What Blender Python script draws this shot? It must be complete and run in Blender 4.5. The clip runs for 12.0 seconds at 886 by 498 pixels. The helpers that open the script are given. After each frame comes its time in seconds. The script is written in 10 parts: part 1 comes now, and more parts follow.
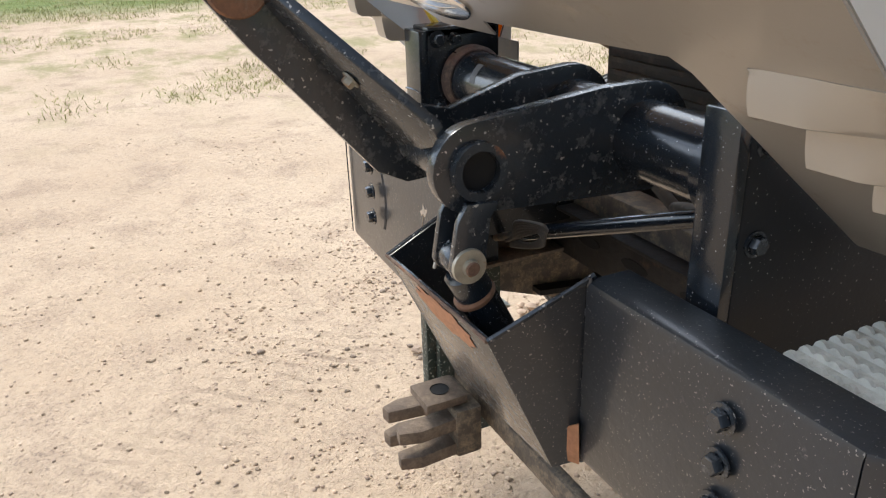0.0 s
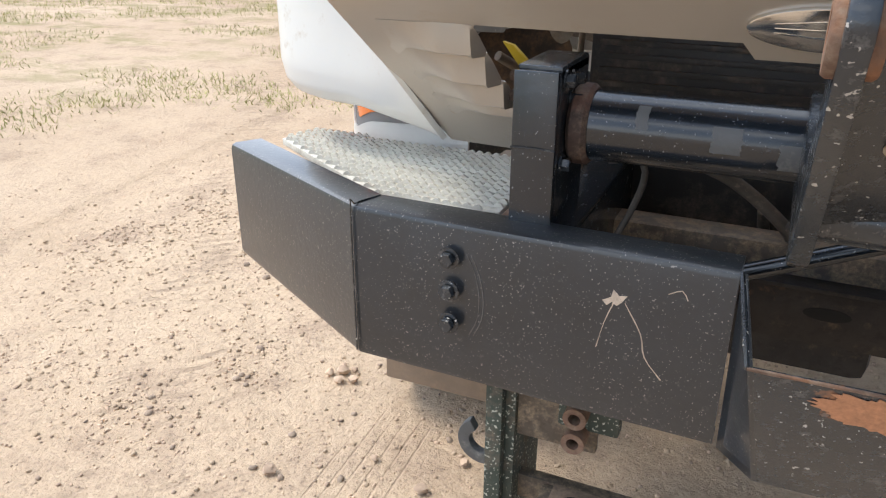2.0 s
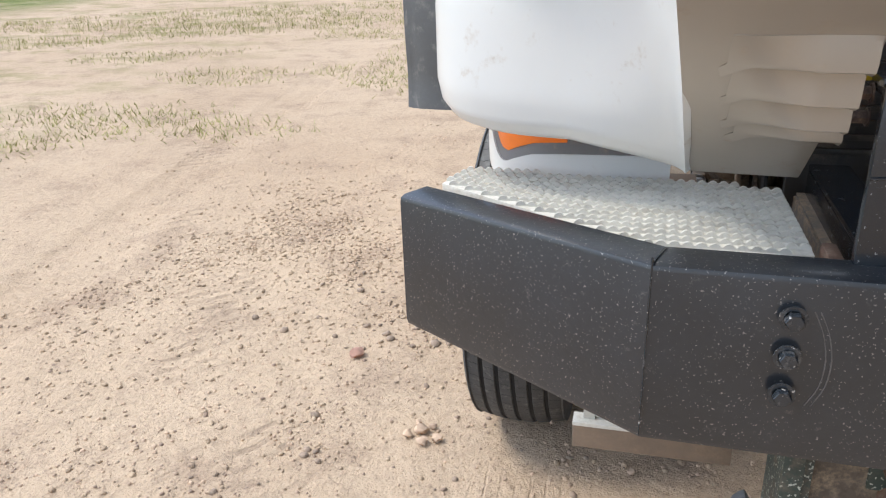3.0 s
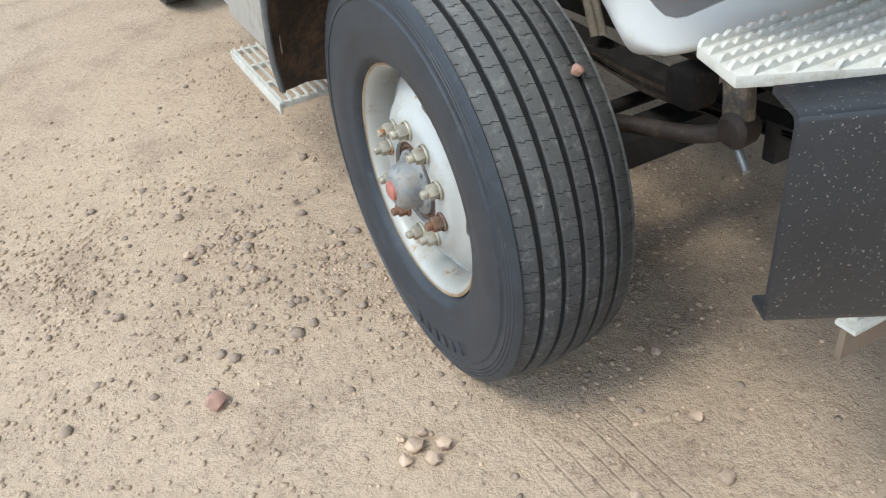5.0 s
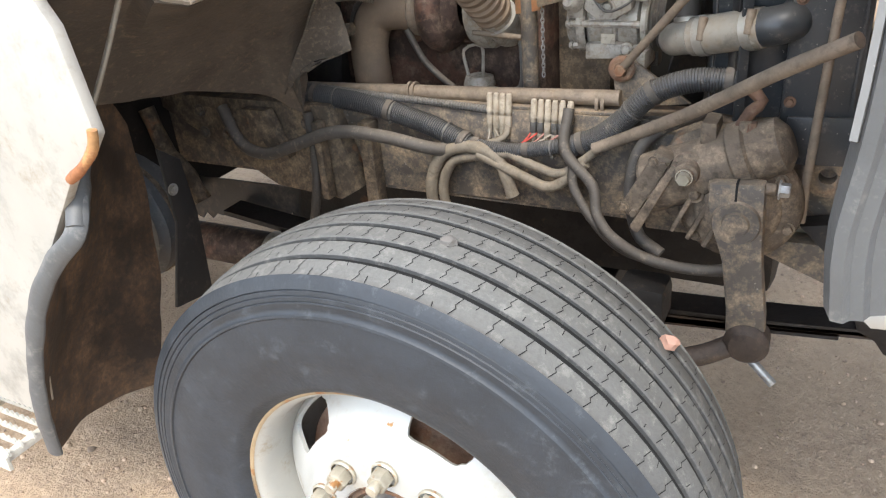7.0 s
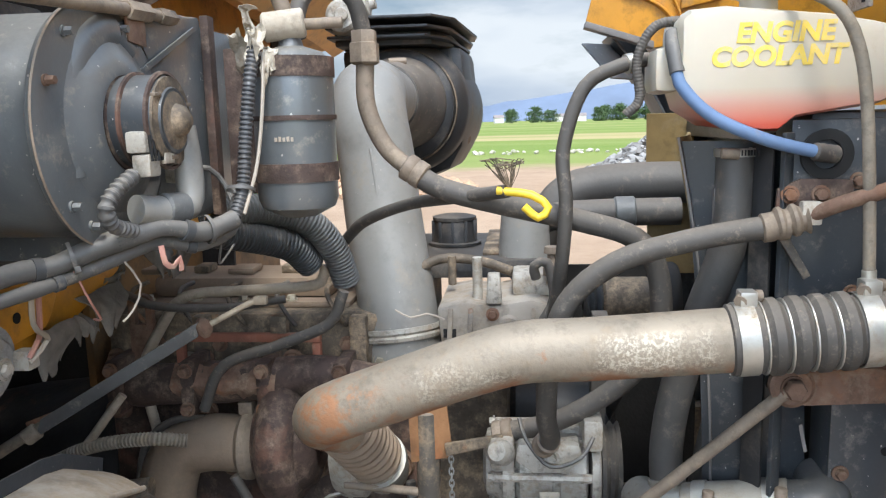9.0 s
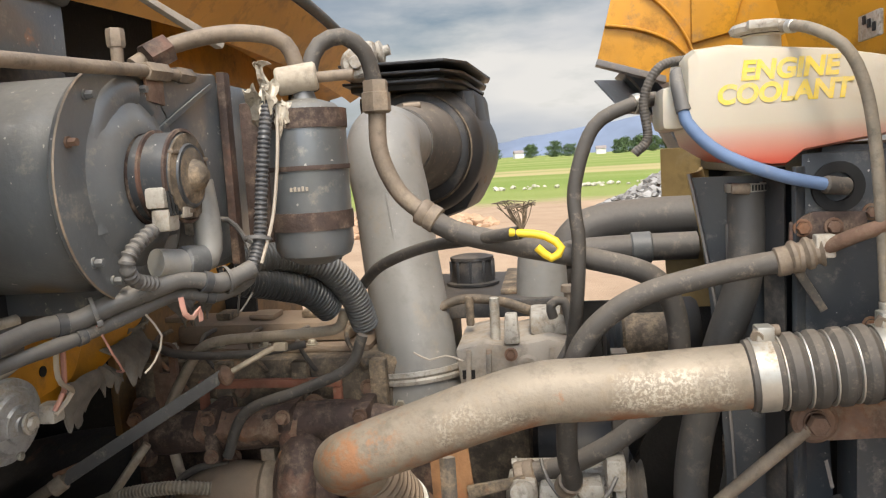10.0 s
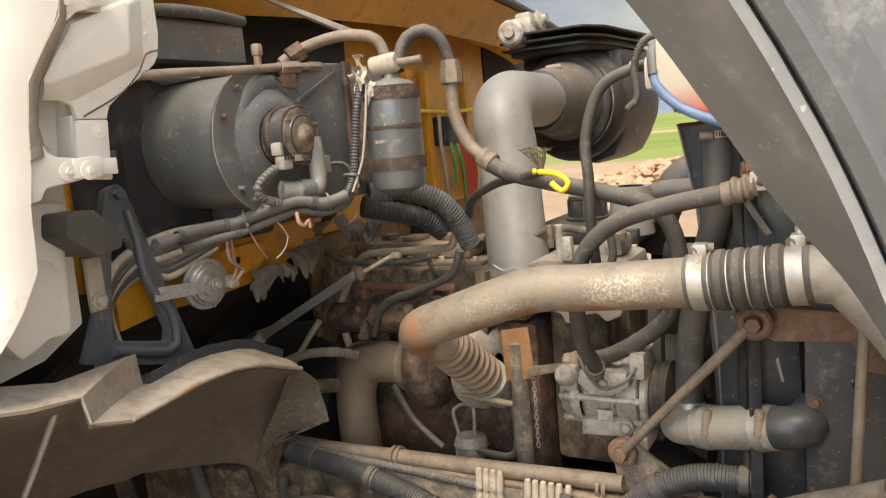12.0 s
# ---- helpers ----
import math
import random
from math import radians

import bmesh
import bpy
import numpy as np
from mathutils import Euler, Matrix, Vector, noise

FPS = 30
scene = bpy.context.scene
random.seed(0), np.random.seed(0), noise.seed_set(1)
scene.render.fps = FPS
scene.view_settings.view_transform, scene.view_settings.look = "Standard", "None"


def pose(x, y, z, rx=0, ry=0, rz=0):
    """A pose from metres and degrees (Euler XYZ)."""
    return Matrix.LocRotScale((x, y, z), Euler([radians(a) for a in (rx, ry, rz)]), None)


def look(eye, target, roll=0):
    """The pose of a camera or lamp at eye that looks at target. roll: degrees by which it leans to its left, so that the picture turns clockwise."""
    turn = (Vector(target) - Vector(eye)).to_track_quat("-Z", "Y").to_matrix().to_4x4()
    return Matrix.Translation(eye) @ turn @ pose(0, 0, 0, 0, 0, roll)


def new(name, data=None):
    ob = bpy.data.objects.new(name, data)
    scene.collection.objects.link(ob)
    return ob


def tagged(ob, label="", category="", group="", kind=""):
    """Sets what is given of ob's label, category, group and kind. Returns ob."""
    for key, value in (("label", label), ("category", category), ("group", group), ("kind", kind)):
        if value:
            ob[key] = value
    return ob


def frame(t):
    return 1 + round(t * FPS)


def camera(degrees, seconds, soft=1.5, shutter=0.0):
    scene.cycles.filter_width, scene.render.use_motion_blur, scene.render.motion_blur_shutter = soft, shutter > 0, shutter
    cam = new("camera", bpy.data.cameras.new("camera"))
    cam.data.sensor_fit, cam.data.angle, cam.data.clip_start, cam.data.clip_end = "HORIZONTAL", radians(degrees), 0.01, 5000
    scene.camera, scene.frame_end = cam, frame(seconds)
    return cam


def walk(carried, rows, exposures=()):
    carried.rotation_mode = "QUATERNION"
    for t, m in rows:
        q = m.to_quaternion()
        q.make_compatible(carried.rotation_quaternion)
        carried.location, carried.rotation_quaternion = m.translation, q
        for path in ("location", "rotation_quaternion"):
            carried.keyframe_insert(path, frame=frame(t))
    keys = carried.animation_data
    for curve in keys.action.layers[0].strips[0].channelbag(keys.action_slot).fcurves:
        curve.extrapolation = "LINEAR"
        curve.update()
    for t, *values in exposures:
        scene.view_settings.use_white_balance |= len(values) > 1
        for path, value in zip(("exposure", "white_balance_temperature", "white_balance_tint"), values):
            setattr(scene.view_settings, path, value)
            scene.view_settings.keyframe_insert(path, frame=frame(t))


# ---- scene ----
cam = camera(60.0, 12.0, soft=1.2)
PATH = [
    (0, (1.152, -0.585, 1.592), (-0.508, 0.192, 0.793), -1.8),
    (0.5, (0.919, -0.783, 1.603), (-0.603, 0.253, 0.822), -0.4),
    (1, (0.674, -0.952, 1.611), (-0.601, 0.386, 0.846), 0.4),
    (1.5, (0.314, -1.019, 1.603), (-0.768, 0.481, 0.84), 0.1),
    (2, (0.0, -1.108, 1.595), (-0.757, 0.565, 0.802), 0.2),
    (2.5, (-0.316, -1.145, 1.58), (-0.848, 0.609, 0.782), -0.8),
    (3, (-0.717, -1.058, 1.584), (-1.201, 0.722, 0.81), -1.9),
    (3.2, (-0.865, -1.027, 1.578), (-1.255, 0.78, 0.813), -1.6),
    (4.8, (-1.707, -0.292, 1.493), (-1.177, 1.282, 0.378), -7.3),
    (5, (-1.764, -0.216, 1.487), (-1.118, 1.288, 0.337), -7.7),
    (5.5, (-1.861, 0.08, 1.459), (-0.979, 1.394, 0.236), -6.8),
    (6, (-1.928, 0.293, 1.449), (-0.828, 1.396, 0.195), -4.9),
    (6.5, (-1.992, 0.505, 1.504), (-0.666, 1.444, 0.339), -5.3),
    (6.8, (-1.933, 0.644, 1.55), (-0.505, 1.561, 0.493), -6.2),
    (7, (-1.894, 0.75, 1.562), (-0.359, 1.632, 0.631), -5.5),
    (7.5, (-1.785, 0.938, 1.622), (-0.014, 1.573, 0.943), -2.3),
    (7.7, (-1.746, 1.015, 1.643), (0.094, 1.522, 1.048), -1.4),
    (9.3, (-1.391, 1.26, 1.748), (0.58, 1.458, 1.472), -2.2),
    (9.5, (-1.399, 1.262, 1.748), (0.576, 1.466, 1.514), -2.4),
    (10, (-1.423, 1.238, 1.752), (0.546, 1.505, 1.524), -3.4),
    (10.5, (-1.44, 1.18, 1.742), (0.505, 1.603, 1.552), -2.8),
    (10.8, (-1.470, 1.127, 1.740), (0.434, 1.713, 1.559), -3.3),
    (11, (-1.5, 1.093, 1.743), (0.38, 1.751, 1.572), -4.0),
    (11.5, (-1.627, 0.955, 1.752), (0.195, 1.756, 1.554), -4.9),
    (12, (-1.673, 0.772, 1.736), (0.048, 1.744, 1.435), -5.0),
]
EXPOSURES = [(0.0, 0.48, 6650, 8), (1.5, 0.52, 6700, 9), (3.2, 0.22, 6450, 10), (4.8, 0.10, 6250, 4), (6.0, 0.16, 6050, 4), (6.6, 0.48, 6450, 10), (7.1, 1.10, 6750, 9), (7.5, 1.55, 6600, 9), (7.7, 1.62, 6550, 9), (8.4, 1.18, 6350, 8), (9.3, 0.92, 6150, 6), (9.6, 0.88, 6350, 8), (10.1, 0.8, 7400, 10), (12.0, 0.88, 7850, 11)]
walk(cam, [(t, look(eye, target, roll)) for t, eye, target, roll in PATH], EXPOSURES)

# ---------------------------------------------------------------- world, sun, exposure
world = bpy.data.worlds.new("sky")
scene.world = world
world.use_nodes = True
wn, wl = world.node_tree.nodes, world.node_tree.links
wbg = wn["Background"]
wsky = wn.new("ShaderNodeTexSky")
wsky.sky_type, wsky.sun_disc = "NISHITA", False
SUN_EL, SUN_AZ = 58.0, 256.0
wsky.sun_elevation, wsky.sun_rotation = radians(SUN_EL), radians(SUN_AZ)
wsky.dust_density = 2.0
wtc = wn.new("ShaderNodeTexCoord")
wmap = wn.new("ShaderNodeMapping")
wmap.inputs["Scale"].default_value = (1.0, 1.0, 3.6)
wmap.inputs["Location"].default_value = (0.35, 0.2, 0.1)
wl.new(wtc.outputs["Generated"], wmap.inputs["Vector"])
wnoise = wn.new("ShaderNodeTexNoise")
wnoise.inputs["Scale"].default_value, wnoise.inputs["Detail"].default_value, wnoise.inputs["Roughness"].default_value = 2.3, 7.0, 0.55
wl.new(wmap.outputs["Vector"], wnoise.inputs["Vector"])
wramp = wn.new("ShaderNodeValToRGB")
wramp.color_ramp.elements[0].position, wramp.color_ramp.elements[1].position = 0.36, 0.56
wl.new(wnoise.outputs["Fac"], wramp.inputs["Fac"])
wcl = wn.new("ShaderNodeValToRGB")
wcl.color_ramp.elements[0].position, wcl.color_ramp.elements[0].color = 0.40, (2.6, 3.7, 5.6, 1)
wcl.color_ramp.elements[1].position, wcl.color_ramp.elements[1].color = 0.66, (8.8, 9.1, 9.6, 1)
wnoise2 = wn.new("ShaderNodeTexNoise")
wnoise2.inputs["Scale"].default_value, wnoise2.inputs["Detail"].default_value = 1.5, 5.0
wl.new(wmap.outputs["Vector"], wnoise2.inputs["Vector"])
wl.new(wnoise2.outputs["Fac"], wcl.inputs["Fac"])
wmix = wn.new("ShaderNodeMixRGB")
wl.new(wramp.outputs["Color"], wmix.inputs["Fac"])
wl.new(wsky.outputs["Color"], wmix.inputs["Color1"])
wl.new(wcl.outputs["Color"], wmix.inputs["Color2"])
# storm clouds darken the sky on the far side of the truck, the near side is bright
wsep = wn.new("ShaderNodeSeparateXYZ")
wl.new(wtc.outputs["Generated"], wsep.inputs[0])
wgr = wn.new("ShaderNodeMapRange")
for wk, wv in (("From Min", -0.9), ("From Max", 0.9), ("To Min", 2.25), ("To Max", 0.34)):
    wgr.inputs[wk].default_value = wv
wl.new(wsep.outputs["X"], wgr.inputs["Value"])
wmul = wn.new("ShaderNodeVectorMath")
wmul.operation = "SCALE"
wl.new(wmix.outputs["Color"], wmul.inputs[0])
wl.new(wgr.outputs["Result"], wmul.inputs["Scale"])
wl.new(wmul.outputs[0], wbg.inputs["Color"])
wbg.inputs["Strength"].default_value = 0.15
sun = new("sun", bpy.data.lights.new("sun", "SUN"))
sun.data.energy, sun.data.angle, sun.data.color = 2.0, radians(15), (1.0, 0.95, 0.88)
sun.matrix_world = look((0, 0, 0), (-math.sin(radians(SUN_AZ)) * math.cos(radians(SUN_EL)), -math.cos(radians(SUN_AZ)) * math.cos(radians(SUN_EL)), -math.sin(radians(SUN_EL))))

# ---------------------------------------------------------------- materials
DUST = (0.36, 0.28, 0.20)


def mat(name, base, rough=0.5, metal=0.0, var=0.25, vscale=7.0, dust=0.0, dcol=DUST, dscale=9.0, chip=0.0, ccol=(0.6, 0.58, 0.54), cscale=90.0,
        rust=0.0, rcol=(0.30, 0.12, 0.05), rscale=6.0, bump=0.15, bscale=120.0, stretch=(1, 1, 1), top=0.0, coat=0.0, grime=0.0, film=0.0):
    """Paint, metal or rubber with large and small variation, dust, chips and rust."""
    m = bpy.data.materials.new(name)
    m.use_nodes = True
    nt, lk = m.node_tree.nodes, m.node_tree.links
    bs = nt["Principled BSDF"]
    tc = nt.new("ShaderNodeTexCoord")
    inf = nt.new("ShaderNodeObjectInfo")
    mp = nt.new("ShaderNodeMapping")
    mp.inputs["Scale"].default_value = stretch
    off = nt.new("ShaderNodeVectorMath")
    off.operation = "ADD"
    lk.new(tc.outputs["Object"], off.inputs[0])
    lk.new(inf.outputs["Random"], off.inputs[1])
    lk.new(off.outputs[0], mp.inputs["Vector"])

    def nz(scale, detail=4.0, ro=0.6):
        n = nt.new("ShaderNodeTexNoise")
        n.inputs["Scale"].default_value, n.inputs["Detail"].default_value, n.inputs["Roughness"].default_value = scale, detail, ro
        lk.new(mp.outputs["Vector"], n.inputs["Vector"])
        return n.outputs["Fac"]

    def ramp(src, a, b):
        r = nt.new("ShaderNodeMapRange")
        r.inputs["From Min"].default_value, r.inputs["From Max"].default_value = a, b
        lk.new(src, r.inputs["Value"])
        return r.outputs["Result"]

    def mix(f, c1, c2):
        x = nt.new("ShaderNodeMixRGB")
        for s, v in (("Fac", f), ("Color1", c1), ("Color2", c2)):
            if isinstance(v, (tuple, float, int)):
                x.inputs[s].default_value = (*v, 1) if isinstance(v, tuple) else v
            else:
                lk.new(v, x.inputs[s])
        return x.outputs["Color"]

    lo, hi = tuple(c * (1 - var) for c in base), tuple(min(1, c * (1 + var)) for c in base)
    big = nz(vscale)
    col = mix(ramp(big, 0.3, 0.7), lo, hi)
    fine = nz(bscale, 3.0)
    if grime:
        col = mix(ramp(nz(vscale * 3.1, 6.0, 0.7), 0.50, 0.72 - 0.1 * grime), col, tuple(c * (1 - grime) for c in base))
    rg = None
    if rust:
        f = ramp(nz(rscale, 6.0, 0.65), 0.70 - rust * 0.4, 0.76 - rust * 0.4)
        col = mix(f, col, mix(fine, tuple(c * 0.5 for c in rcol), tuple(min(1, c * 1.5) for c in rcol)))
    if chip:
        f = ramp(nz(cscale, 2.0, 0.5), 0.74 - chip * 0.12, 0.76 - chip * 0.12)
        col = mix(f, col, ccol)
    if dust:
        f = ramp(nz(dscale * 1.5, 8.0, 0.72), 0.66 - dust * 0.38, 0.78 - dust * 0.28)
        gr = nt.new("ShaderNodeMapRange")
        gr.inputs["From Min"].default_value, gr.inputs["From Max"].default_value = 0.36, 0.64
        gr.inputs["To Min"].default_value, gr.inputs["To Max"].default_value = 0.20, 1.0
        lk.new(nz(dscale * 9.0, 6.0, 0.75), gr.inputs["Value"])
        pr = nt.new("ShaderNodeMath")
        pr.operation, pr.use_clamp = "MULTIPLY_ADD", True
        lk.new(f, pr.inputs[0])
        lk.new(gr.outputs["Result"], pr.inputs[1])
        pr.inputs[2].default_value = dust * 0.10 + film
        f = pr.outputs[0]
        if top:
            ge = nt.new("ShaderNodeNewGeometry")
            sp = nt.new("ShaderNodeSeparateXYZ")
            lk.new(ge.outputs["Normal"], sp.inputs[0])
            ad = nt.new("ShaderNodeMath")
            ad.operation, ad.use_clamp = "MULTIPLY_ADD", True
            lk.new(ramp(sp.outputs["Z"], 0.1, 1.0), ad.inputs[0])
            ad.inputs[1].default_value = top
            lk.new(f, ad.inputs[2])
            f = ad.outputs[0]
        col = mix(f, col, mix(fine, tuple(c * 0.75 for c in dcol), tuple(min(1, c * 1.2) for c in dcol)))
        mr = nt.new("ShaderNodeMapRange")
        mr.inputs["To Min"].default_value, mr.inputs["To Max"].default_value = rough, min(1.0, rough + 0.4)
        lk.new(f, mr.inputs["Value"])
        rg = mr.outputs["Result"]
    lk.new(col, bs.inputs["Base Color"])
    if rg is None:
        mr = nt.new("ShaderNodeMapRange")
        mr.inputs["To Min"].default_value, mr.inputs["To Max"].default_value = max(0.03, rough - 0.12), min(1.0, rough + 0.12)
        lk.new(big, mr.inputs["Value"])
        rg = mr.outputs["Result"]
    lk.new(rg, bs.inputs["Roughness"])
    bs.inputs["Metallic"].default_value = metal
    bs.inputs["Coat Weight"].default_value = coat
    bs.inputs["Coat Roughness"].default_value = 0.12
    if bump:
        bp = nt.new("ShaderNodeBump")
        bp.inputs["Strength"].default_value, bp.inputs["Distance"].default_value = bump, 0.004
        lk.new(fine, bp.inputs["Height"])
        lk.new(bp.outputs["Normal"], bs.inputs["Normal"])
    return m


M_BLACK = mat("black_paint", (0.010, 0.0145, 0.0205), 0.26, 0, 0.3, 5, dust=0.13, dcol=(0.135, 0.128, 0.118), dscale=30.0, chip=0.58, cscale=250, ccol=(0.21, 0.20, 0.185), bump=0.14, bscale=80, film=0.075, coat=0.4)
M_BLACK_WORN = mat("black_paint_worn", (0.013, 0.0185, 0.025), 0.25, 0, 0.3, 5, dust=0.26, dcol=(0.15, 0.148, 0.143), dscale=30, chip=0.50, cscale=110, ccol=(0.40, 0.38, 0.35), rust=0.10, bump=0.2, film=0.03, coat=0.4)
M_RUST = mat("rusty_steel", (0.17, 0.098, 0.066), 0.8, 0.2, 0.4, 14, rust=0.40, rcol=(0.20, 0.095, 0.05), dust=0.45, dcol=(0.28, 0.21, 0.15), dscale=18, bump=0.4, grime=0.4)
M_RUSTDARK = mat("dark_rusty_iron", (0.055, 0.034, 0.028), 0.7, 0.2, 0.5, 16, rust=0.38, rcol=(0.12, 0.06, 0.042), dust=0.46, dcol=(0.25, 0.185, 0.135), dscale=18, bump=0.5, bscale=70, grime=0.5)
M_GRIME = mat("grimy_iron", (0.060, 0.049, 0.038), 0.65, 0.1, 0.5, 14, dust=0.58, dcol=(0.32, 0.24, 0.16), dscale=18, rust=0.16, bump=0.55, bscale=70, grime=0.5, film=0.08)
M_FRAME = mat("frame_paint", (0.034, 0.037, 0.040), 0.45, 0, 0.4, 8, dust=0.56, dcol=(0.33, 0.25, 0.17), dscale=16, rust=0.14, bump=0.3, bscale=90, chip=0.3, cscale=110, ccol=(0.2, 0.19, 0.17), film=0.14, top=0.3)
M_WHITE = mat("white_paint", (0.64, 0.65, 0.63), 0.30, 0, 0.03, 3, dust=0.16, dcol=(0.48, 0.41, 0.33), bump=0.02, coat=0.35)
M_CREAM = mat("dusty_white_paint", (0.42, 0.40, 0.355), 0.45, 0, 0.08, 4, dust=0.26, dcol=(0.32, 0.27, 0.20), dscale=8, rust=0.06, rcol=(0.38, 0.19, 0.07), bump=0.06, grime=0.30)
M_SILVER = mat("champagne_paint", (0.37, 0.335, 0.285), 0.32, 0.25, 0.06, 3, dust=0.25, dcol=(0.40, 0.34, 0.27), bump=0.02, coat=0.35)
M_STEP = mat("cream_step_metal", (0.62, 0.60, 0.53), 0.42, 0, 0.10, 8, dust=0.36, dcol=(0.42, 0.36, 0.28), dscale=14, bump=0.12, grime=0.25)
M_ORANGE = mat("orange_cab_paint", (0.56, 0.25, 0.018), 0.42, 0, 0.18, 4, dust=0.32, dcol=(0.26, 0.16, 0.08), dscale=7, rust=0.12, bump=0.10, grime=0.4)
M_TYRE = mat("tyre_rubber", (0.019, 0.024, 0.031), 0.48, 0, 0.35, 9, dust=0.26, dcol=(0.085, 0.094, 0.102), dscale=22, bump=0.2, bscale=160, film=0.08, grime=0.3)
# dusty rubber; the strong top value paints skylight on upward tread
M_TREAD = mat("tyre_tread_rubber", (0.036, 0.038, 0.040), 0.7, 0, 0.25, 12, dust=0.36, dcol=(0.185, 0.180, 0.165), dscale=24, bump=0.35, bscale=150, top=0.66, film=0.09)
# near-black rubber, also laid in grooves, slots and holes as painted shade
M_GROOVE = mat("recess_shade_rubber", (0.009, 0.009, 0.009), 0.9, 0, 0.2, 9, bump=0.1)
M_WHEEL = mat("wheel_paint", (0.45, 0.455, 0.43), 0.38, 0.15, 0.08, 5, dust=0.34, dcol=(0.40, 0.345, 0.26), dscale=6, rust=0.10, rcol=(0.34, 0.17, 0.05), rscale=22, bump=0.08)
M_NUT = mat("weathered_nut", (0.40, 0.36, 0.28), 0.4, 0.35, 0.25, 30, rust=0.30, rcol=(0.32, 0.16, 0.06), rscale=40, bump=0.25)
M_HUB = mat("hub_grey_metal", (0.26, 0.265, 0.26), 0.5, 0.2, 0.15, 14, dust=0.40, bump=0.15, grime=0.4)
M_PINK = mat("faded_red_plastic", (0.42, 0.15, 0.11), 0.6, 0, 0.2, 30, dust=0.3)
M_RUBBER = mat("hose_rubber", (0.034, 0.033, 0.032), 0.55, 0, 0.25, 16, dust=0.30, dcol=(0.23, 0.19, 0.15), dscale=34, bump=0.18, top=0.42, film=0.13)
M_LOOM = mat("loom_plastic", (0.058, 0.060, 0.063), 0.42, 0, 0.3, 14, dust=0.28, dcol=(0.27, 0.235, 0.19), dscale=30, bump=0.1, top=0.42, film=0.12)
M_LINER = mat("grey_fender_liner", (0.165, 0.170, 0.172), 0.42, 0, 0.15, 4, dust=0.40, dcol=(0.30, 0.29, 0.27), dscale=7, chip=0.30, cscale=90, ccol=(0.36, 0.35, 0.33), bump=0.25, bscale=60, film=0.15)
M_FLARE = mat("grey_fender_rubber", (0.072, 0.076, 0.079), 0.45, 0, 0.2, 7, dust=0.36, dcol=(0.23, 0.22, 0.20), dscale=16, bump=0.22, bscale=80, top=0.25, film=0.05)
M_PLASTIC = mat("black_plastic", (0.018, 0.019, 0.021), 0.45, 0, 0.25, 8, dust=0.40, dcol=(0.16, 0.135, 0.11), dscale=6, bump=0.08, top=0.22)
M_HOUSING = mat("blower_housing_paint", (0.072, 0.083, 0.092), 0.26, 0, 0.25, 9, dust=0.26, dcol=(0.26, 0.235, 0.195), dscale=22, chip=0.20, cscale=120, ccol=(0.40, 0.38, 0.34), rust=0.05, bump=0.10, top=0.45, film=0.12, coat=0.5)
M_ALU = mat("dusty_aluminium", (0.32, 0.295, 0.25), 0.5, 0.30, 0.15, 9, dust=0.50, dcol=(0.30, 0.235, 0.165), dscale=8, rust=0.17, rcol=(0.34, 0.14, 0.06), rscale=9, chip=0.30, cscale=30, ccol=(0.52, 0.48, 0.41), bump=0.2, grime=0.4)
M_CAST = mat("cast_aluminium", (0.40, 0.37, 0.32), 0.5, 0.25, 0.2, 22, dust=0.45, dcol=(0.31, 0.24, 0.165), dscale=18, bump=0.4, bscale=70, grime=0.55)
M_STEEL = mat("bright_steel_band", (0.44, 0.42, 0.375), 0.40, 0.65, 0.2, 26, dust=0.36, dcol=(0.34, 0.27, 0.19), dscale=16, bump=0.08)
M_GREYPIPE = mat("grey_plastic_pipe", (0.215, 0.21, 0.197), 0.42, 0, 0.10, 6, dust=0.30, dcol=(0.27, 0.23, 0.18), dscale=9, bump=0.06, film=0.12, grime=0.25, chip=0.10, cscale=120, ccol=(0.34, 0.32, 0.29))
M_BLUE = mat("blue_hose", (0.115, 0.185, 0.32), 0.45, 0, 0.15, 12, dust=0.3, dcol=(0.22, 0.22, 0.22), bump=0.05)
M_YELLOW = mat("yellow_plastic", (0.75, 0.52, 0.03), 0.45, 0, 0.1, 12, dust=0.2)
M_SPRAY = mat("yellow_spray_paint", (0.78, 0.54, 0.04), 0.6, 0, 0.1, 12, dust=0.62, dcol=(0.64, 0.52, 0.24), dscale=26, film=0.10)
M_ROPE = mat("tan_fuse_rubber", (0.42, 0.36, 0.28), 0.7, 0, 0.2, 20, dust=0.45, dcol=(0.33, 0.26, 0.19), grime=0.4)
M_WIRE_W = mat("pale_wire", (0.36, 0.31, 0.25), 0.6, 0, 0.1, 20, dust=0.3)
M_WIRE_R = mat("red_wire", (0.50, 0.05, 0.03), 0.5, 0, 0.1, 20, dust=0.2)
M_WIRE_P = mat("pink_wire", (0.40, 0.19, 0.15), 0.5, 0, 0.1, 20, dust=0.3)
M_BRICK = mat("red_oxide_paint", (0.27, 0.10, 0.06), 0.7, 0, 0.25, 12, dust=0.35, bump=0.2)
M_COPPER = mat("rusty_hard_line", (0.205, 0.160, 0.120), 0.6, 0.2, 0.25, 18, dust=0.50, dcol=(0.32, 0.255, 0.185), dscale=16, rust=0.20, rcol=(0.17, 0.095, 0.055), bump=0.2, grime=0.35)
M_ZINC = mat("zinc_horn_metal", (0.37, 0.375, 0.37), 0.38, 0.5, 0.2, 24, dust=0.45, dcol=(0.33, 0.29, 0.23), dscale=26, bump=0.15, grime=0.35)
M_CHROME = mat("chrome", (0.75, 0.75, 0.74), 0.12, 1.0, 0.05, 10, dust=0.12, bump=0.0)
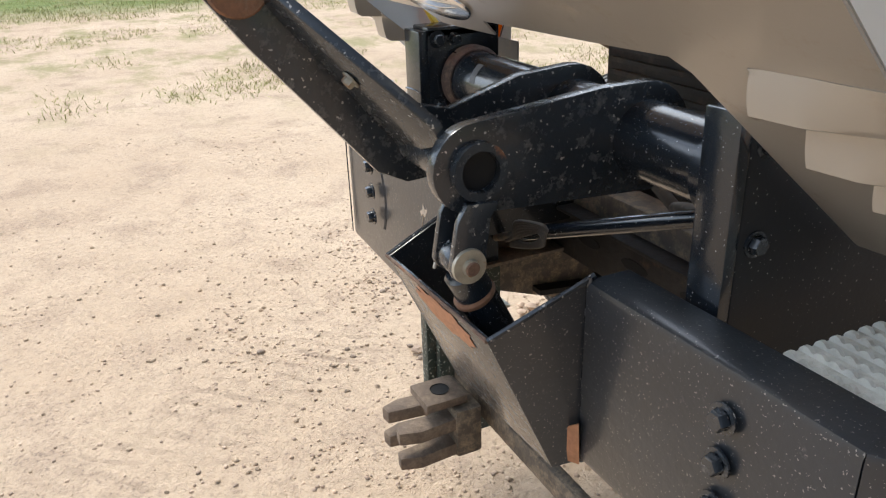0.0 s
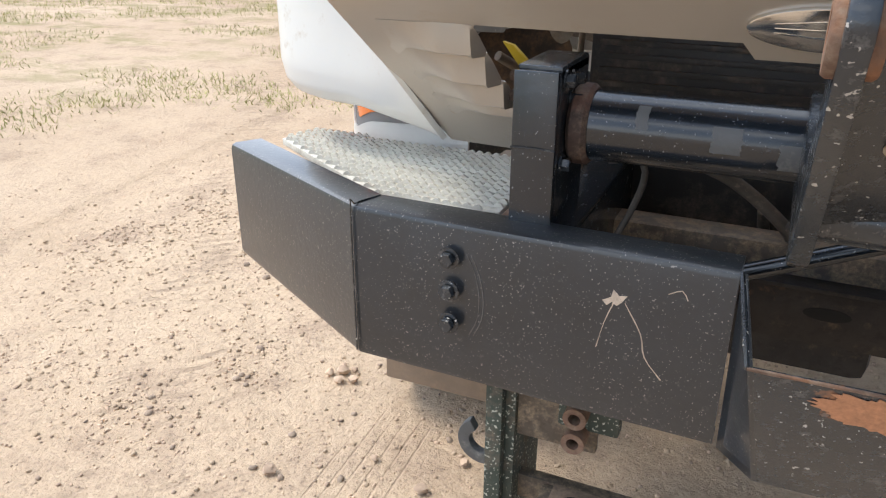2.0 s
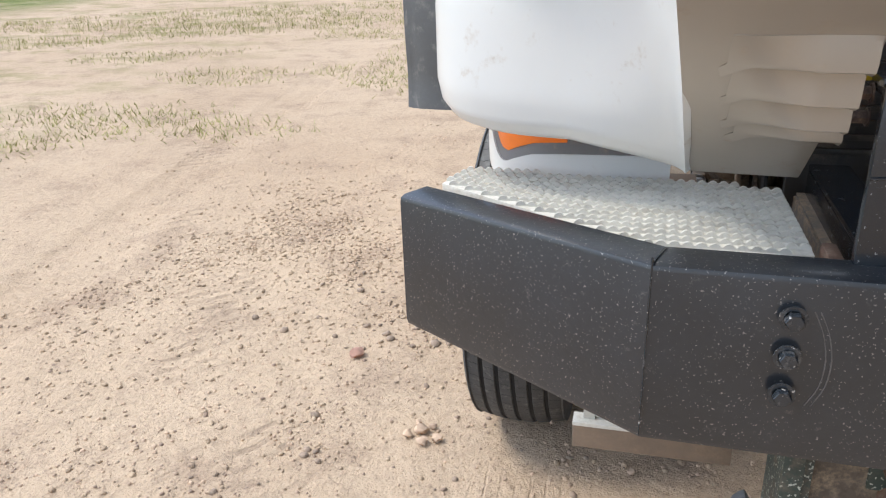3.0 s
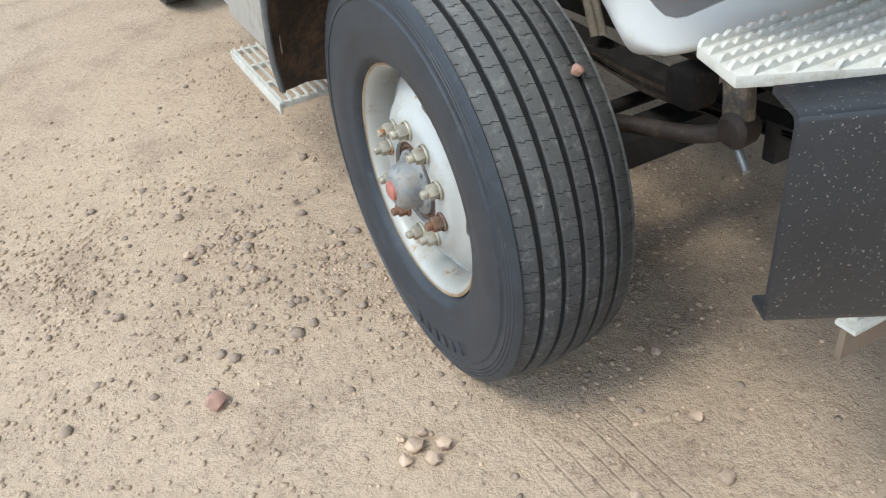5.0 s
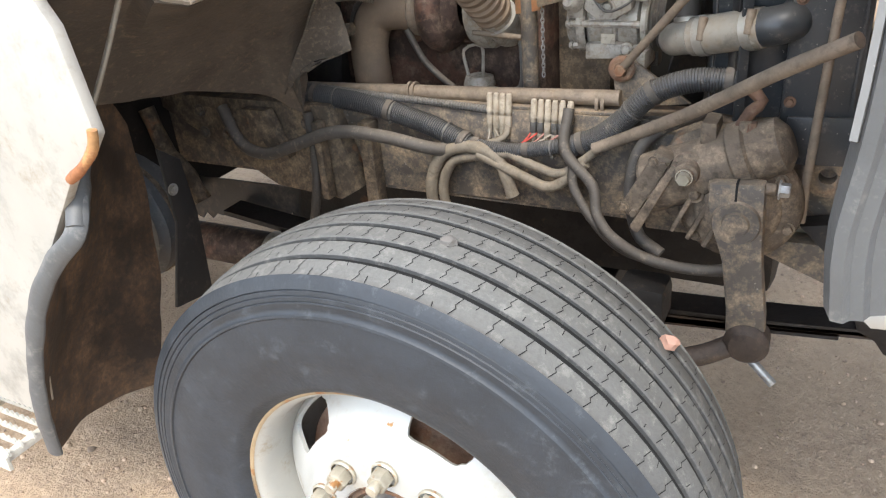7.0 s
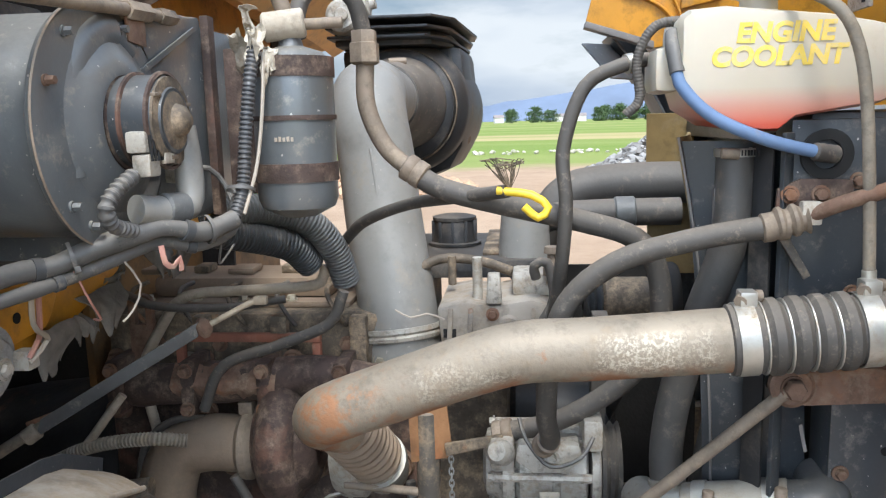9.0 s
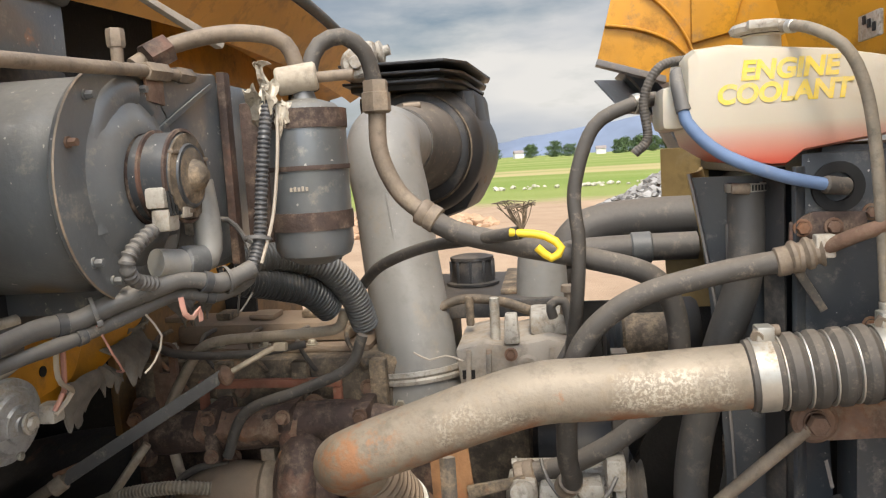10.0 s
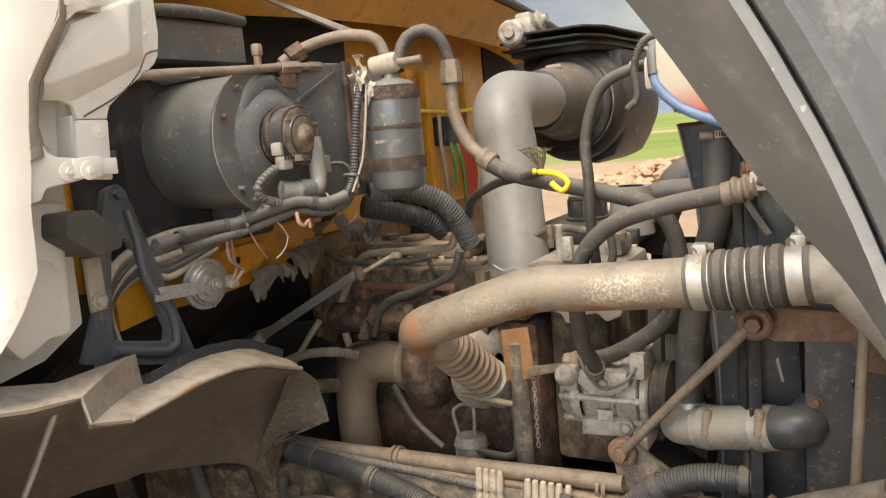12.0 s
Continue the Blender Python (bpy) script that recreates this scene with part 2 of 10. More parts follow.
M_AMBER = mat("amber_lens", (0.98, 0.20, 0.01), 0.18, 0, 0.06, 20, bump=0.0, coat=0.6)
M_BEZEL = mat("grey_bezel_plastic", (0.16, 0.145, 0.135), 0.5, 0, 0.1, 10, dust=0.25)
M_GREEN = mat("chipped_green_paint", (0.028, 0.045, 0.036), 0.5, 0, 0.3, 10, chip=1.0, cscale=150, ccol=(0.45, 0.47, 0.40), dust=0.4, dcol=(0.18, 0.14, 0.10), bump=0.25)
M_CLOTH = mat("torn_insulation", (0.16, 0.145, 0.125), 0.9, 0, 0.4, 20, dust=0.35, dcol=(0.27, 0.23, 0.185), bump=0.4)
M_ELBOW = mat("baked_tan_pipe", (0.21, 0.155, 0.11), 0.7, 0.1, 0.15, 8, dust=0.5, dcol=(0.30, 0.22, 0.15), dscale=6, rust=0.15, rcol=(0.22, 0.11, 0.06), bump=0.2)
M_FLANGE = mat("dusty_flange_paint", (0.33, 0.29, 0.24), 0.55, 0, 0.15, 6, dust=0.6, dcol=(0.28, 0.21, 0.14), dscale=6, rust=0.22, rcol=(0.28, 0.14, 0.06), bump=0.15, grime=0.5)
M_CABWHITE = mat("dusty_cab_white", (0.68, 0.65, 0.58), 0.35, 0, 0.05, 4, dust=0.34, dcol=(0.48, 0.40, 0.30), dscale=7, bump=0.03, coat=0.25)
M_SLATE = mat("slate_gloss_paint", (0.024, 0.030, 0.037), 0.30, 0, 0.2, 6, dust=0.28, dcol=(0.17, 0.155, 0.135), dscale=22, chip=0.06, cscale=160, ccol=(0.4, 0.38, 0.34), bump=0.08, top=0.3, film=0.06)
M_GEAR = mat("dust_caked_casting", (0.105, 0.082, 0.060), 0.75, 0, 0.45, 12, dust=0.50, dcol=(0.33, 0.25, 0.175), dscale=14, rust=0.12, bump=0.8, bscale=60, grime=0.6, top=0.3)
M_RIM = mat("rust_edged_rim", (0.40, 0.395, 0.36), 0.42, 0.15, 0.1, 6, dust=0.40, dcol=(0.33, 0.27, 0.19), dscale=8, rust=0.12, rcol=(0.30, 0.15, 0.05), rscale=18, bump=0.1)
# grease and rust, with the shade under the truck darkened into the colour
M_UNDER = mat("greasy_shaded_underside", (0.018, 0.016, 0.015), 0.65, 0.1, 0.5, 10, dust=0.26, dcol=(0.10, 0.075, 0.055), dscale=16, rust=0.15, rcol=(0.08, 0.04, 0.025), bump=0.45, bscale=60, grime=0.5)
M_SHROUD = mat("dusty_olive_shroud", (0.22, 0.145, 0.05), 0.55, 0, 0.3, 6, dust=0.40, dcol=(0.26, 0.20, 0.12), dscale=12, bump=0.15, grime=0.4)
# soil colour darkened to imitate the shaded sides of clods and pebbles
M_CLOD = mat("shaded_brown_clods", (0.28, 0.21, 0.155), 0.95, 0, 0.35, 25, dust=0.5, dcol=(0.40, 0.315, 0.235), dscale=40, bump=0.5)
# near-black that stands in for deep shade in the engine bay
M_VOID = mat("deep_shade_black", (0.014, 0.013, 0.012), 0.9, 0, 0.4, 12, dust=0.16, dcol=(0.07, 0.055, 0.042), dscale=20, bump=0.4)
M_BULKHEAD = mat("grimy_orange_paint", (0.20, 0.095, 0.022), 0.55, 0, 0.35, 6, dust=0.50, dcol=(0.12, 0.085, 0.055), dscale=9, rust=0.15, bump=0.15, grime=0.6, film=0.15)
M_GLOSS = mat("clean_black_gloss", (0.008, 0.012, 0.017), 0.22, 0, 0.3, 5, dust=0.14, dcol=(0.09, 0.09, 0.09), dscale=30, chip=0.36, cscale=240, ccol=(0.26, 0.25, 0.235), bump=0.12, bscale=60, coat=0.4)
M_CABLE = mat("dusty_cable_sheath", (0.20, 0.17, 0.13), 0.65, 0, 0.25, 20, dust=0.40, dcol=(0.30, 0.24, 0.17), dscale=30, bump=0.25, grime=0.4, top=0.3)
M_SLEEVE = mat("dark_split_sleeve", (0.030, 0.035, 0.042), 0.35, 0, 0.3, 14, dust=0.26, dcol=(0.22, 0.19, 0.155), dscale=34, bump=0.1, top=0.30, film=0.06)
M_MATTE = mat("dull_black_paint", (0.006, 0.008, 0.011), 0.62, 0, 0.3, 6, chip=0.30, cscale=220, ccol=(0.30, 0.29, 0.27), bump=0.1)
M_FLAP = mat("mud_stained_rubber", (0.024, 0.019, 0.016), 0.6, 0, 0.4, 7, dust=0.60, dcol=(0.19, 0.115, 0.065), dscale=7, bump=0.4, bscale=60, film=0.10, rust=0.16, rcol=(0.20, 0.10, 0.05))
M_HOSE = mat("thick_hose_rubber", (0.040, 0.040, 0.040), 0.5, 0, 0.2, 10, dust=0.25, dcol=(0.20, 0.165, 0.13), dscale=12, bump=0.12, top=0.40, film=0.12)
M_BRACKET = mat("worn_slate_bracket", (0.075, 0.088, 0.100), 0.28, 0, 0.25, 8, dust=0.30, dcol=(0.20, 0.185, 0.165), dscale=24, chip=0.16, cscale=140, ccol=(0.40, 0.38, 0.34), bump=0.10, top=0.3, film=0.10, coat=0.4)
M_TANPIPE = mat("dusty_tan_tube", (0.34, 0.28, 0.21), 0.6, 0.1, 0.2, 14, dust=0.45, dcol=(0.42, 0.345, 0.255), dscale=18, rust=0.10, bump=0.2, grime=0.4)
M_PAPER = mat("torn_foil_tape", (0.46, 0.41, 0.33), 0.5, 0.2, 0.2, 30, dust=0.4, grime=0.5)


def jug_material():
    m = mat("translucent_tank_plastic", (0.50, 0.445, 0.35), 0.4, 0, 0.06, 6, dust=0.25, dcol=(0.50, 0.41, 0.30), bump=0.03)
    nt, lk = m.node_tree.nodes, m.node_tree.links
    bs = nt["Principled BSDF"]
    tc = nt.new("ShaderNodeTexCoord")
    sp = nt.new("ShaderNodeSeparateXYZ")
    lk.new(tc.outputs["Object"], sp.inputs[0])
    r = nt.new("ShaderNodeMapRange")
    r.inputs["From Min"].default_value, r.inputs["From Max"].default_value = 1.775, 1.730
    lk.new(sp.outputs["Z"], r.inputs["Value"])
    x = nt.new("ShaderNodeMixRGB")
    x.inputs["Color2"].default_value = (0.55, 0.10, 0.06, 1)
    lk.new(r.outputs["Result"], x.inputs["Fac"])
    lk.new(bs.inputs["Base Color"].links[0].from_socket, x.inputs["Color1"])
    lk.new(x.outputs["Color"], bs.inputs["Base Color"])
    bs.inputs["Subsurface Weight"].default_value = 0.25
    bs.inputs["Subsurface Radius"].default_value = (0.02, 0.014, 0.008)
    return m


M_JUG = jug_material()


def pipe_material():
    """Aluminium with flaking pale oxide, a rust line underneath and a bloom of orange rust at the lower bend."""
    m = mat("corroded_charge_pipe", (0.27, 0.228, 0.175), 0.5, 0.25, 0.15, 9, dust=0.42, dcol=(0.30, 0.235, 0.165), dscale=10, rust=0.12, rcol=(0.34, 0.14, 0.06), rscale=11, bump=0.3, grime=0.4, film=0.12)
    nt, lk = m.node_tree.nodes, m.node_tree.links
    bs = nt["Principled BSDF"]
    tc, ge, sx = nt.new("ShaderNodeTexCoord"), nt.new("ShaderNodeNewGeometry"), nt.new("ShaderNodeSeparateXYZ")
    lk.new(ge.outputs["Normal"], sx.inputs[0])

    def nz(scale, detail=6.0, ro=0.6):
        n = nt.new("ShaderNodeTexNoise")
        n.inputs["Scale"].default_value, n.inputs["Detail"].default_value, n.inputs["Roughness"].default_value = scale, detail, ro
        lk.new(tc.outputs["Object"], n.inputs["Vector"])
        return n.outputs["Fac"]

    def rng(src, lo, hi):
        r = nt.new("ShaderNodeMapRange")
        r.inputs["From Min"].default_value, r.inputs["From Max"].default_value = lo, hi
        lk.new(src, r.inputs["Value"])
        return r.outputs["Result"]

    def op(kind, p, q):
        n = nt.new("ShaderNodeMath")
        n.operation = kind
        for k, v in enumerate((p, q)):
            if isinstance(v, float):
                n.inputs[k].default_value = v
            else:
                lk.new(v, n.inputs[k])
        return n.outputs[0]

    def over(fac, colour):
        x = nt.new("ShaderNodeMixRGB")
        x.inputs["Color2"].default_value = (*colour, 1)
        lk.new(fac, x.inputs["Fac"])
        lk.new(bs.inputs["Base Color"].links[0].from_socket, x.inputs["Color1"])
        lk.new(x.outputs["Color"], bs.inputs["Base Color"])

    # oxide flakes gather on the outer flank of the pipe
    flank = op("MULTIPLY", rng(sx.outputs["X"], -0.72, -0.92), rng(nz(7.0, 3.0), 0.50, 0.62))
    over(op("MULTIPLY", flank, rng(nz(210.0, 5.0, 0.75), 0.48, 0.56)), (0.50, 0.44, 0.35))
    # rust creeps along the underside
    under = op("MULTIPLY", rng(sx.outputs["Z"], -0.35, -0.85), rng(nz(26.0), 0.40, 0.58))
    over(under, (0.28, 0.115, 0.05))
    ds = nt.new("ShaderNodeVectorMath")
    ds.operation = "DISTANCE"
    ds.inputs[1].default_value = (-0.525, 1.50, 1.385)
    lk.new(tc.outputs["Object"], ds.inputs[0])
    far = op("ADD", op("MULTIPLY", nz(60.0, 6.0), 0.16), ds.outputs["Value"])
    over(op("MULTIPLY", rng(far, 0.120, 0.092), 0.75), (0.40, 0.17, 0.07))
    over(op("MULTIPLY", op("MULTIPLY", rng(far, 0.20, 0.14), rng(nz(70.0, 6.0, 0.7), 0.50, 0.64)), 0.55), (0.34, 0.16, 0.075))
    return m


M_CHARGE = pipe_material()


def ground_material():
    m = bpy.data.materials.new("sandy_ground")
    m.use_nodes = True
    nt, lk = m.node_tree.nodes, m.node_tree.links
    bs = nt["Principled BSDF"]
    tc = nt.new("ShaderNodeTexCoord")

    def nz(scale, detail=6.0, ro=0.6, st=(1, 1, 1)):
        mp = nt.new("ShaderNodeMapping")
        mp.inputs["Scale"].default_value = st
        lk.new(tc.outputs["Object"], mp.inputs["Vector"])
        n = nt.new("ShaderNodeTexNoise")
        n.inputs["Scale"].default_value, n.inputs["Detail"].default_value, n.inputs["Roughness"].default_value = scale, detail, ro
        lk.new(mp.outputs["Vector"], n.inputs["Vector"])
        return n.outputs["Fac"]

    def rng(src, a, b, c=0.0, d=1.0):
        r = nt.new("ShaderNodeMapRange")
        for k, v in (("From Min", a), ("From Max", b), ("To Min", c), ("To Max", d)):
            r.inputs[k].default_value = v
        lk.new(src, r.inputs["Value"])
        return r.outputs["Result"]

    def mix(f, a, b):
        x = nt.new("ShaderNodeMixRGB")
        for s, v in (("Fac", f), ("Color1", a), ("Color2", b)):
            if isinstance(v, tuple):
                x.inputs[s].default_value = (*v, 1)
            elif isinstance(v, float):
                x.inputs[s].default_value = v
            else:
                lk.new(v, x.inputs[s])
        return x.outputs["Color"]

    def mul(a, b, op="MULTIPLY"):
        n = nt.new("ShaderNodeMath")
        n.operation, n.use_clamp = op, True
        for i, v in enumerate((a, b)):
            if isinstance(v, float):
                n.inputs[i].default_value = v
            else:
                lk.new(v, n.inputs[i])
        return n.outputs[0]

    big, mid, fine, grit = nz(0.35), nz(2.6), nz(24.0), nz(140.0, 3.0)
    col = mix(rng(big, 0.3, 0.7), (0.455, 0.332, 0.224), (0.58, 0.448, 0.317))
    col = mix(mul(rng(mid, 0.52, 0.72), 0.55), col, (0.30, 0.21, 0.15))
    col = mix(mul(rng(fine, 0.45, 0.75), 0.5), col, (0.36, 0.265, 0.19))
    clod = nz(62.0, 5.0, 0.7)
    col = mix(mul(rng(clod, 0.52, 0.66), rng(mid, 0.35, 0.65)), col, (0.25, 0.185, 0.14))
    col = mix(rng(clod, 0.42, 0.30, 0.0, 0.6), col, (0.56, 0.44, 0.33))
    col = mix(rng(grit, 0.66, 0.72, 0.0, 0.7), col, (0.60, 0.50, 0.40))
    col = mix(rng(grit, 0.34, 0.28, 0.0, 0.7), col, (0.20, 0.15, 0.115))
    sp = nt.new("ShaderNodeSeparateXYZ")
    lk.new(tc.outputs["Object"], sp.inputs[0])

    def lin(a, b, c):
        """a * x + b * y + c over the ground."""
        n1, n2 = nt.new("ShaderNodeMath"), nt.new("ShaderNodeMath")
        n1.operation = n2.operation = "MULTIPLY_ADD"
        lk.new(sp.outputs["X"], n1.inputs[0])
        n1.inputs[1].default_value, n1.inputs[2].default_value = a, c
        lk.new(sp.outputs["Y"], n2.inputs[0])
        n2.inputs[1].default_value = b
        lk.new(n1.outputs[0], n2.inputs[2])
        return n2.outputs[0]

    def sine(src, k):
        n1, n2 = nt.new("ShaderNodeMath"), nt.new("ShaderNodeMath")
        n1.operation, n2.operation = "MULTIPLY", "SINE"
        lk.new(src, n1.inputs[0])
        n1.inputs[1].default_value = k
        lk.new(n1.outputs[0], n2.inputs[0])
        return n2.outputs[0]

    # cleat prints of a wheel that crossed the yard, and the ribs of the truck's own tyre
    band = mul(rng(lin(0.843, 0.537, 0.0), -1.52, -1.46), rng(lin(0.843, 0.537, 0.0), -0.95, -1.02))
    worn = rng(nz(1.7, 5.0, 0.65), 0.42, 0.60)
    phase = nt.new("ShaderNodeMath")
    phase.operation = "MULTIPLY_ADD"
    lk.new(nz(2.4, 3.0), phase.inputs[0])
    phase.inputs[1].default_value = 0.16
    lk.new(lin(0.75, -0.66, 0.0), phase.inputs[2])
    cleat = mul(mul(mul(band, worn), rng(sine(phase.outputs[0], 75.0), 0.0, 0.7)), mul(rng(nz(9.0), 0.40, 0.60), 0.75))
    ribs = mul(mul(rng(lin(1.0, 0.0, 0.0), -1.17, -1.15), rng(lin(1.0, 0.0, 0.0), -0.87, -0.89)), mul(rng(lin(0.0, 1.0, 0.0), 0.95, 0.80), rng(lin(0.0, 1.0, 0.0), 0.22, 0.36)))
    ribs = mul(mul(ribs, rng(sine(lin(1.0, 0.06, 0.0), 134.0), 0.80, 0.97)), rng(nz(3.0), 0.35, 0.5))
    prints = mul(cleat, mul(ribs, 0.35), "ADD")
    col = mix(mul(prints, 0.62), col, (0.20, 0.145, 0.105))
    # same soil, coloured redder and darker beyond the truck to dim its sunlit glare
    col = mix(mul(rng(lin(1.0, 0.0, 0.0), 1.6, 4.0), 0.8), col, mix(rng(nz(0.8, 6.0, 0.65), 0.35, 0.65), (0.255, 0.165, 0.105), (0.345, 0.235, 0.155)))
    edge = nz(0.18, 5.0, 0.7)
    # thin weeds some way off on the far side of the yard, then the open field
    d1 = nt.new("ShaderNodeMath")
    d1.operation = "MULTIPLY_ADD"
    lk.new(sp.outputs["X"], d1.inputs[0])
    d1.inputs[1].default_value = -1.0
    lk.new(mul(rng(sp.outputs["Y"], 0.0, 40.0), 0.4), d1.inputs[2])
    weeds = mul(rng(d1.outputs[0], 5.0, 9.0), rng(nz(0.9, 7.0, 0.72, (1, 1.6, 1)), 0.50, 0.62))
    weeds = mul(weeds, 0.75)
    lawn = rng(d1.outputs[0], 15.0, 17.5)
    lawn = mul(lawn, rng(edge, 0.3, 0.5))
    gcol = mix(rng(nz(3.0), 0.3, 0.7), (0.085, 0.13, 0.025), (0.20, 0.21, 0.07))
    col = mix(weeds, col, (0.25, 0.23, 0.10))
    col = mix(lawn, col, gcol)
    fs = nt.new("ShaderNodeMath")
    fs.operation = "MULTIPLY_ADD"
    lk.new(edge, fs.inputs[0])
    fs.inputs[1].default_value = 14.0
    lk.new(sp.outputs["X"], fs.inputs[2])
    field = rng(fs.outputs[0], 33.0, 38.0)
    fcol = mix(rng(nz(0.05, 6.0, 0.6, (1, 0.35, 1)), 0.35, 0.65), (0.13, 0.19, 0.035), (0.22, 0.24, 0.075))
    fcol = mix(mul(rng(nz(0.02, 4.0, 0.6, (1, 0.12, 1)), 0.54, 0.60), 0.8), fcol, (0.38, 0.29, 0.15))
    col = mix(field, col, fcol)
    lk.new(col, bs.inputs["Base Color"])
    bs.inputs["Roughness"].default_value = 0.95
    bs.inputs["Specular IOR Level"].default_value = 0.15
    hsum = nt.new("ShaderNodeMath")
    hsum.operation = "MULTIPLY_ADD"
    lk.new(fine, hsum.inputs[0])
    hsum.inputs[1].default_value = 1.5
    lk.new(mul(grit, clod), hsum.inputs[2])
    dent = nt.new("ShaderNodeMath")
    dent.operation = "MULTIPLY_ADD"
    lk.new(prints, dent.inputs[0])
    dent.inputs[1].default_value = -0.8
    lk.new(hsum.outputs[0], dent.inputs[2])
    bp = nt.new("ShaderNodeBump")
    bp.inputs["Strength"].default_value, bp.inputs["Distance"].default_value = 0.7, 0.016
    lk.new(dent.outputs[0], bp.inputs["Height"])
    lk.new(bp.outputs["Normal"], bs.inputs["Normal"])
    return m


M_GROUND = ground_material()
M_STONE = mat("grey_brown_stone", (0.43, 0.32, 0.235), 0.9, 0, 0.25, 30, dust=0.4, dcol=(0.50, 0.385, 0.275), bump=0.3)


def vary_islands(m, a, b):
    """Each small stone takes its own shade."""
    nt, lk = m.node_tree.nodes, m.node_tree.links
    bs = nt["Principled BSDF"]
    ge = nt.new("ShaderNodeNewGeometry")
    r = nt.new("ShaderNodeValToRGB")
    r.color_ramp.elements[0].color, r.color_ramp.elements[1].color = (*a, 1), (*b, 1)
    lk.new(ge.outputs["Random Per Island"], r.inputs["Fac"])
    x = nt.new("ShaderNodeMixRGB")
    x.blend_type = "MULTIPLY"
    x.inputs["Fac"].default_value = 1.0
    lk.new(bs.inputs["Base Color"].links[0].from_socket, x.inputs["Color1"])
    lk.new(r.outputs["Color"], x.inputs["Color2"])
    lk.new(x.outputs["Color"], bs.inputs["Base Color"])


vary_islands(M_STONE, (0.70, 0.68, 0.68), (1.40, 1.36, 1.30))
M_PEBBLE = mat("river_pebble", (0.215, 0.205, 0.19), 0.8, 0, 0.25, 3, dust=0.3, dcol=(0.30, 0.24, 0.18), bump=0.2)
vary_islands(M_PEBBLE, (0.55, 0.52, 0.50), (1.4, 1.4, 1.4))
M_PINKSTONE = mat("pink_stone", (0.42, 0.24, 0.18), 0.85, 0, 0.2, 30, dust=0.3, bump=0.3)
M_LEAF = mat("tree_leaves", (0.05, 0.085, 0.022), 0.7, 0, 0.5, 0.5)
M_BARK = mat("bark", (0.12, 0.09, 0.07), 0.9, 0, 0.3, 3)
M_GRASS = mat("grass_blades", (0.34, 0.32, 0.12), 0.8, 0, 0.4, 3)
# the blue of distance haze is put into the hills' colour
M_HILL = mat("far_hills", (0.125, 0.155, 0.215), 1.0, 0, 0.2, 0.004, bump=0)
M_WALLW = mat("pale_house_wall", (0.55, 0.52, 0.48), 0.8, 0, 0.1, 0.5)
M_ROOF = mat("house_roof", (0.22, 0.18, 0.16), 0.8, 0, 0.15, 0.5)
M_GLASS = mat("dark_window", (0.03, 0.035, 0.04), 0.1, 0, 0.1, 2, bump=0)


# ---------------------------------------------------------------- building helpers
def link_mesh(name, bm, material, smooth=False):
    me = bpy.data.meshes.new(name)
    bm.to_mesh(me)
    bm.free()
    me.materials.append(material)
    if smooth:
        me.shade_smooth()
        me.set_sharp_from_angle(angle=radians(38))
    return new(name, me)


def thing(name, label, category, loc=(0, 0, 0), group="", kind=""):
    ob = new(name)
    ob.location = loc
    ob.empty_display_size = 0.05
    return tagged(ob, label, category, group, kind)


def part(name, bm, material, parent=None, label="", smooth=True):
    """Links a bmesh, given in world places, as one mesh under a thing or part."""
    ob = link_mesh(name, bm, material, smooth)
    if parent is not None:
        ob.parent = parent
        if parent.parent is None:
            ob.matrix_parent_inverse = Matrix.Translation(parent.location).inverted()
    if label:
        ob["label"] = label
    return ob


def single(name, bm, material, label, category, group="", kind="", smooth=True):
    return tagged(link_mesh(name, bm, material, smooth), label, category, group, kind)


def V(*a):
    return Vector(a)


def bevel(bm, w, seg=2, angle=40):
    if w:
        ed = [e for e in bm.edges if len(e.link_faces) == 2 and e.calc_face_angle(0) > radians(angle)]
        bmesh.ops.bevel(bm, geom=ed, offset=w, segments=seg, profile=0.6, affect="EDGES", clamp_overlap=True)
    return bm


def box(lo, hi, bev=0.004, m=None, bm=None):
    b = bmesh.new()
    bmesh.ops.create_cube(b, size=1)
    lo, hi = Vector(lo), Vector(hi)
    for v in b.verts:
        v.co = Vector([lo[i] + (v.co[i] + 0.5) * (hi[i] - lo[i]) for i in range(3)])
    bevel(b, bev)
    if m is not None:
        b.transform(m)
    return join(bm, b)


def join(bm, b):
    """Adds bmesh b to bm (or returns b) and frees it."""
    if bm is None:
        return b
    me = bpy.data.meshes.new("tmp")
    b.to_mesh(me)
    b.free()
    bm.from_mesh(me)
    bpy.data.meshes.remove(me)
    return bm


def slab(pts, thick, bev=0.003, bm=None):
    """A plate: a polygon in space pushed along the vector thick."""
    b = bmesh.new()
    t = Vector(thick)
    a = [b.verts.new(Vector(p)) for p in pts]
    c = [b.verts.new(Vector(p) + t) for p in pts]
    b.faces.new(a)
    b.faces.new(c[::-1])
    n = len(pts)
    for i in range(n):
        b.faces.new((a[i], c[i], c[(i + 1) % n], a[(i + 1) % n]))
    bmesh.ops.recalc_face_normals(b, faces=b.faces)
    bevel(b, bev)
    return join(bm, b)


def axis_matrix(p, d):
    return Matrix.Translation(p) @ Vector(d).to_track_quat("Z", "Y").to_matrix().to_4x4()


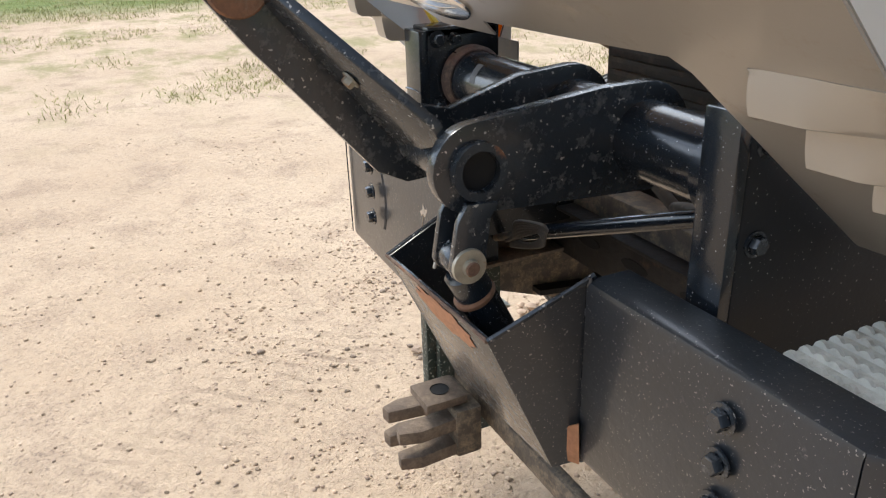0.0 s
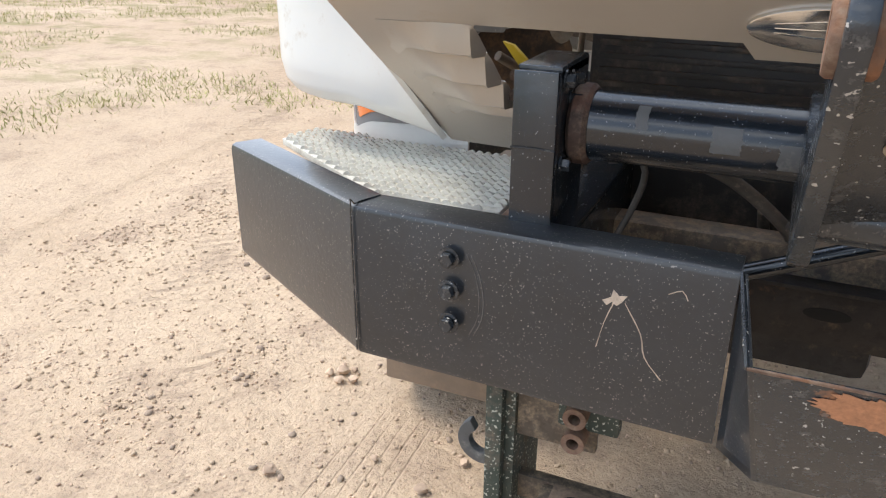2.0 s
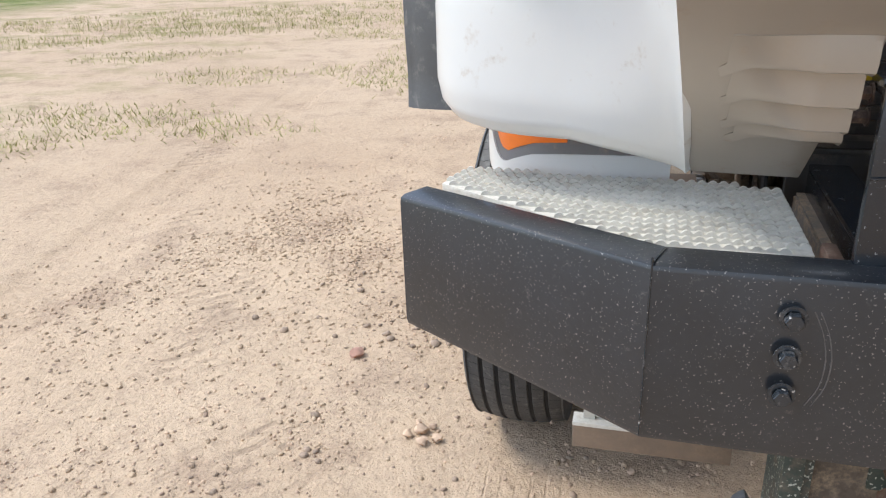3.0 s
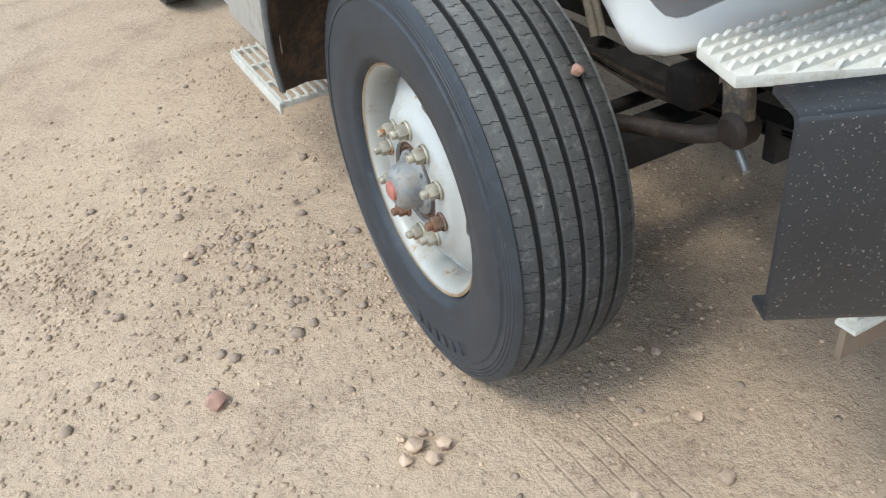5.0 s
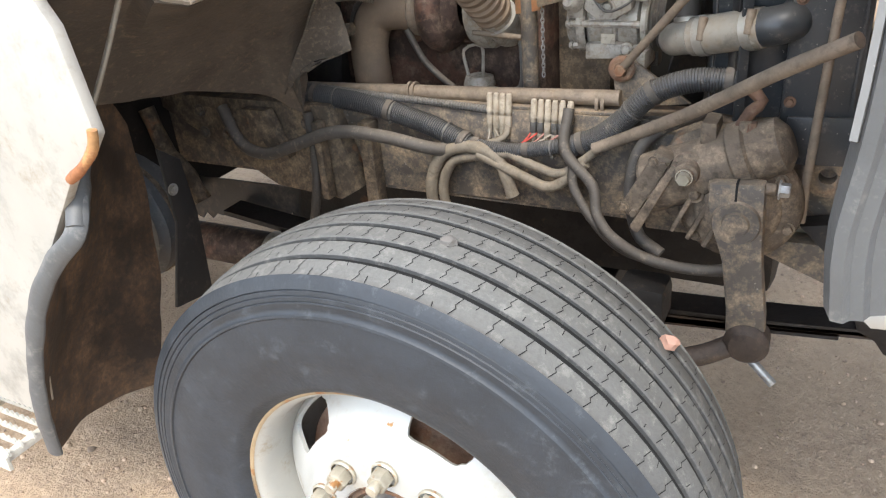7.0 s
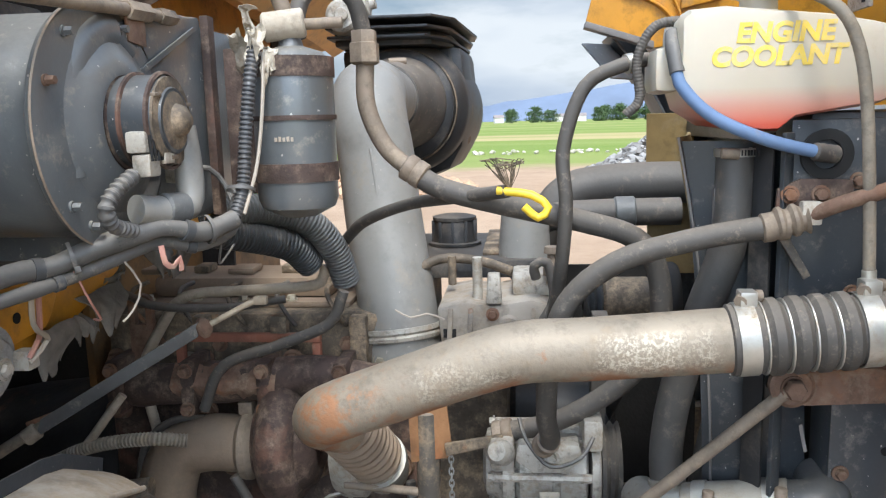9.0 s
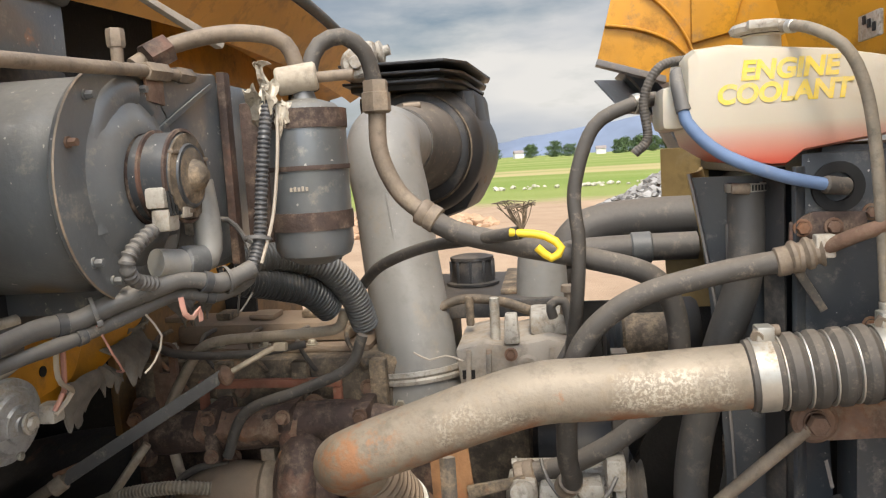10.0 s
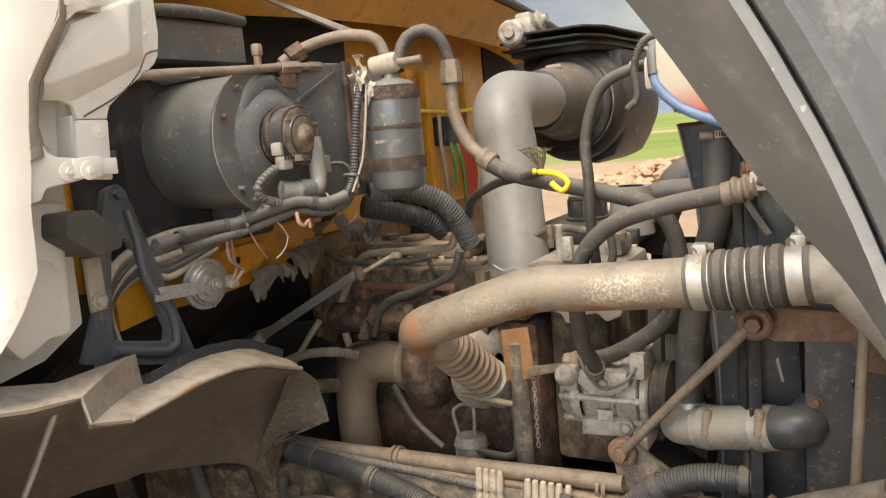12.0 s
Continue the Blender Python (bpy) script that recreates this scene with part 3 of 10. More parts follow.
def lathe(profile, p, d, seg=32, bm=None, closed=False):
    """A turned form: (radius, height) pairs about the axis d from p."""
    b = bmesh.new()
    rings = []
    for r, h in profile:
        if r < 1e-6:
            rings.append([b.verts.new((0, 0, h))])
        else:
            rings.append([b.verts.new((r * math.cos(2 * math.pi * k / seg), r * math.sin(2 * math.pi * k / seg), h)) for k in range(seg)])
    pairs = list(zip(rings, rings[1:])) + ([(rings[-1], rings[0])] if closed else [])
    for a, c in pairs:
        for k in range(seg):
            k2 = (k + 1) % seg
            if len(a) == 1 and len(c) == 1:
                continue
            if len(a) == 1:
                b.faces.new((a[0], c[k], c[k2]))
            elif len(c) == 1:
                b.faces.new((a[k], c[0], a[k2]))
            else:
                b.faces.new((a[k], c[k], c[k2], a[k2]))
    bmesh.ops.recalc_face_normals(b, faces=b.faces)
    b.transform(axis_matrix(p, d))
    return join(bm, b)


def rod(p, q, r, seg=16, bev=0.15, bm=None, r2=None):
    """A round bar from p to q with chamfered ends."""
    p, q = Vector(p), Vector(q)
    L = (q - p).length
    c = min(r * bev, L * 0.3)
    r2 = r if r2 is None else r2
    return lathe([(0, 0), (r - c, 0), (r, c), (r2, L - c), (r2 - c, L), (0, L)], p, q - p, seg, bm)


def spline(pts, step):
    pts = [Vector(p) for p in pts]
    if len(pts) == 2:
        n = max(2, int((pts[1] - pts[0]).length / step))
        return [pts[0].lerp(pts[1], i / n) for i in range(n + 1)]
    ext = [2 * pts[0] - pts[1]] + pts + [2 * pts[-1] - pts[-2]]
    out = []
    for i in range(1, len(ext) - 2):
        a, b_, c, d = ext[i - 1 : i + 3]
        n = max(2, int((c - b_).length / step))
        for k in range(n):
            t = k / n
            out.append(0.5 * (2 * b_ + (c - a) * t + (2 * a - 5 * b_ + 4 * c - d) * t * t + (3 * b_ - a - 3 * c + d) * t ** 3))
    out.append(pts[-1])
    return out


def hose(pts, r, seg=12, step=0.012, ripple=0.0, pitch=0.008, bm=None, flat=1.0, lump=0.0):
    """A hose swept along a smooth line; ripple and pitch give it corrugations, lump an uneven girth."""
    if ripple:
        step = pitch / 4
    path = spline(pts, step)
    b = bmesh.new()
    t0 = (path[1] - path[0]).normalized()
    nrm = t0.orthogonal().normalized()
    if abs(t0.z) < 0.9:
        nrm = V(0, 0, 1) - t0 * t0.z
        nrm.normalize()
    rings, run = [], 0.0
    for i, p in enumerate(path):
        t = (path[min(i + 1, len(path) - 1)] - path[max(i - 1, 0)]).normalized()
        nrm = (nrm - t * nrm.dot(t)).normalized()
        bi = t.cross(nrm)
        if i:
            run += (p - path[i - 1]).length
        rr = r * (1 + ripple * (1 if (i // 2) % 2 else -1)) if ripple else r
        if lump:
            rr *= 1 + lump * noise.noise(p * 25)
        rings.append([b.verts.new(p + (nrm * math.cos(a) * flat + bi * math.sin(a)) * rr) for a in (2 * math.pi * k / seg for k in range(seg))])
    for a, c in zip(rings, rings[1:]):
        for k in range(seg):
            b.faces.new((a[k], a[(k + 1) % seg], c[(k + 1) % seg], c[k]))
    b.faces.new(rings[0][::-1])
    b.faces.new(rings[-1])
    return join(bm, b)


def hexbolt(p, d, r=0.012, h=0.010, washer=1.6, bm=None):
    b = lathe([(0, 0), (r * washer, 0), (r * washer, 0.003), (r * 1.05, 0.0031)], p, d, 16)
    b = join(b, lathe([(r, 0.003), (r, h * 0.85), (r * 0.88, h), (0, h)], p, d, 6))
    return join(bm, b)


def profile_sweep(path, profile, bev=0.0):
    """A section of (inward, height) pairs along a plan line, mitred at the corners; inward is to the left of the path."""
    b = bmesh.new()
    P = [Vector((*p, 0)) for p in path]
    rings = []
    for i, p in enumerate(P):
        a = (P[i] - P[i - 1]).normalized() if i else (P[1] - P[0]).normalized()
        c = (P[i + 1] - P[i]).normalized() if i < len(P) - 1 else a
        na, nc = V(-a.y, a.x, 0), V(-c.y, c.x, 0)
        n = (na + nc)
        n = n / max(0.2, n.dot(na))
        rings.append([b.verts.new(p + n * o + V(0, 0, z)) for o, z in profile])
    m = len(profile)
    for a, c in zip(rings, rings[1:]):
        for k in range(m):
            b.faces.new((a[k], c[k], c[(k + 1) % m], a[(k + 1) % m]))
    b.faces.new(rings[0])
    b.faces.new(rings[-1][::-1])
    bmesh.ops.recalc_face_normals(b, faces=b.faces)
    return bevel(b, bev)


def arc(c, r, a0, a1, n):
    """Points of an arc in a plane: (u, v) pairs, degrees."""
    return [(c[0] + r * math.cos(radians(a0 + (a1 - a0) * i / n)), c[1] + r * math.sin(radians(a0 + (a1 - a0) * i / n))) for i in range(n + 1)]


def sheet(fn, nu, nv, thick, keep=None):
    """A curved panel from a function of (u, v) in 0..1, with thickness."""
    b = bmesh.new()
    g = [[b.verts.new(fn(i / nu, j / nv)) for j in range(nv + 1)] for i in range(nu + 1)]
    for i in range(nu):
        for j in range(nv):
            if keep is None or keep((i + 0.5) / nu, (j + 0.5) / nv):
                b.faces.new((g[i][j], g[i + 1][j], g[i + 1][j + 1], g[i][j + 1]))
    bmesh.ops.delete(b, geom=[v for v in b.verts if not v.link_faces], context="VERTS")
    bmesh.ops.recalc_face_normals(b, faces=b.faces)
    if thick:
        bmesh.ops.solidify(b, geom=list(b.faces), thickness=thick)
    return b


# ---------------------------------------------------------------- ground, field and distance
def graded(a, b, step, far, grow):
    xs = list(np.arange(a, b + step / 2, step))
    d, s = step, step
    while xs[-1] < far:
        s *= grow
        xs.append(xs[-1] + s)
    s = step
    while xs[0] > -far:
        s *= grow
        xs.insert(0, xs[0] - s)
    return xs


def ground_height(x, y):
    """Low humps, wheel ruts and cleat prints of the yard."""
    near = max(0.0, 1 - max(abs(x + 1), abs(y - 1)) / 30)
    p = Vector((x, y, 0))
    z = 0.010 * noise.noise(p * 2.2) + 0.006 * noise.noise(p * 7.0) + 0.004 * noise.noise(p * 19.0)
    z -= 0.012
    if -5.2 < x < -2.6 and 1.0 < y < 12:
        u = x + 3.9 + 0.15 * (y - 4)
        if abs(u) < 0.22:
            z -= 0.010 + (0.008 if math.sin(y * 70 + (1.5 if u > 0 else 0)) > 0.2 else 0)
    return z * (0.3 + 0.7 * near)


def build_ground():
    xs, ys = graded(-6.0, 3.0, 0.045, 2600, 1.16), graded(-2.0, 7.0, 0.045, 2600, 1.16)
    verts = [(x, y, ground_height(x, y)) for y in ys for x in xs]
    n = len(xs)
    faces = [(j * n + i, j * n + i + 1, (j + 1) * n + i + 1, (j + 1) * n + i) for j in range(len(ys) - 1) for i in range(n - 1)]
    me = bpy.data.meshes.new("ground")
    me.from_pydata(verts, [], faces)
    me.materials.append(M_GROUND)
    me.shade_smooth()
    tagged(new("ground", me), "sandy bare dirt yard with pebbles, running out into a green field", "ground", kind="structure")


build_ground()


def stone_bm(r, seed, squash=0.7, sub=1):
    b = bmesh.new()
    bmesh.ops.create_icosphere(b, subdivisions=sub, radius=r)
    for v in b.verts:
        v.co *= 1 + 0.5 * noise.noise(v.co / r * 1.5 + Vector((seed * 7.3, seed * 1.7, 0)))
        v.co.z *= squash
    return b


def scatter(name, n, region, rmin, rmax, material, label, category, seed):
    """Countless small stones as one object."""
    rnd = random.Random(seed)
    shapes = []
    for k in range(8):
        b = stone_bm(1.0, k + seed, 0.65, 1)
        b.verts.ensure_lookup_table()
        shapes.append(([v.co.copy() for v in b.verts], [[v.index for v in f.verts] for f in b.faces]))
        b.free()
    vs, fs = [], []
    for _ in range(n):
        x, y = region(rnd)
        r = rmin + (rmax - rmin) * rnd.random() ** 5
        co, fa = shapes[rnd.randrange(8)]
        rot = Matrix.Rotation(rnd.random() * 6.28, 3, "Z") @ Matrix.Rotation(rnd.random() * 0.7, 3, "X")
        z = ground_height(x, y) + r * 0.12
        k = len(vs)
        st = 0.7 + 0.6 * rnd.random()
        vs += [tuple(rot @ Vector((c.x * r * st, c.y * r, c.z * r)) + Vector((x, y, z))) for c in co]
        fs += [[i + k for i in f] for f in fa]
    me = bpy.data.meshes.new(name)
    me.from_pydata(vs, [], fs)
    me.materials.append(material)
    me.shade_smooth()
    tagged(new(name, me), label, category, kind="stuff")


def clustered(rnd, cx, cy, sx, sy):
    while True:
        x, y = cx + rnd.gauss(0, sx), cy + rnd.gauss(0, sy)
        d = noise.noise(Vector((x * 0.9, y * 0.9, 2))) + 0.6 * noise.noise(Vector((x * 3.1, y * 3.1, 7)))
        if rnd.random() < 0.16 + max(0.0, d) * 1.5:
            return x, y


def near_yard(rnd):
    return clustered(rnd, -1.2, 1.3, 1.5, 1.6)


def wide_yard(rnd):
    return clustered(rnd, -3.0, 2.5, 3.5, 3.5)


scatter("gravel", 26000, near_yard, 0.0016, 0.0095, M_STONE, "small brown gravel and grit strewn over the dirt", "gravel", 3)
scatter("gravel", 6000, wide_yard, 0.0012, 0.009, M_STONE, "loose gravel strewn across the open yard", "gravel", 4)
scatter("clods", 7000, near_yard, 0.0015, 0.013, M_GROUND, "crumbled lumps of dry sandy soil", "soil", 5)


def churned(rnd):
    return clustered(rnd, -2.4, 2.3, 0.55, 0.75)


scatter("clods", 5000, churned, 0.003, 0.014, M_GROUND, "churned dark crumbs of soil beside the wheel", "soil", 6)


def wheel_side(rnd):
    return clustered(rnd, -1.55, 2.15, 0.34, 0.55)


def round_front(rnd):
    return clustered(rnd, -1.15, 0.75, 0.40, 0.45)


scatter("pebbles", 160, wheel_side, 0.005, 0.026, M_CLOD, "brown pebbles and clods half sunk in the dirt", "pebbles", 7)
scatter("pebbles", 120, round_front, 0.004, 0.020, M_CLOD, "scattered pebbles beside the front tyre", "pebbles", 8)
scatter("clods", 500, wheel_side, 0.003, 0.020, M_CLOD, "crumbled clods beside the wheel, their shade put into the colour", "soil", 9)


def stone(x, y, r, seed, material=M_STONE, label="rough grey stone lying on the dirt"):
    b = stone_bm(r, seed, 0.65, 2)
    b.transform(Matrix.Translation((x, y, r * 0.28)))
    single("stone", b, material, label, "stone", "loose stones on the dirt")


stone(-1.776, 1.463, 0.030, 1, M_PINKSTONE, "flat pinkish stone lying on the dirt")
for k, (sx, sy, sr) in enumerate([(-1.315, 0.985, 0.019), (-1.38, 1.02, 0.024), (-1.36, 0.96, 0.020), (-1.42, 0.99, 0.017), (-1.345, 1.05, 0.013), (-1.40, 1.06, 0.012),
                                  (-0.82, 0.55, 0.020), (-1.02, 0.62, 0.013), (-1.69, 2.24, 0.016), (-1.25, 2.36, 0.015), (-0.68, 0.95, 0.014), (-0.75, 0.72, 0.016), (-1.293, 0.433, 0.022)]):
    stone(sx, sy, sr, k + 5)


def build_grass():
    """Thin dry weeds some metres beyond the truck."""
    rnd = random.Random(11)
    vs, fs = [], []
    for _ in range(9000):
        d = rnd.uniform(6.5, 20)
        a = rnd.uniform(100, 188)
        x, y = d * math.cos(radians(a)), d * math.sin(radians(a)) * 0.9
        if noise.noise(Vector((x * 0.45, y * 0.7, 3))) + (0.35 if d > 14.5 else 0) < 0.12:
            continue
        for _b in range(5):
            bx, by = x + rnd.gauss(0, 0.12), y + rnd.gauss(0, 0.12)
            hh, w, la = rnd.uniform(0.015, 0.05) * (1.8 if d > 14.5 else 1), 0.006, rnd.uniform(0, 6.28)
            k = len(vs)
            ux, uy = math.cos(la) * w, math.sin(la) * w
            lx, ly = rnd.gauss(0, 0.03), rnd.gauss(0, 0.03)
            vs += [(bx - ux, by - uy, -0.01), (bx + ux, by + uy, -0.01), (bx + lx, by + ly, hh)]
            fs.append((k, k + 1, k + 2))
    me = bpy.data.meshes.new("weeds")
    me.from_pydata(vs, [], fs)
    me.materials.append(M_GRASS)
    tagged(new("weeds", me), "sparse short green and dry weeds on the dirt", "grass", kind="stuff")


build_grass()


def pile(name, cx, cy, rx, ry, hh, n, rmin, rmax, material, label, seed):
    rnd = random.Random(seed)
    bm = bmesh.new()
    for k in range(n):
        u, a = math.sqrt(rnd.random()), rnd.random() * 6.28
        x, y = cx + rx * u * math.cos(a), cy + ry * u * math.sin(a)
        z = hh * (1 - u) ** 0.8 * (0.8 + 0.3 * noise.noise(Vector((x, y, 0)))) if u < 1 else 0
        b = stone_bm(rnd.uniform(rmin, rmax), k, 0.7, 1)
        b.transform(Matrix.Translation((x, y, max(0.02, z))))
        bm = join(bm, b)
    tagged(link_mesh(name, bm, material, True), label, "rock pile", kind="stuff")


pile("cobble_pile", 19.6, -2.3, 2.7, 2.5, 1.35, 900, 0.06, 0.15, M_PEBBLE, "heap of rounded grey river cobbles on the dirt", 21)
pile("dirt_clod_pile", 19.0, 5.2, 2.6, 2.6, 0.6, 420, 0.06, 0.20, mat("tan_dirt_clods", (0.40, 0.25, 0.15), 0.9, 0, 0.3, 1.5), "low heap of tan dirt clods beyond the truck", 22)
pile("rubble_row", 40.0, 1.0, 1.2, 9.0, 0.2, 60, 0.06, 0.2, mat("pale_rubble", (0.42, 0.38, 0.29), 0.9, 0, 0.2, 1), "broken row of pale rubble at the field's edge", 23)


def tree(x, y, hh, w, seed):
    rnd = random.Random(seed)
    t = thing("tree", "leafy dark green tree in the distance beyond the field", "tree", (x, y, 0), "trees beyond the field")
    bm = rod((x, y, -0.2), (x, y, hh * 0.5), hh * 0.03, 8, r2=hh * 0.018)
    for k in range(4):
        a = rnd.random() * 6.28
        bm = rod((x, y, hh * (0.3 + 0.05 * k)), (x + w * 0.3 * math.cos(a), y + w * 0.3 * math.sin(a), hh * 0.65), hh * 0.012, 6, bm=bm)
    part("trunk", bm, M_BARK, t)
    vs, fs = [], []
    for _ in range(90):
        u, a, zz = rnd.random() ** 0.5, rnd.random() * 6.28, rnd.uniform(0.06, 0.95)
        rr = w * 0.5 * u * math.sin(min(3.0, 0.9 + zz * 1.9))
        c = Vector((x + rr * math.cos(a), y + rr * math.sin(a), hh * zz))
        for _l in range(26):
            p = c + Vector((rnd.gauss(0, w * 0.09), rnd.gauss(0, w * 0.09), rnd.gauss(0, hh * 0.05)))
            s = hh * 0.06
            k = len(vs)
            vs += [tuple(p + Vector((rnd.uniform(-s, s), rnd.uniform(-s, s), rnd.uniform(-s, s)))) for _v in range(3)]
            fs.append((k, k + 1, k + 2))
    me = bpy.data.meshes.new("crown")
    me.from_pydata(vs, [], fs)
    me.materials.append(M_LEAF)
    ob = new("crown", me)
    ob.parent = t
    ob.matrix_parent_inverse = Matrix.Translation((-x, -y, 0))


def house(x, y, w, d, hh, rot):
    t = thing("house", "small pale house with a low dark roof, far beyond the field", "house", (x, y, 0), "houses beyond the field")
    m = Matrix.Translation((x, y, 0)) @ Matrix.Rotation(radians(rot), 4, "Z")
    part("wall", box((-w / 2, -d / 2, -0.3), (w / 2, d / 2, hh), 0, m), M_WALLW, t, smooth=False)
    b = slab([(-w / 2 - 0.4, -d / 2 - 0.4, hh), (-w / 2 - 0.4, d / 2 + 0.4, hh), (-w / 2 - 0.4, 0, hh * 1.6)], (w + 0.8, 0, 0), 0)
    b.transform(m)
    part("roof", b, M_ROOF, t, smooth=False)
    for k in range(3):
        wx = -w / 2 + w * (k + 0.5) / 3
        part("window", box((wx - 0.6, -d / 2 - 0.05, hh * 0.35), (wx + 0.6, -d / 2 + 0.1, hh * 0.75), 0, m), M_GLASS, t, smooth=False)


for k, (tx, ty, th, tw) in enumerate([(300, -4, 10, 11), (300, 5, 9, 9), (300, -10, 8, 12), (330, -34, 11, 12), (330, -40, 12, 11), (330, -46, 11, 12), (330, -52, 12, 10), (330, -58, 10, 11),
                                     (300, -66, 11, 11), (310, -29, 9, 8), (320, 40, 9, 10), (300, 62, 12, 13), (310, 85, 10, 12), (320, 20, 8, 9), (160, 62, 7, 8)]):
    tree(tx * 1.7, ty * 1.7, th, tw, 40 + k)
for k, (hx, hy, hw) in enumerate([(360, 24, 16), (370, 12, 12), (380, -18, 16), (360, -26, 12), (350, -70, 14), (365, 40, 15), (380, 55, 14), (370, 75, 13)]):
    house(hx * 1.7, hy * 1.7, hw * 0.6, 9, 4.0, 90 + 12 * math.sin(k * 2.1))


def build_hills():
    bm = bmesh.new()
    low, high, back = [], [], []
    for i in range(121):
        a = radians(-75 + 150 * i / 120)
        x, y = 2300 * math.cos(a), 2300 * math.sin(a)
        hh = 30 + 85 * (0.5 + 0.5 * math.tanh((-y - 60) / 260)) + 26 * noise.noise(Vector((i * 0.16, 0, 0))) + 10 * noise.noise(Vector((i * 0.6, 5, 0)))
        low.append(bm.verts.new((x, y, -5)))
        high.append(bm.verts.new((x * 1.08, y * 1.08, max(12, hh))))
        back.append(bm.verts.new((x * 1.12, y * 1.12, -5)))
    for i in range(120):
        bm.faces.new((low[i], low[i + 1], high[i + 1], high[i]))
        bm.faces.new((high[i], high[i + 1], back[i + 1], back[i]))
    tagged(link_mesh("far_hills", bm, M_HILL, True), "low hills along the horizon, tinted blue as haze", "hills", kind="structure")


build_hills()

# ---------------------------------------------------------------- front wheel
WX, WY, WZ, WR = -1.185, 1.322, 0.530, 0.534


M_LIP = mat("rust_stained_lip", (0.30, 0.22, 0.13), 0.6, 0.1, 0.3, 14, dust=0.4, dcol=(0.36, 0.30, 0.21), dscale=14, rust=0.35, rcol=(0.28, 0.13, 0.05), rscale=20)


def wheel_tyre():
    w = thing("front_wheel", "worn ribbed truck tyre on a dusty silver rim, standing on dirt", "truck wheel", (WX, WY, 0.0))
    # section: (radius, distance inward from the outer sidewall)
    prof = [(0.286, 0.062), (0.292, 0.044), (0.302, 0.033), (0.310, 0.020), (0.318, 0.011), (0.326, 0.007), (0.332, 0.0055), (0.345, 0.004), (0.352, 0.0025), (0.365, 0.000), (0.376, -0.003), (0.400, -0.006), (0.440, -0.004), (0.456, -0.002), (0.458, -0.005), (0.462, -0.004), (0.464, -0.001), (0.470, 0.001), (0.474, 0.000), (0.480, 0.0005), (0.4815, 0.0025), (0.483, 0.001), (0.489, 0.002), (0.4905, 0.004), (0.492, 0.0025), (0.498, 0.004), (0.4995, 0.006), (0.501, 0.0035), (0.506, 0.006)]
    part("sidewall", lathe(prof + [(0.515, 0.010), (0.520, 0.014)], (WX, WY, WZ), (1, 0, 0), 96), M_TYRE, w, "dark slate rubber sidewall")
    tread = [(0.520, 0.014)]
    grooves = [0.060, 0.106, 0.153, 0.200, 0.246]
    edges = [0.018] + [g + s for g in grooves for s in (-0.0062, 0.0062)] + [0.288]
    for k in range(0, len(edges), 2):
        a, b_ = edges[k], edges[k + 1]
        ca, cb = WR - 0.25 * (a - 0.153) ** 2 * 4, WR - 0.25 * (b_ - 0.153) ** 2 * 4
        tread += [(ca - 0.002, a), (ca, a + 0.002), (cb, b_ - 0.002), (cb - 0.002, b_)]
        if k + 2 < len(edges):
            tread += [(cb - 0.021, b_ + 0.001), (cb - 0.021, edges[k + 2] - 0.001)]
    tread += [(0.515, 0.294), (0.47, 0.303), (0.40, 0.306), (0.33, 0.292), (0.30, 0.270)]
    part("tread", lathe(tread, (WX, WY, WZ), (1, 0, 0), 120), M_TREAD, w, "dusty ribbed tread with thin cuts, its top lightened as if skylit")
    # near-black rings paint the shade inside the grooves
    for g in grooves:
        gr = WR - (g - 0.153) ** 2 - 0.0065
        part("groove", lathe([(gr, g - 0.0060), (gr + 0.001, g), (gr, g + 0.0060)], (WX, WY, WZ), (1, 0, 0), 120), M_GROOVE, w)
    bm = bmesh.new()
    rnd = random.Random(5)
    for k in range(0, len(edges), 2):
        a, b_ = edges[k] + 0.001, edges[k + 1] - 0.001
        n = 128
        for q in range(n):
            t = 2 * math.pi * (q + 0.25 * rnd.random() + 0.13 * k) / n
            ln = rnd.uniform(0.22, 0.42)
            if q % 2 == 0:
                cut = [(a, t), (a + (b_ - a) * 0.40, t + 0.010), (a + (b_ - a) * 0.52, t + 0.003), (b_, t + 0.013)]
            elif q % 4 == 1:
                cut = [(a, t), (a + (b_ - a) * ln, t + rnd.uniform(-0.006, 0.010))]
            else:
                cut = [(b_ - (b_ - a) * ln, t + rnd.uniform(-0.006, 0.010)), (b_, t)]
            w2 = 0.0007
            prev = None
            for u, tt in cut:
                rr = WR - (u - 0.153) ** 2 + 0.0007
                pr = [bm.verts.new((WX + u, WY + rr * math.cos(tt + s * w2 / rr), WZ + rr * math.sin(tt + s * w2 / rr))) for s in (-1, 1)]
                if prev:
                    bm.faces.new((prev[0], prev[1], pr[1], pr[0]))
                prev = pr
    ob = part("sipe", bm, M_GROOVE, w, "fine dark cuts across the tread ribs", False)
    ob["kind"] = "stuff"
    # raised maker's lettering, unread: plain bars along the lower sidewall
    for k in range(6):
        t = radians(238 + 7 * k)
        b = box((-0.008, -0.011, -0.017), (0.0, 0.011, 0.017), 0.003)
        b.transform(Matrix.Translation((WX - 0.001, WY + 0.425 * math.cos(t), WZ + 0.425 * math.sin(t))) @ Matrix.Rotation(t - math.pi / 2, 4, "X"))
        part("raised_bar", b, M_TYRE, w)
    # rim and pierced disc, set in from the sidewall
    RX, RZ = WX + 0.032, WZ + 0.006
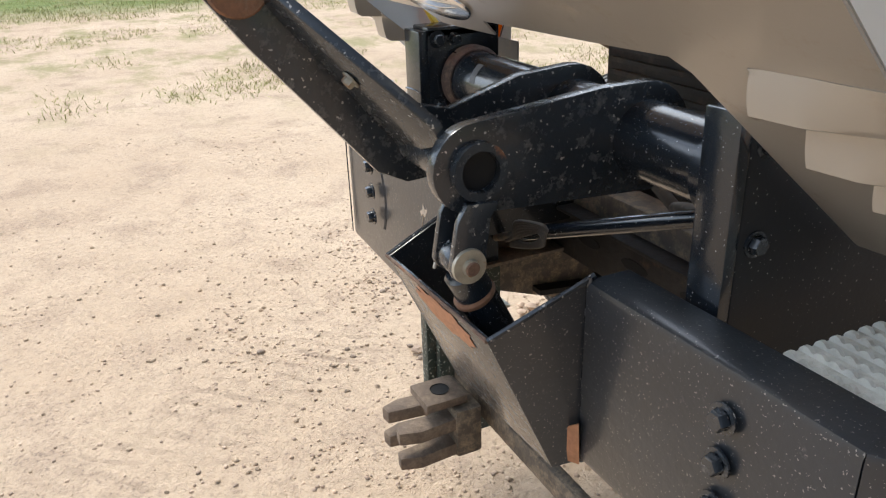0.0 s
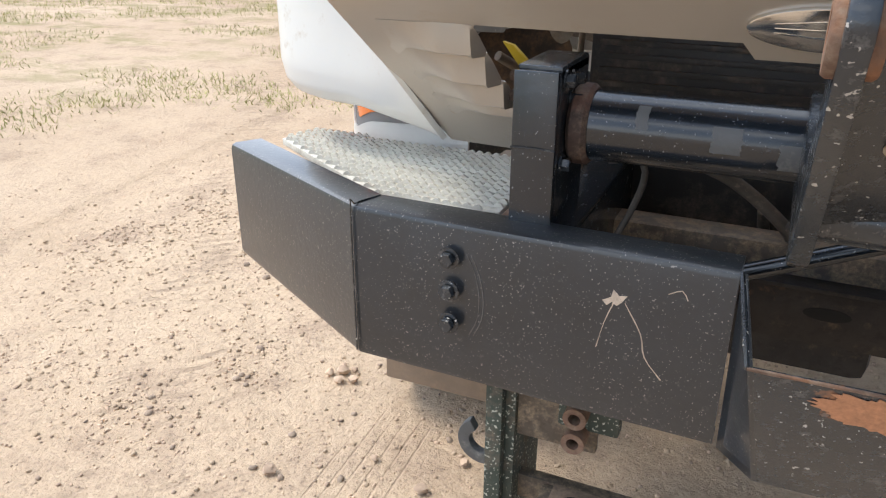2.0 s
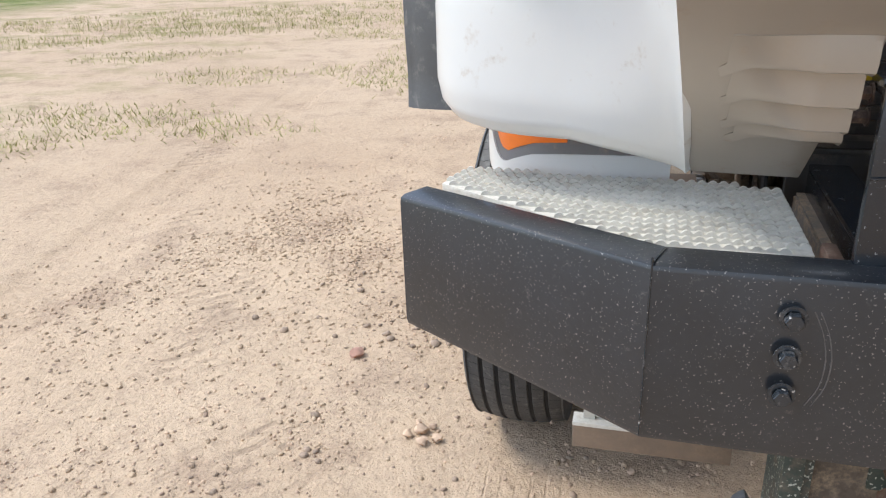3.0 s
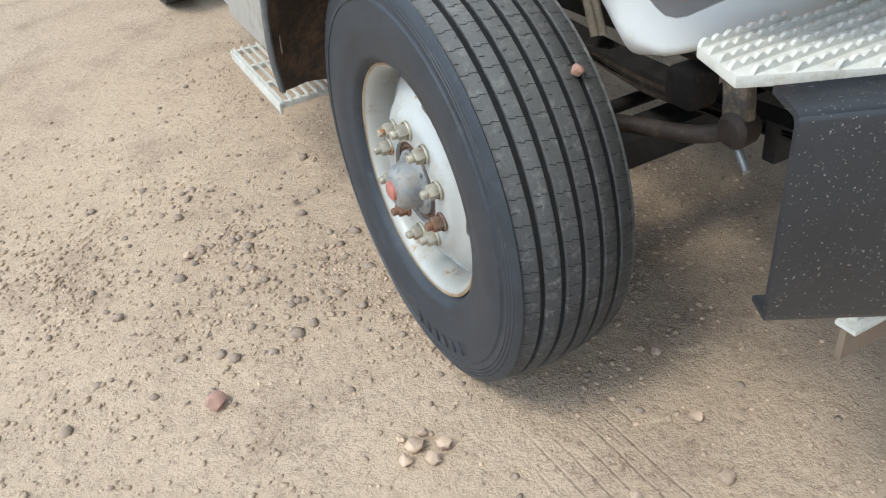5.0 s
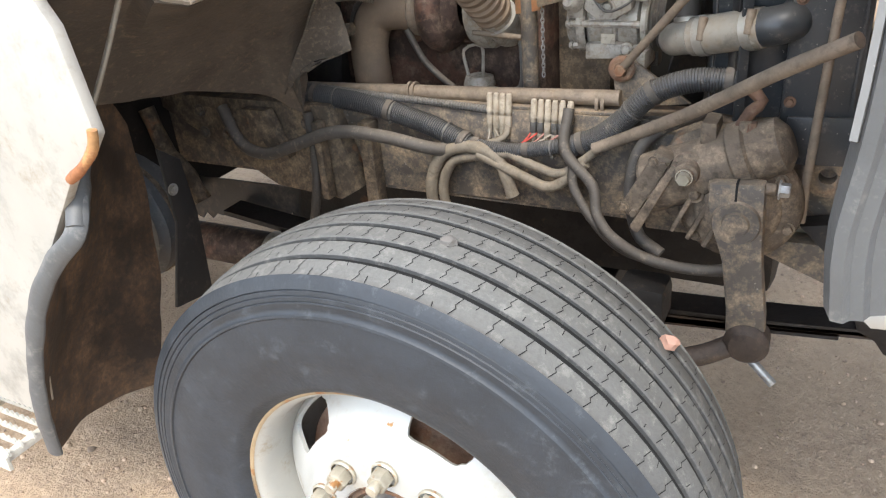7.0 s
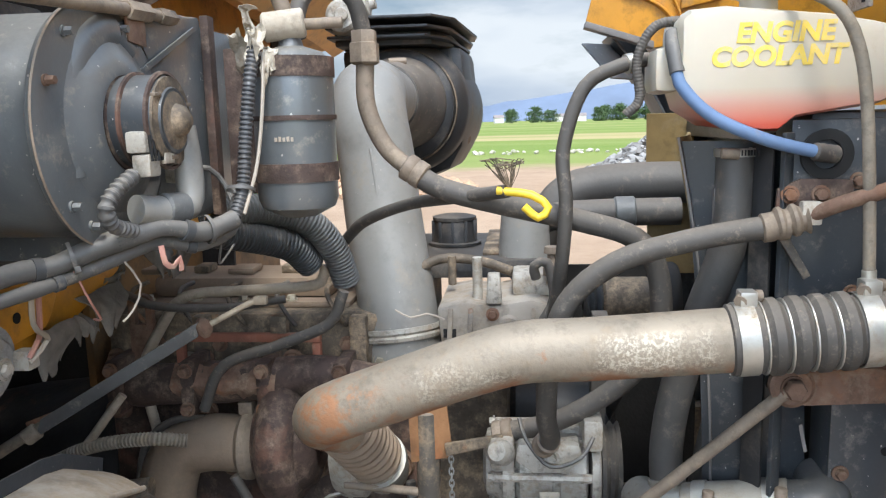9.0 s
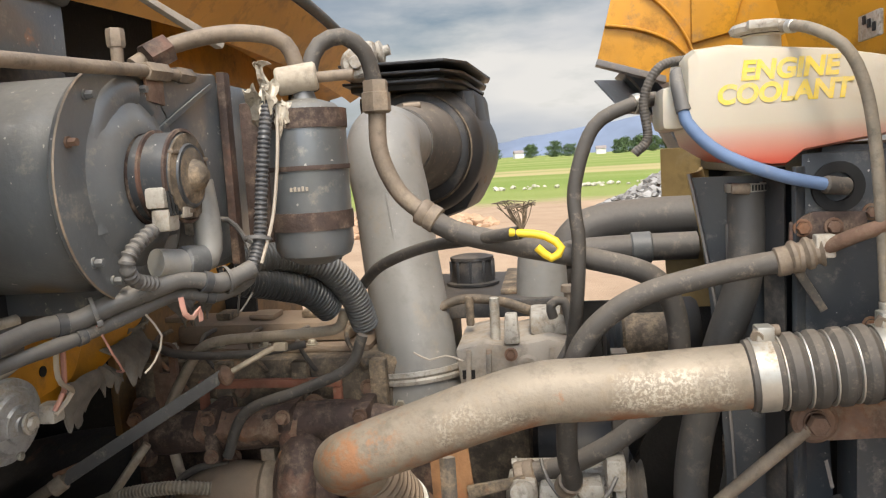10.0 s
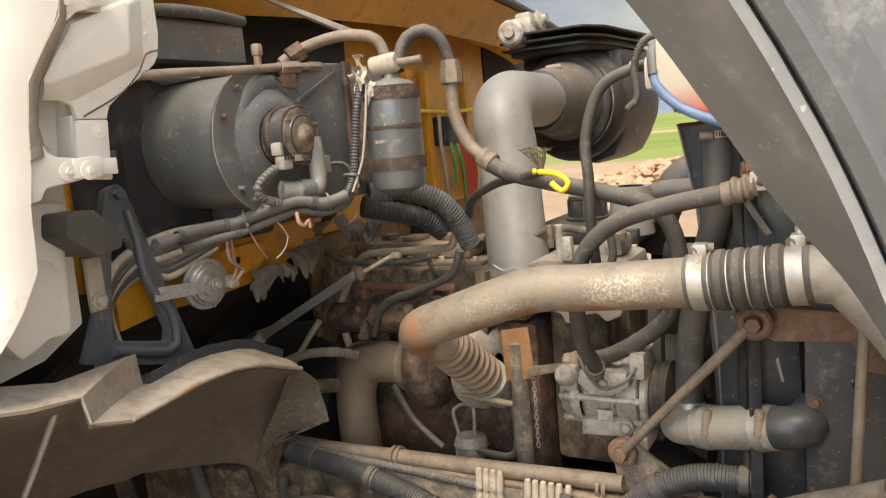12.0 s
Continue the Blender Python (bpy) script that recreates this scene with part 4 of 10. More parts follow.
    rim = [(0.288, 0.020), (0.298, 0.008), (0.303, 0.008), (0.303, 0.000), (0.298, -0.004), (0.291, 0.000), (0.284, 0.010), (0.279, 0.022), (0.277, 0.050), (0.272, 0.078), (0.268, 0.20), (0.29, 0.24), (0.30, 0.23)]
    part("rim", lathe(rim, (RX, WY, RZ), (1, 0, 0), 72), M_RIM, w, "dusty silver-white steel rim with rust at the lip")
    seg = 160
    dp = [(0.274, 0.085), (0.268, 0.074), (0.260, 0.066), (0.252, 0.059), (0.244, 0.053), (0.236, 0.047), (0.228, 0.041), (0.220, 0.035), (0.212, 0.030), (0.200, 0.024), (0.188, 0.019), (0.180, 0.010), (0.172, 0.004), (0.160, 0.001), (0.120, 0.000), (0.104, 0.000)]
    bm = bmesh.new()
    rings = [[bm.verts.new((RX + d, WY + r * math.cos(2 * math.pi * k / seg), RZ + r * math.sin(2 * math.pi * k / seg))) for k in range(seg)] for r, d in dp]
    holes = [40 + 72 * i for i in range(5)]
    for j in range(len(dp) - 1):
        rm = (dp[j][0] + dp[j + 1][0]) / 2
        for k in range(seg):
            am = 360 * (k + 0.5) / seg
            cut = False
            for hc in holes:
                da = (am - hc + 180) % 360 - 180
                u, v = radians(da) * 0.236 / 0.055, (rm - 0.236) / 0.026
                if abs(u) ** 4 + abs(v) ** 4 < 1:
                    cut = True
            if not cut:
                bm.faces.new((rings[j][k], rings[j + 1][k], rings[j + 1][(k + 1) % seg], rings[j][(k + 1) % seg]))
    bmesh.ops.delete(bm, geom=[v for v in bm.verts if not v.link_faces], context="VERTS")
    for _ in range(3):
        edge = [v for v in bm.verts if any(len(e.link_faces) == 1 for e in v.link_edges) and 0.2 < math.hypot(v.co.y - WY, v.co.z - RZ) < 0.27]
        bmesh.ops.smooth_vert(bm, verts=edge, factor=0.5, use_axis_x=True, use_axis_y=True, use_axis_z=True)
    bmesh.ops.recalc_face_normals(bm, faces=bm.faces)
    bmesh.ops.solidify(bm, geom=list(bm.faces), thickness=0.008)
    part("disc", bm, M_WHEEL, w, "silver-white pierced steel disc, streaked with rust")
    part("brake_drum", lathe([(0, 0.05), (0.215, 0.09), (0.235, 0.10), (0.240, 0.26), (0.0, 0.26)], (RX, WY, RZ), (1, 0, 0), 48), M_RUST, w, "rusty brake drum behind the disc")
    part("hub_well", lathe([(0.106, -0.002), (0.106, 0.01), (0.100, 0.012), (0.092, 0.004), (0.086, 0.012), (0.0, 0.012)], (RX, WY, RZ), (1, 0, 0), 40), M_RUST, w, "rust-stained hub pilot ring")
    hc = part("hub_cap", lathe([(0.084, 0.012), (0.084, 0.0), (0.078, -0.006), (0.062, -0.010), (0.057, -0.040), (0.050, -0.054), (0.042, -0.061), (0.030, -0.063), (0.0, -0.063)], (RX, WY, RZ), (1, 0, 0), 40), M_HUB, w, "plain grey metal hub cap")
    part("hub_plug", lathe([(0.026, -0.060), (0.024, -0.070), (0.019, -0.073), (0.0, -0.073)], (RX, WY, RZ), (1, 0, 0), 20), M_PINK, hc, "faded red rubber plug")
    for k in range(6):
        t = radians(60 * k + 20)
        part("cap_bolt", hexbolt((RX - 0.006, WY + 0.074 * math.cos(t), RZ + 0.074 * math.sin(t)), (-1, 0, 0), 0.006, 0.006, 1.2), M_HUB, hc)
    for k in range(10):
        t = radians(36 * k + 18)
        p = Vector((RX + 0.001, WY + 0.1429 * math.cos(t), RZ + 0.1429 * math.sin(t)))
        b = lathe([(0, 0), (0.024, 0.0), (0.025, 0.005), (0.022, 0.008)], p, (-1, 0, 0), 20)
        b = join(b, lathe([(0.0190, 0.006), (0.0190, 0.026), (0.0165, 0.030), (0.010, 0.030)], p, (-1, 0, 0), 6))
        b = join(b, lathe([(0.0105, 0.029), (0.0105, 0.044), (0.009, 0.046), (0.0, 0.046)], p, (-1, 0, 0), 12))
        part("lug_nut", b, M_NUT if k not in (5, 8) else M_RUST, w)
    part("valve_stem", rod((RX + 0.06, WY - 0.238, RZ - 0.03), (RX + 0.015, WY - 0.252, RZ - 0.018), 0.005, 8), M_STEEL, w, "thin bright tyre valve")
    part("rim_lip", lathe([(0.3015, 0.002), (0.3045, -0.001), (0.3040, -0.005), (0.2985, -0.006), (0.295, -0.004)], (RX, WY, RZ), (1, 0, 0), 72), M_LIP, w, "brown rust-stained rim lip")
    st = [(-1.040, 1.23, 1.058, 0.012), (-0.945, 0.93, 0.893, 0.014)]
    for k, (x, y, z, r) in enumerate(st):
        b = stone_bm(r, 60 + k, 0.8, 2)
        b.transform(Matrix.Translation((x, y, z)))
        single("pebble", b, M_PINKSTONE if k else M_PEBBLE, "small pale pebble wedged in the tyre tread groove", "pebble", "pebbles stuck in the tread")


wheel_tyre()

# ---------------------------------------------------------------- black front bumper with its pocket
BTOP, BLOW = 1.116, 0.806


def bumper_section(path, zlow_end):
    prof = [(0.075, BTOP - 0.001), (0.012, BTOP), (0.003, BTOP - 0.004), (0.0, BTOP - 0.013), (0.0, BLOW + 0.01), (0.004, BLOW), (0.045, BLOW), (0.045, BLOW + 0.008), (0.010, BLOW + 0.010), (0.010, BTOP - 0.014), (0.016, BTOP - 0.009), (0.075, BTOP - 0.010)]
    b = profile_sweep(path, prof)
    return b


def bumper():
    t = thing("front_bumper", "heavy black-painted steel front bumper, dusty, scratched and chipped", "bumper", (0.05, 0.1, BLOW))
    # the plan line runs from the outer tip inwards so that inward lies to its left
    part("face_plate", bumper_section([(-0.690, 0.018), (-0.022, 0.004)][::1], 0), M_BLACK, t)
    b = bumper_section([(-1.156, 0.258), (-0.6915, 0.0185)], 0)
    for v in b.verts:
        if v.co.z < 1.0:
            v.co.z += 0.035 * max(0, (-0.69 - v.co.x) / 0.46)
    part("wing_plate", b, M_BLACK, t)
    part("face_plate", bumper_section([(0.362, 0.006), (0.79, 0.018)], 0), M_BLACK, t)
    part("wing_plate", bumper_section([(0.792, 0.0185), (1.256, 0.258)], 0), M_BLACK, t)
    part("weld_seam", hose([(-0.691, 0.012, BLOW + 0.01), (-0.691, 0.012, BTOP - 0.012), (-0.689, 0.022, BTOP + 0.001), (-0.670, 0.085, BTOP)], 0.0018, 6, lump=0.4), M_BLACK_WORN, t)
    for x in (-0.491, 0.63):
        for z in (1.054, 0.991, 0.927):
            part("bolt", hexbolt((x, -0.001 + 0.010 * abs(x + 0.2), z), (0, -1, 0), 0.0135, 0.016, 1.5), M_BLACK_WORN, t)
    # open pocket welded between the two halves
    A, B, C, D = V(-0.020, 0.006, 1.117), V(0.008, -0.158, 1.053), V(0.340, -0.142, 1.047), V(0.361, 0.020, 1.120)
    a, b_, c, d = V(-0.015, 0.010, 0.80), V(0.045, -0.045, 0.795), V(0.345, -0.030, 0.79), V(0.362, 0.020, 0.80)
    th = 0.008
    part("pocket_side", slab([A, B, b_, a], (th, 0, 0), 0.002), M_BLACK, t)
    part("pocket_side", slab([D, C, c, d], (-th, 0, 0), 0.002), M_BLACK, t)
    part("pocket_front", slab([B, C, c, b_], (0, th, 0.001), 0.002), M_BLACK_WORN, t, "black pocket front with a patch of bare rust")
    bare = mat("bare_rust_patch", (0.36, 0.17, 0.085), 0.8, 0, 0.4, 25, rust=0.5, rcol=(0.40, 0.19, 0.10), bump=0.3)
    n = Vector(C - B).cross(b_ - B).normalized()
    ctr = B.lerp(C, 0.52) + (b_ - B) * 0.150
    ring = []
    for k in range(90):
        an = 2 * math.pi * k / 90
        rr = 1 + 0.30 * noise.noise(Vector((math.cos(an) * 2.2, math.sin(an) * 2.2, 4))) + 0.22 * noise.noise(Vector((math.cos(an) * 9, math.sin(an) * 9, 1)))
        ring.append(ctr + (C - B).normalized() * math.cos(an) * 0.085 * rr + (b_ - B).normalized() * (math.sin(an) * 0.034 * rr) - n * 0.0012 * (1 if n.y > 0 else -1))
    part("rust_patch", slab(ring, n * (-0.0006 if n.y > 0 else 0.0006), 0), bare, t, "patch of bare orange rust")
    part("weld_bead", hose([A, B], 0.004, 6, lump=0.5), M_BLACK_WORN, t)
    part("weld_bead", hose([B, C], 0.003, 6, lump=0.5), M_RUST, t)
    part("weld_bead", hose([C, D], 0.0045, 6, lump=0.5), M_BLACK_WORN, t)
    part("weld_bead", hose([D + V(0, -0.008, 0), d + V(0, -0.008, 0)], 0.005, 6, lump=0.5), M_BLACK_WORN, t)
    part("rust_corner", slab([d + V(-0.02, -0.03, 0.06), d + V(0.006, -0.02, 0.08), d + V(0.004, -0.014, 0.0), d + V(-0.02, -0.03, 0.0)], (0.003, -0.002, 0), 0.001), bare, t, "rust-orange corner at the foot of the weld")
    # scratches in the paint
    scr = mat("scratch_primer", (0.44, 0.36, 0.28), 0.8, 0, 0.3, 60)
    for pts in ([(-0.20, 1.035), (-0.215, 0.99), (-0.225, 0.94)], [(-0.185, 1.03), (-0.155, 0.98), (-0.145, 0.94), (-0.115, 0.905)], [(-0.20, 1.045), (-0.19, 1.03), (-0.205, 1.025)], [(-0.12, 1.06), (-0.10, 1.07), (-0.09, 1.055)]):
        part("scratch", hose([(x, 0.0036 + 0.021 * abs(x + 0.022), z) for x, z in pts], 0.0009, 5, lump=0.8), scr, t, "pale scratch through the black paint")

    part("blotch", slab([(x, 0.0034 + 0.021 * abs(x + 0.022), z) for x, z in ((-0.222, 1.028), (-0.208, 1.036), (-0.205, 1.050), (-0.196, 1.040), (-0.182, 1.043), (-0.190, 1.030), (-0.198, 1.022), (-0.206, 1.028), (-0.214, 1.020))], (0, 0.001, 0), 0), scr, t, "pale patch of scraped primer")
    scuff = mat("grey_scuff", (0.11, 0.105, 0.10), 0.7, 0, 0.3, 60)
    for o in (0.0, 0.008):
        part("scuff", hose([(x + o, 0.0034 + 0.021 * abs(x + o + 0.022), z) for x, z in ((-0.462, 1.062), (-0.447, 1.03), (-0.437, 0.985), (-0.440, 0.94), (-0.455, 0.905))], 0.0011, 5, lump=0.9), scuff, t, "curved grey scuff beside the bolts")


bumper()


# ---------------------------------------------------------------- bumper steps
def tread_step(name, outline, slats, label):
    """A serrated step: frame, rows of toothed bars."""
    cx = sum(p[0] for p in outline) / len(outline)
    t = thing(name, label, "step", (cx, 0.3, 1.09))
    b = slab([(x, y, 1.085) for x, y in outline], (0, 0, 0.016), 0.002)
    part("deck", b, M_STEP, t)
    z0 = 1.101

    def span(y):
        xs = []
        n = len(outline)
        for i in range(n):
            (x1, y1), (x2, y2) = outline[i], outline[(i + 1) % n]
            if (y1 - y) * (y2 - y) < 0:
                xs.append(x1 + (x2 - x1) * (y - y1) / (y2 - y1))
        return (min(xs), max(xs)) if len(xs) >= 2 else None

    ys = [p[1] for p in outline]
    for k in range(slats):
        y = min(ys) + (max(ys) - min(ys)) * (k + 0.6) / slats
        s = span(y)
        if not s or s[1] - s[0] < 0.04:
            continue
        n = max(2, int((s[1] - s[0]) / 0.0195))
        pts = [(s[0], y, z0)]
        for i in range(n):
            x = s[0] + (s[1] - s[0]) * i / n
            dx = (s[1] - s[0]) / n
            pts += [(x + dx * 0.08, y, z0 + 0.0045), (x + dx * 0.28, y, z0 + 0.0085), (x + dx * 0.50, y, z0 + 0.0098), (x + dx * 0.72, y, z0 + 0.0085), (x + dx * 0.92, y, z0 + 0.0045)]
        pts.append((s[1], y, z0))
        part("toothed_bar", slab(pts, (0, 0.006, 0), 0), M_STEP, t, smooth=False)
    return t


SL = [(-1.108, 0.390), (-1.075, 0.490), (-0.455, 0.450), (-0.448, 0.130), (-0.655, 0.112), (-0.70, 0.122)]
tread_step("bumper_step", SL, 15, "dusty cream serrated metal step plate behind the bumper wing")
tread_step("bumper_step", [(2 * 0.083 - x, y - 0.045) for x, y in SL][::-1], 15, "dusty cream serrated metal step plate beside the hitch post")


# ---------------------------------------------------------------- hitch frame above the bumper
def hitch_post(x, w, label, side):
    t = thing("hitch_post", label, "post", (x, 0.17, 0.80), "hitch posts")
    z0, z1 = 0.80, 1.372
    part("front_plate", box((x - w / 2, 0.070, z0), (x + w / 2, 0.090, z1), 0.003), M_GLOSS, t)
    part("side_plate", box((x + side * (w / 2 - 0.010) - 0.010, 0.0905, z0), (x + side * (w / 2 - 0.010) + 0.010, 0.26, z1 + 0.002), 0.003), M_GLOSS, t)
    part("top_cap", box((x - w / 2, 0.0905, z1 - 0.016), (x + w / 2, 0.255, z1 + 0.006), 0.003), M_GLOSS, t)
    inner = x + side * (w / 2 + 0.001)
    for z in (1.354, 1.213, 1.07):
        part("bolt", hexbolt((inner, 0.112, z), (side, 0, 0), 0.012, 0.016, 1.5), M_BLACK_WORN, t)
    for z in (1.352, 1.318):
        part("cap_bolt", hexbolt((inner, 0.150, z), (side, 0, 0), 0.010, 0.022, 1.4), M_BLACK_WORN, t)
        part("cap_bolt", hexbolt((x - side * (w / 2 + 0.001), 0.130, z), (-side, 0, 0), 0.010, 0.024, 1.4), M_RUSTDARK, t)
    for z in (1.245, 1.10):
        part("weld_bead", hose([(x - w / 2, 0.069, z), (x, 0.068, z + 0.002), (x + w / 2, 0.069, z)], 0.002, 6, lump=0.6), M_BLACK_WORN, t)
    part("rust_plate", box((x - side * (w / 2 + 0.026), 0.10, 1.03), (x - side * (w / 2 + 0.002), 0.17, 1.11), 0.008), M_RUST, t, "rusty plate on the post's flank")
    return t


hitch_post(-0.372, 0.075, "square black steel hitch post with bolts, behind the bumper", 1)
t = thing("hitch_post", "wide flat black steel hitch post with bolts, beside the step", "post", (0.49, 0.17, 0.80), "hitch posts")
part("front_plate", box((0.457, 0.098, 0.80), (0.517, 0.118, 1.372), 0.003), M_GLOSS, t)
part("side_plate", box((0.498, 0.1185, 0.80), (0.517, 0.62, 1.372), 0.003), M_MATTE, t)
part("top_cap", box((0.457, 0.1185, 1.356), (0.4975, 0.25, 1.376), 0.003), M_GLOSS, t)
for z in (1.33, 1.20):
    part("bolt", hexbolt((0.5175, 0.145, z), (1, 0, 0), 0.013, 0.014, 1.4), M_BLACK_WORN, t)
part("bolt", hexbolt((0.5175, 0.31, 1.22), (1, 0, 0), 0.011, 0.012, 1.4), M_BLACK_WORN, t)


def plate_yz(pts, x, w, bev=0.003):
    return slab([(x, y, z) for y, z in pts], (w, 0, 0), bev)


def lift_frame():
    t = thing("plow_lift", "black steel plow lift with pivot tube, chipped paint and rust", "plow lift", (0.1, 0.15, 1.2))
    ty, tz = 0.185, 1.268
    part("cross_tube", rod((-0.33, ty, tz), (0.457, ty, tz), 0.060, 40, 0.05), M_GLOSS, t)
    for x0, x1, a0 in ((-0.10, -0.055, 1.9), (0.0, 0.045, 1.6), (0.10, 0.135, 2.1), (-0.22, -0.20, 2.3)):
        part("bare_patch", sheet(lambda u, v: V(x0 + (x1 - x0) * u + 0.006 * noise.noise(Vector((v * 5, x0 * 40, 0))), ty - 0.0606 * math.sin(a0 - 0.5 + 0.7 * v) , tz + 0.0606 * -math.cos(a0 - 0.5 + 0.7 * v)), 6, 8, 0.0006), M_FLARE, t, "grey patch of rubbed paint")
    for x in (-0.333, 0.415):
        part("tube_collar", rod((x, ty, tz), (x + 0.035, ty, tz), 0.070, 40, 0.1), M_RUSTDARK if x < 0 else M_GLOSS, t)
    near = arc((-0.108, 1.266), 0.066, 100, 262, 12) + [(0.02, 1.192), (0.13, 1.186)] + arc((ty, tz), 0.088, -80, 92, 12) + [(0.10, 1.355)]
    part("lever_plate", plate_yz(near, 0.225, 0.024), M_BLACK_WORN, t)
    crank = arc((-0.368, 1.515), 0.05, 0, 190, 8)[::1] + [(-0.36, 1.43), (-0.18, 1.22), (-0.13, 1.195), (-0.04, 1.20), (0.10, 1.188)] + arc((ty, tz), 0.085, -70, 95, 10) + [(0.08, 1.345), (-0.05, 1.305), (-0.13, 1.325), (-0.20, 1.375)]
    part("bell_crank", plate_yz(crank, 0.030, 0.024), M_BLACK_WORN, t, "bent black crank plate with worn rusty edges")
    eye = lathe([(0.016, 0.0), (0.040, 0.0), (0.043, 0.004), (0.043, 0.040), (0.040, 0.044), (0.016, 0.044)], (0.020, -0.366, 1.512), (1, 0, 0), 28, closed=True)
    part("arm_eye", eye, M_RUST, t, "rusty brown eye ring at the arm's tip")
    part("gusset", slab([(0.055, -0.345, 1.502), (0.095, -0.325, 1.498), (0.225, -0.160, 1.325), (0.225, -0.150, 1.30), (0.055, -0.135, 1.245)], (0.0, 0.012, 0.010), 0.002), M_BLACK_WORN, t, "triangular black gusset plate with chipped edge")
    part("gusset_bolt", hexbolt((0.110, -0.232, 1.382), (0.0, -0.55, -0.45), 0.010, 0.012, 1.5), M_NUT, t)
    part("lower_tube", rod((0.053, -0.112, 1.262), (0.226, -0.112, 1.262), 0.034, 28, 0.05), M_BLACK_WORN, t)
    part("pivot_bush", lathe([(0.030, -0.012), (0.040, -0.012), (0.042, 0.0), (0.042, 0.03), (0.030, 0.03)], (0.236, -0.108, 1.266), (1, 0, 0), 28, closed=True), M_BLACK_WORN, t)
    part("bore", rod((0.205, -0.108, 1.266), (0.252, -0.108, 1.266), 0.0305, 24, 0.02), M_GROOVE, t)


lift_frame()


def clevis():
    t = thing("lift_clevis", "chipped black and bare metal clevis with hydraulic ram end", "clevis", (0.24, -0.12, 1.0))
    for x in (0.208, 0.262):
        pts = arc((-0.135, 1.135), 0.028, 190, 350, 8) + [(-0.098, 1.20), (-0.085, 1.222), (-0.135, 1.226), (-0.150, 1.20)]
        part("link", plate_yz(pts, x, 0.012, 0.002), M_BLACK_WORN, t)
    part("pin", rod((0.185, -0.135, 1.135), (0.290, -0.135, 1.135), 0.011, 16), M_RUST, t, "rusty clevis pin")
    part("pin_washer", lathe([(0.0, 0.014), (0.012, 0.014), (0.013, 0.006), (0.026, 0.006), (0.027, 0.0), (0.0, 0.0)], (0.274, -0.135, 1.135), (1, 0, 0), 24), M_NUT, t, "dirty brass-coloured washer and pin head")
    part("cotter", rod((0.189, -0.15, 1.10), (0.187, -0.128, 1.165), 0.003, 8), M_STEEL, t)
    part("ram_eye", lathe([(0, -0.018), (0.023, -0.018), (0.025, -0.014), (0.025, 0.014), (0.023, 0.018), (0, 0.018)], (0.241, -0.135, 1.135), (1, 0, 0), 24), M_BLACK_WORN, t, "bare metal ram eye")
    part("ram_body", rod((0.241, -0.13, 1.115), (0.241, -0.02, 0.90), 0.030, 24), M_GLOSS, t)
    part("ram_collar", rod((0.241, -0.112, 1.075), (0.241, -0.106, 1.064), 0.034, 24), M_RUST, t)


clevis()


M_JAW = mat("dusty_cast_jaw", (0.12, 0.085, 0.06), 0.8, 0.1, 0.3, 14, dust=0.6, dcol=(0.27, 0.20, 0.14), dscale=12, bump=0.4)


def under_hitch():
    t = thing("hitch_bracket", "chipped green and black hitch bracket hanging below the bumper", "bracket", (-0.32, 0.12, 0.30))
    part("back_plate", box((-0.435, 0.120, 0.28), (-0.395, 0.30, 0.80), 0.004), M_GREEN, t)
    part("front_plate", box((-0.450, 0.095, 0.28), (-0.415, 0.1195, 0.82), 0.003), M_GREEN, t)
    part("rail_plate", box((-0.3945, 0.13, 0.628), (-0.231, 0.15, 0.80), 0.004), M_GRIME, t)
    for z in (0.728, 0.672):
        for x in (-0.268,):
            part("bushing", lathe([(0.012, 0), (0.022, 0), (0.023, 0.045), (0.012, 0.045)], (x, 0.13, z), (0, -1, 0), 20, closed=True), M_RUST, t, "rusty round bushing")
    part("bushing_block", box((-0.31, 0.125, 0.68), (-0.19, 0.16, 0.77), 0.006), M_GREEN, t)
    part("hook", slab([(x, 0.125, z) for x, z in arc((-0.468, 0.585), 0.055, 120, 330, 16) + arc((-0.468, 0.585), 0.028, 330, 120, 14)], (0, 0.022, 0), 0.004), M_FLARE, t, "grey curved steel hook")
    part("block", box((-0.33, 0.06, 0.40), (-0.18, 0.128, 0.53), 0.01), M_GRIME, t, "dust-caked cast block")
    top = slab([(-0.30, 0.10, 0.535), (-0.30, -0.005, 0.535), (-0.20, -0.005, 0.535), (-0.20, 0.10, 0.535)], (0, 0, 0.022), 0.004)
    part("ear_plate", top, M_JAW, t, "dusty tan plate with a pin hole")
    part("pin_hole", lathe([(0, 0), (0.022, 0.0), (0.023, 0.002)], (-0.250, 0.05, 0.5575), (0, 0, 1), 20), M_GROOVE, t)
    for z in (0.475, 0.405):
        fork = [(-0.32, 0.10), (-0.33, -0.03), (-0.315, -0.075), (-0.285, -0.07), (-0.275, 0.02), (-0.235, 0.02), (-0.225, -0.075), (-0.195, -0.08), (-0.18, -0.03), (-0.19, 0.10)]
        part("jaw", slab([(x, y, z) for x, y in fork], (0, 0, 0.034), 0.006), M_JAW, t, "dusty brown forked jaw")
    part("push_bar", box((-0.43, 0.16, 0.443), (0.30, 0.19, 0.503), 0.006), M_GRIME, t)


under_hitch()


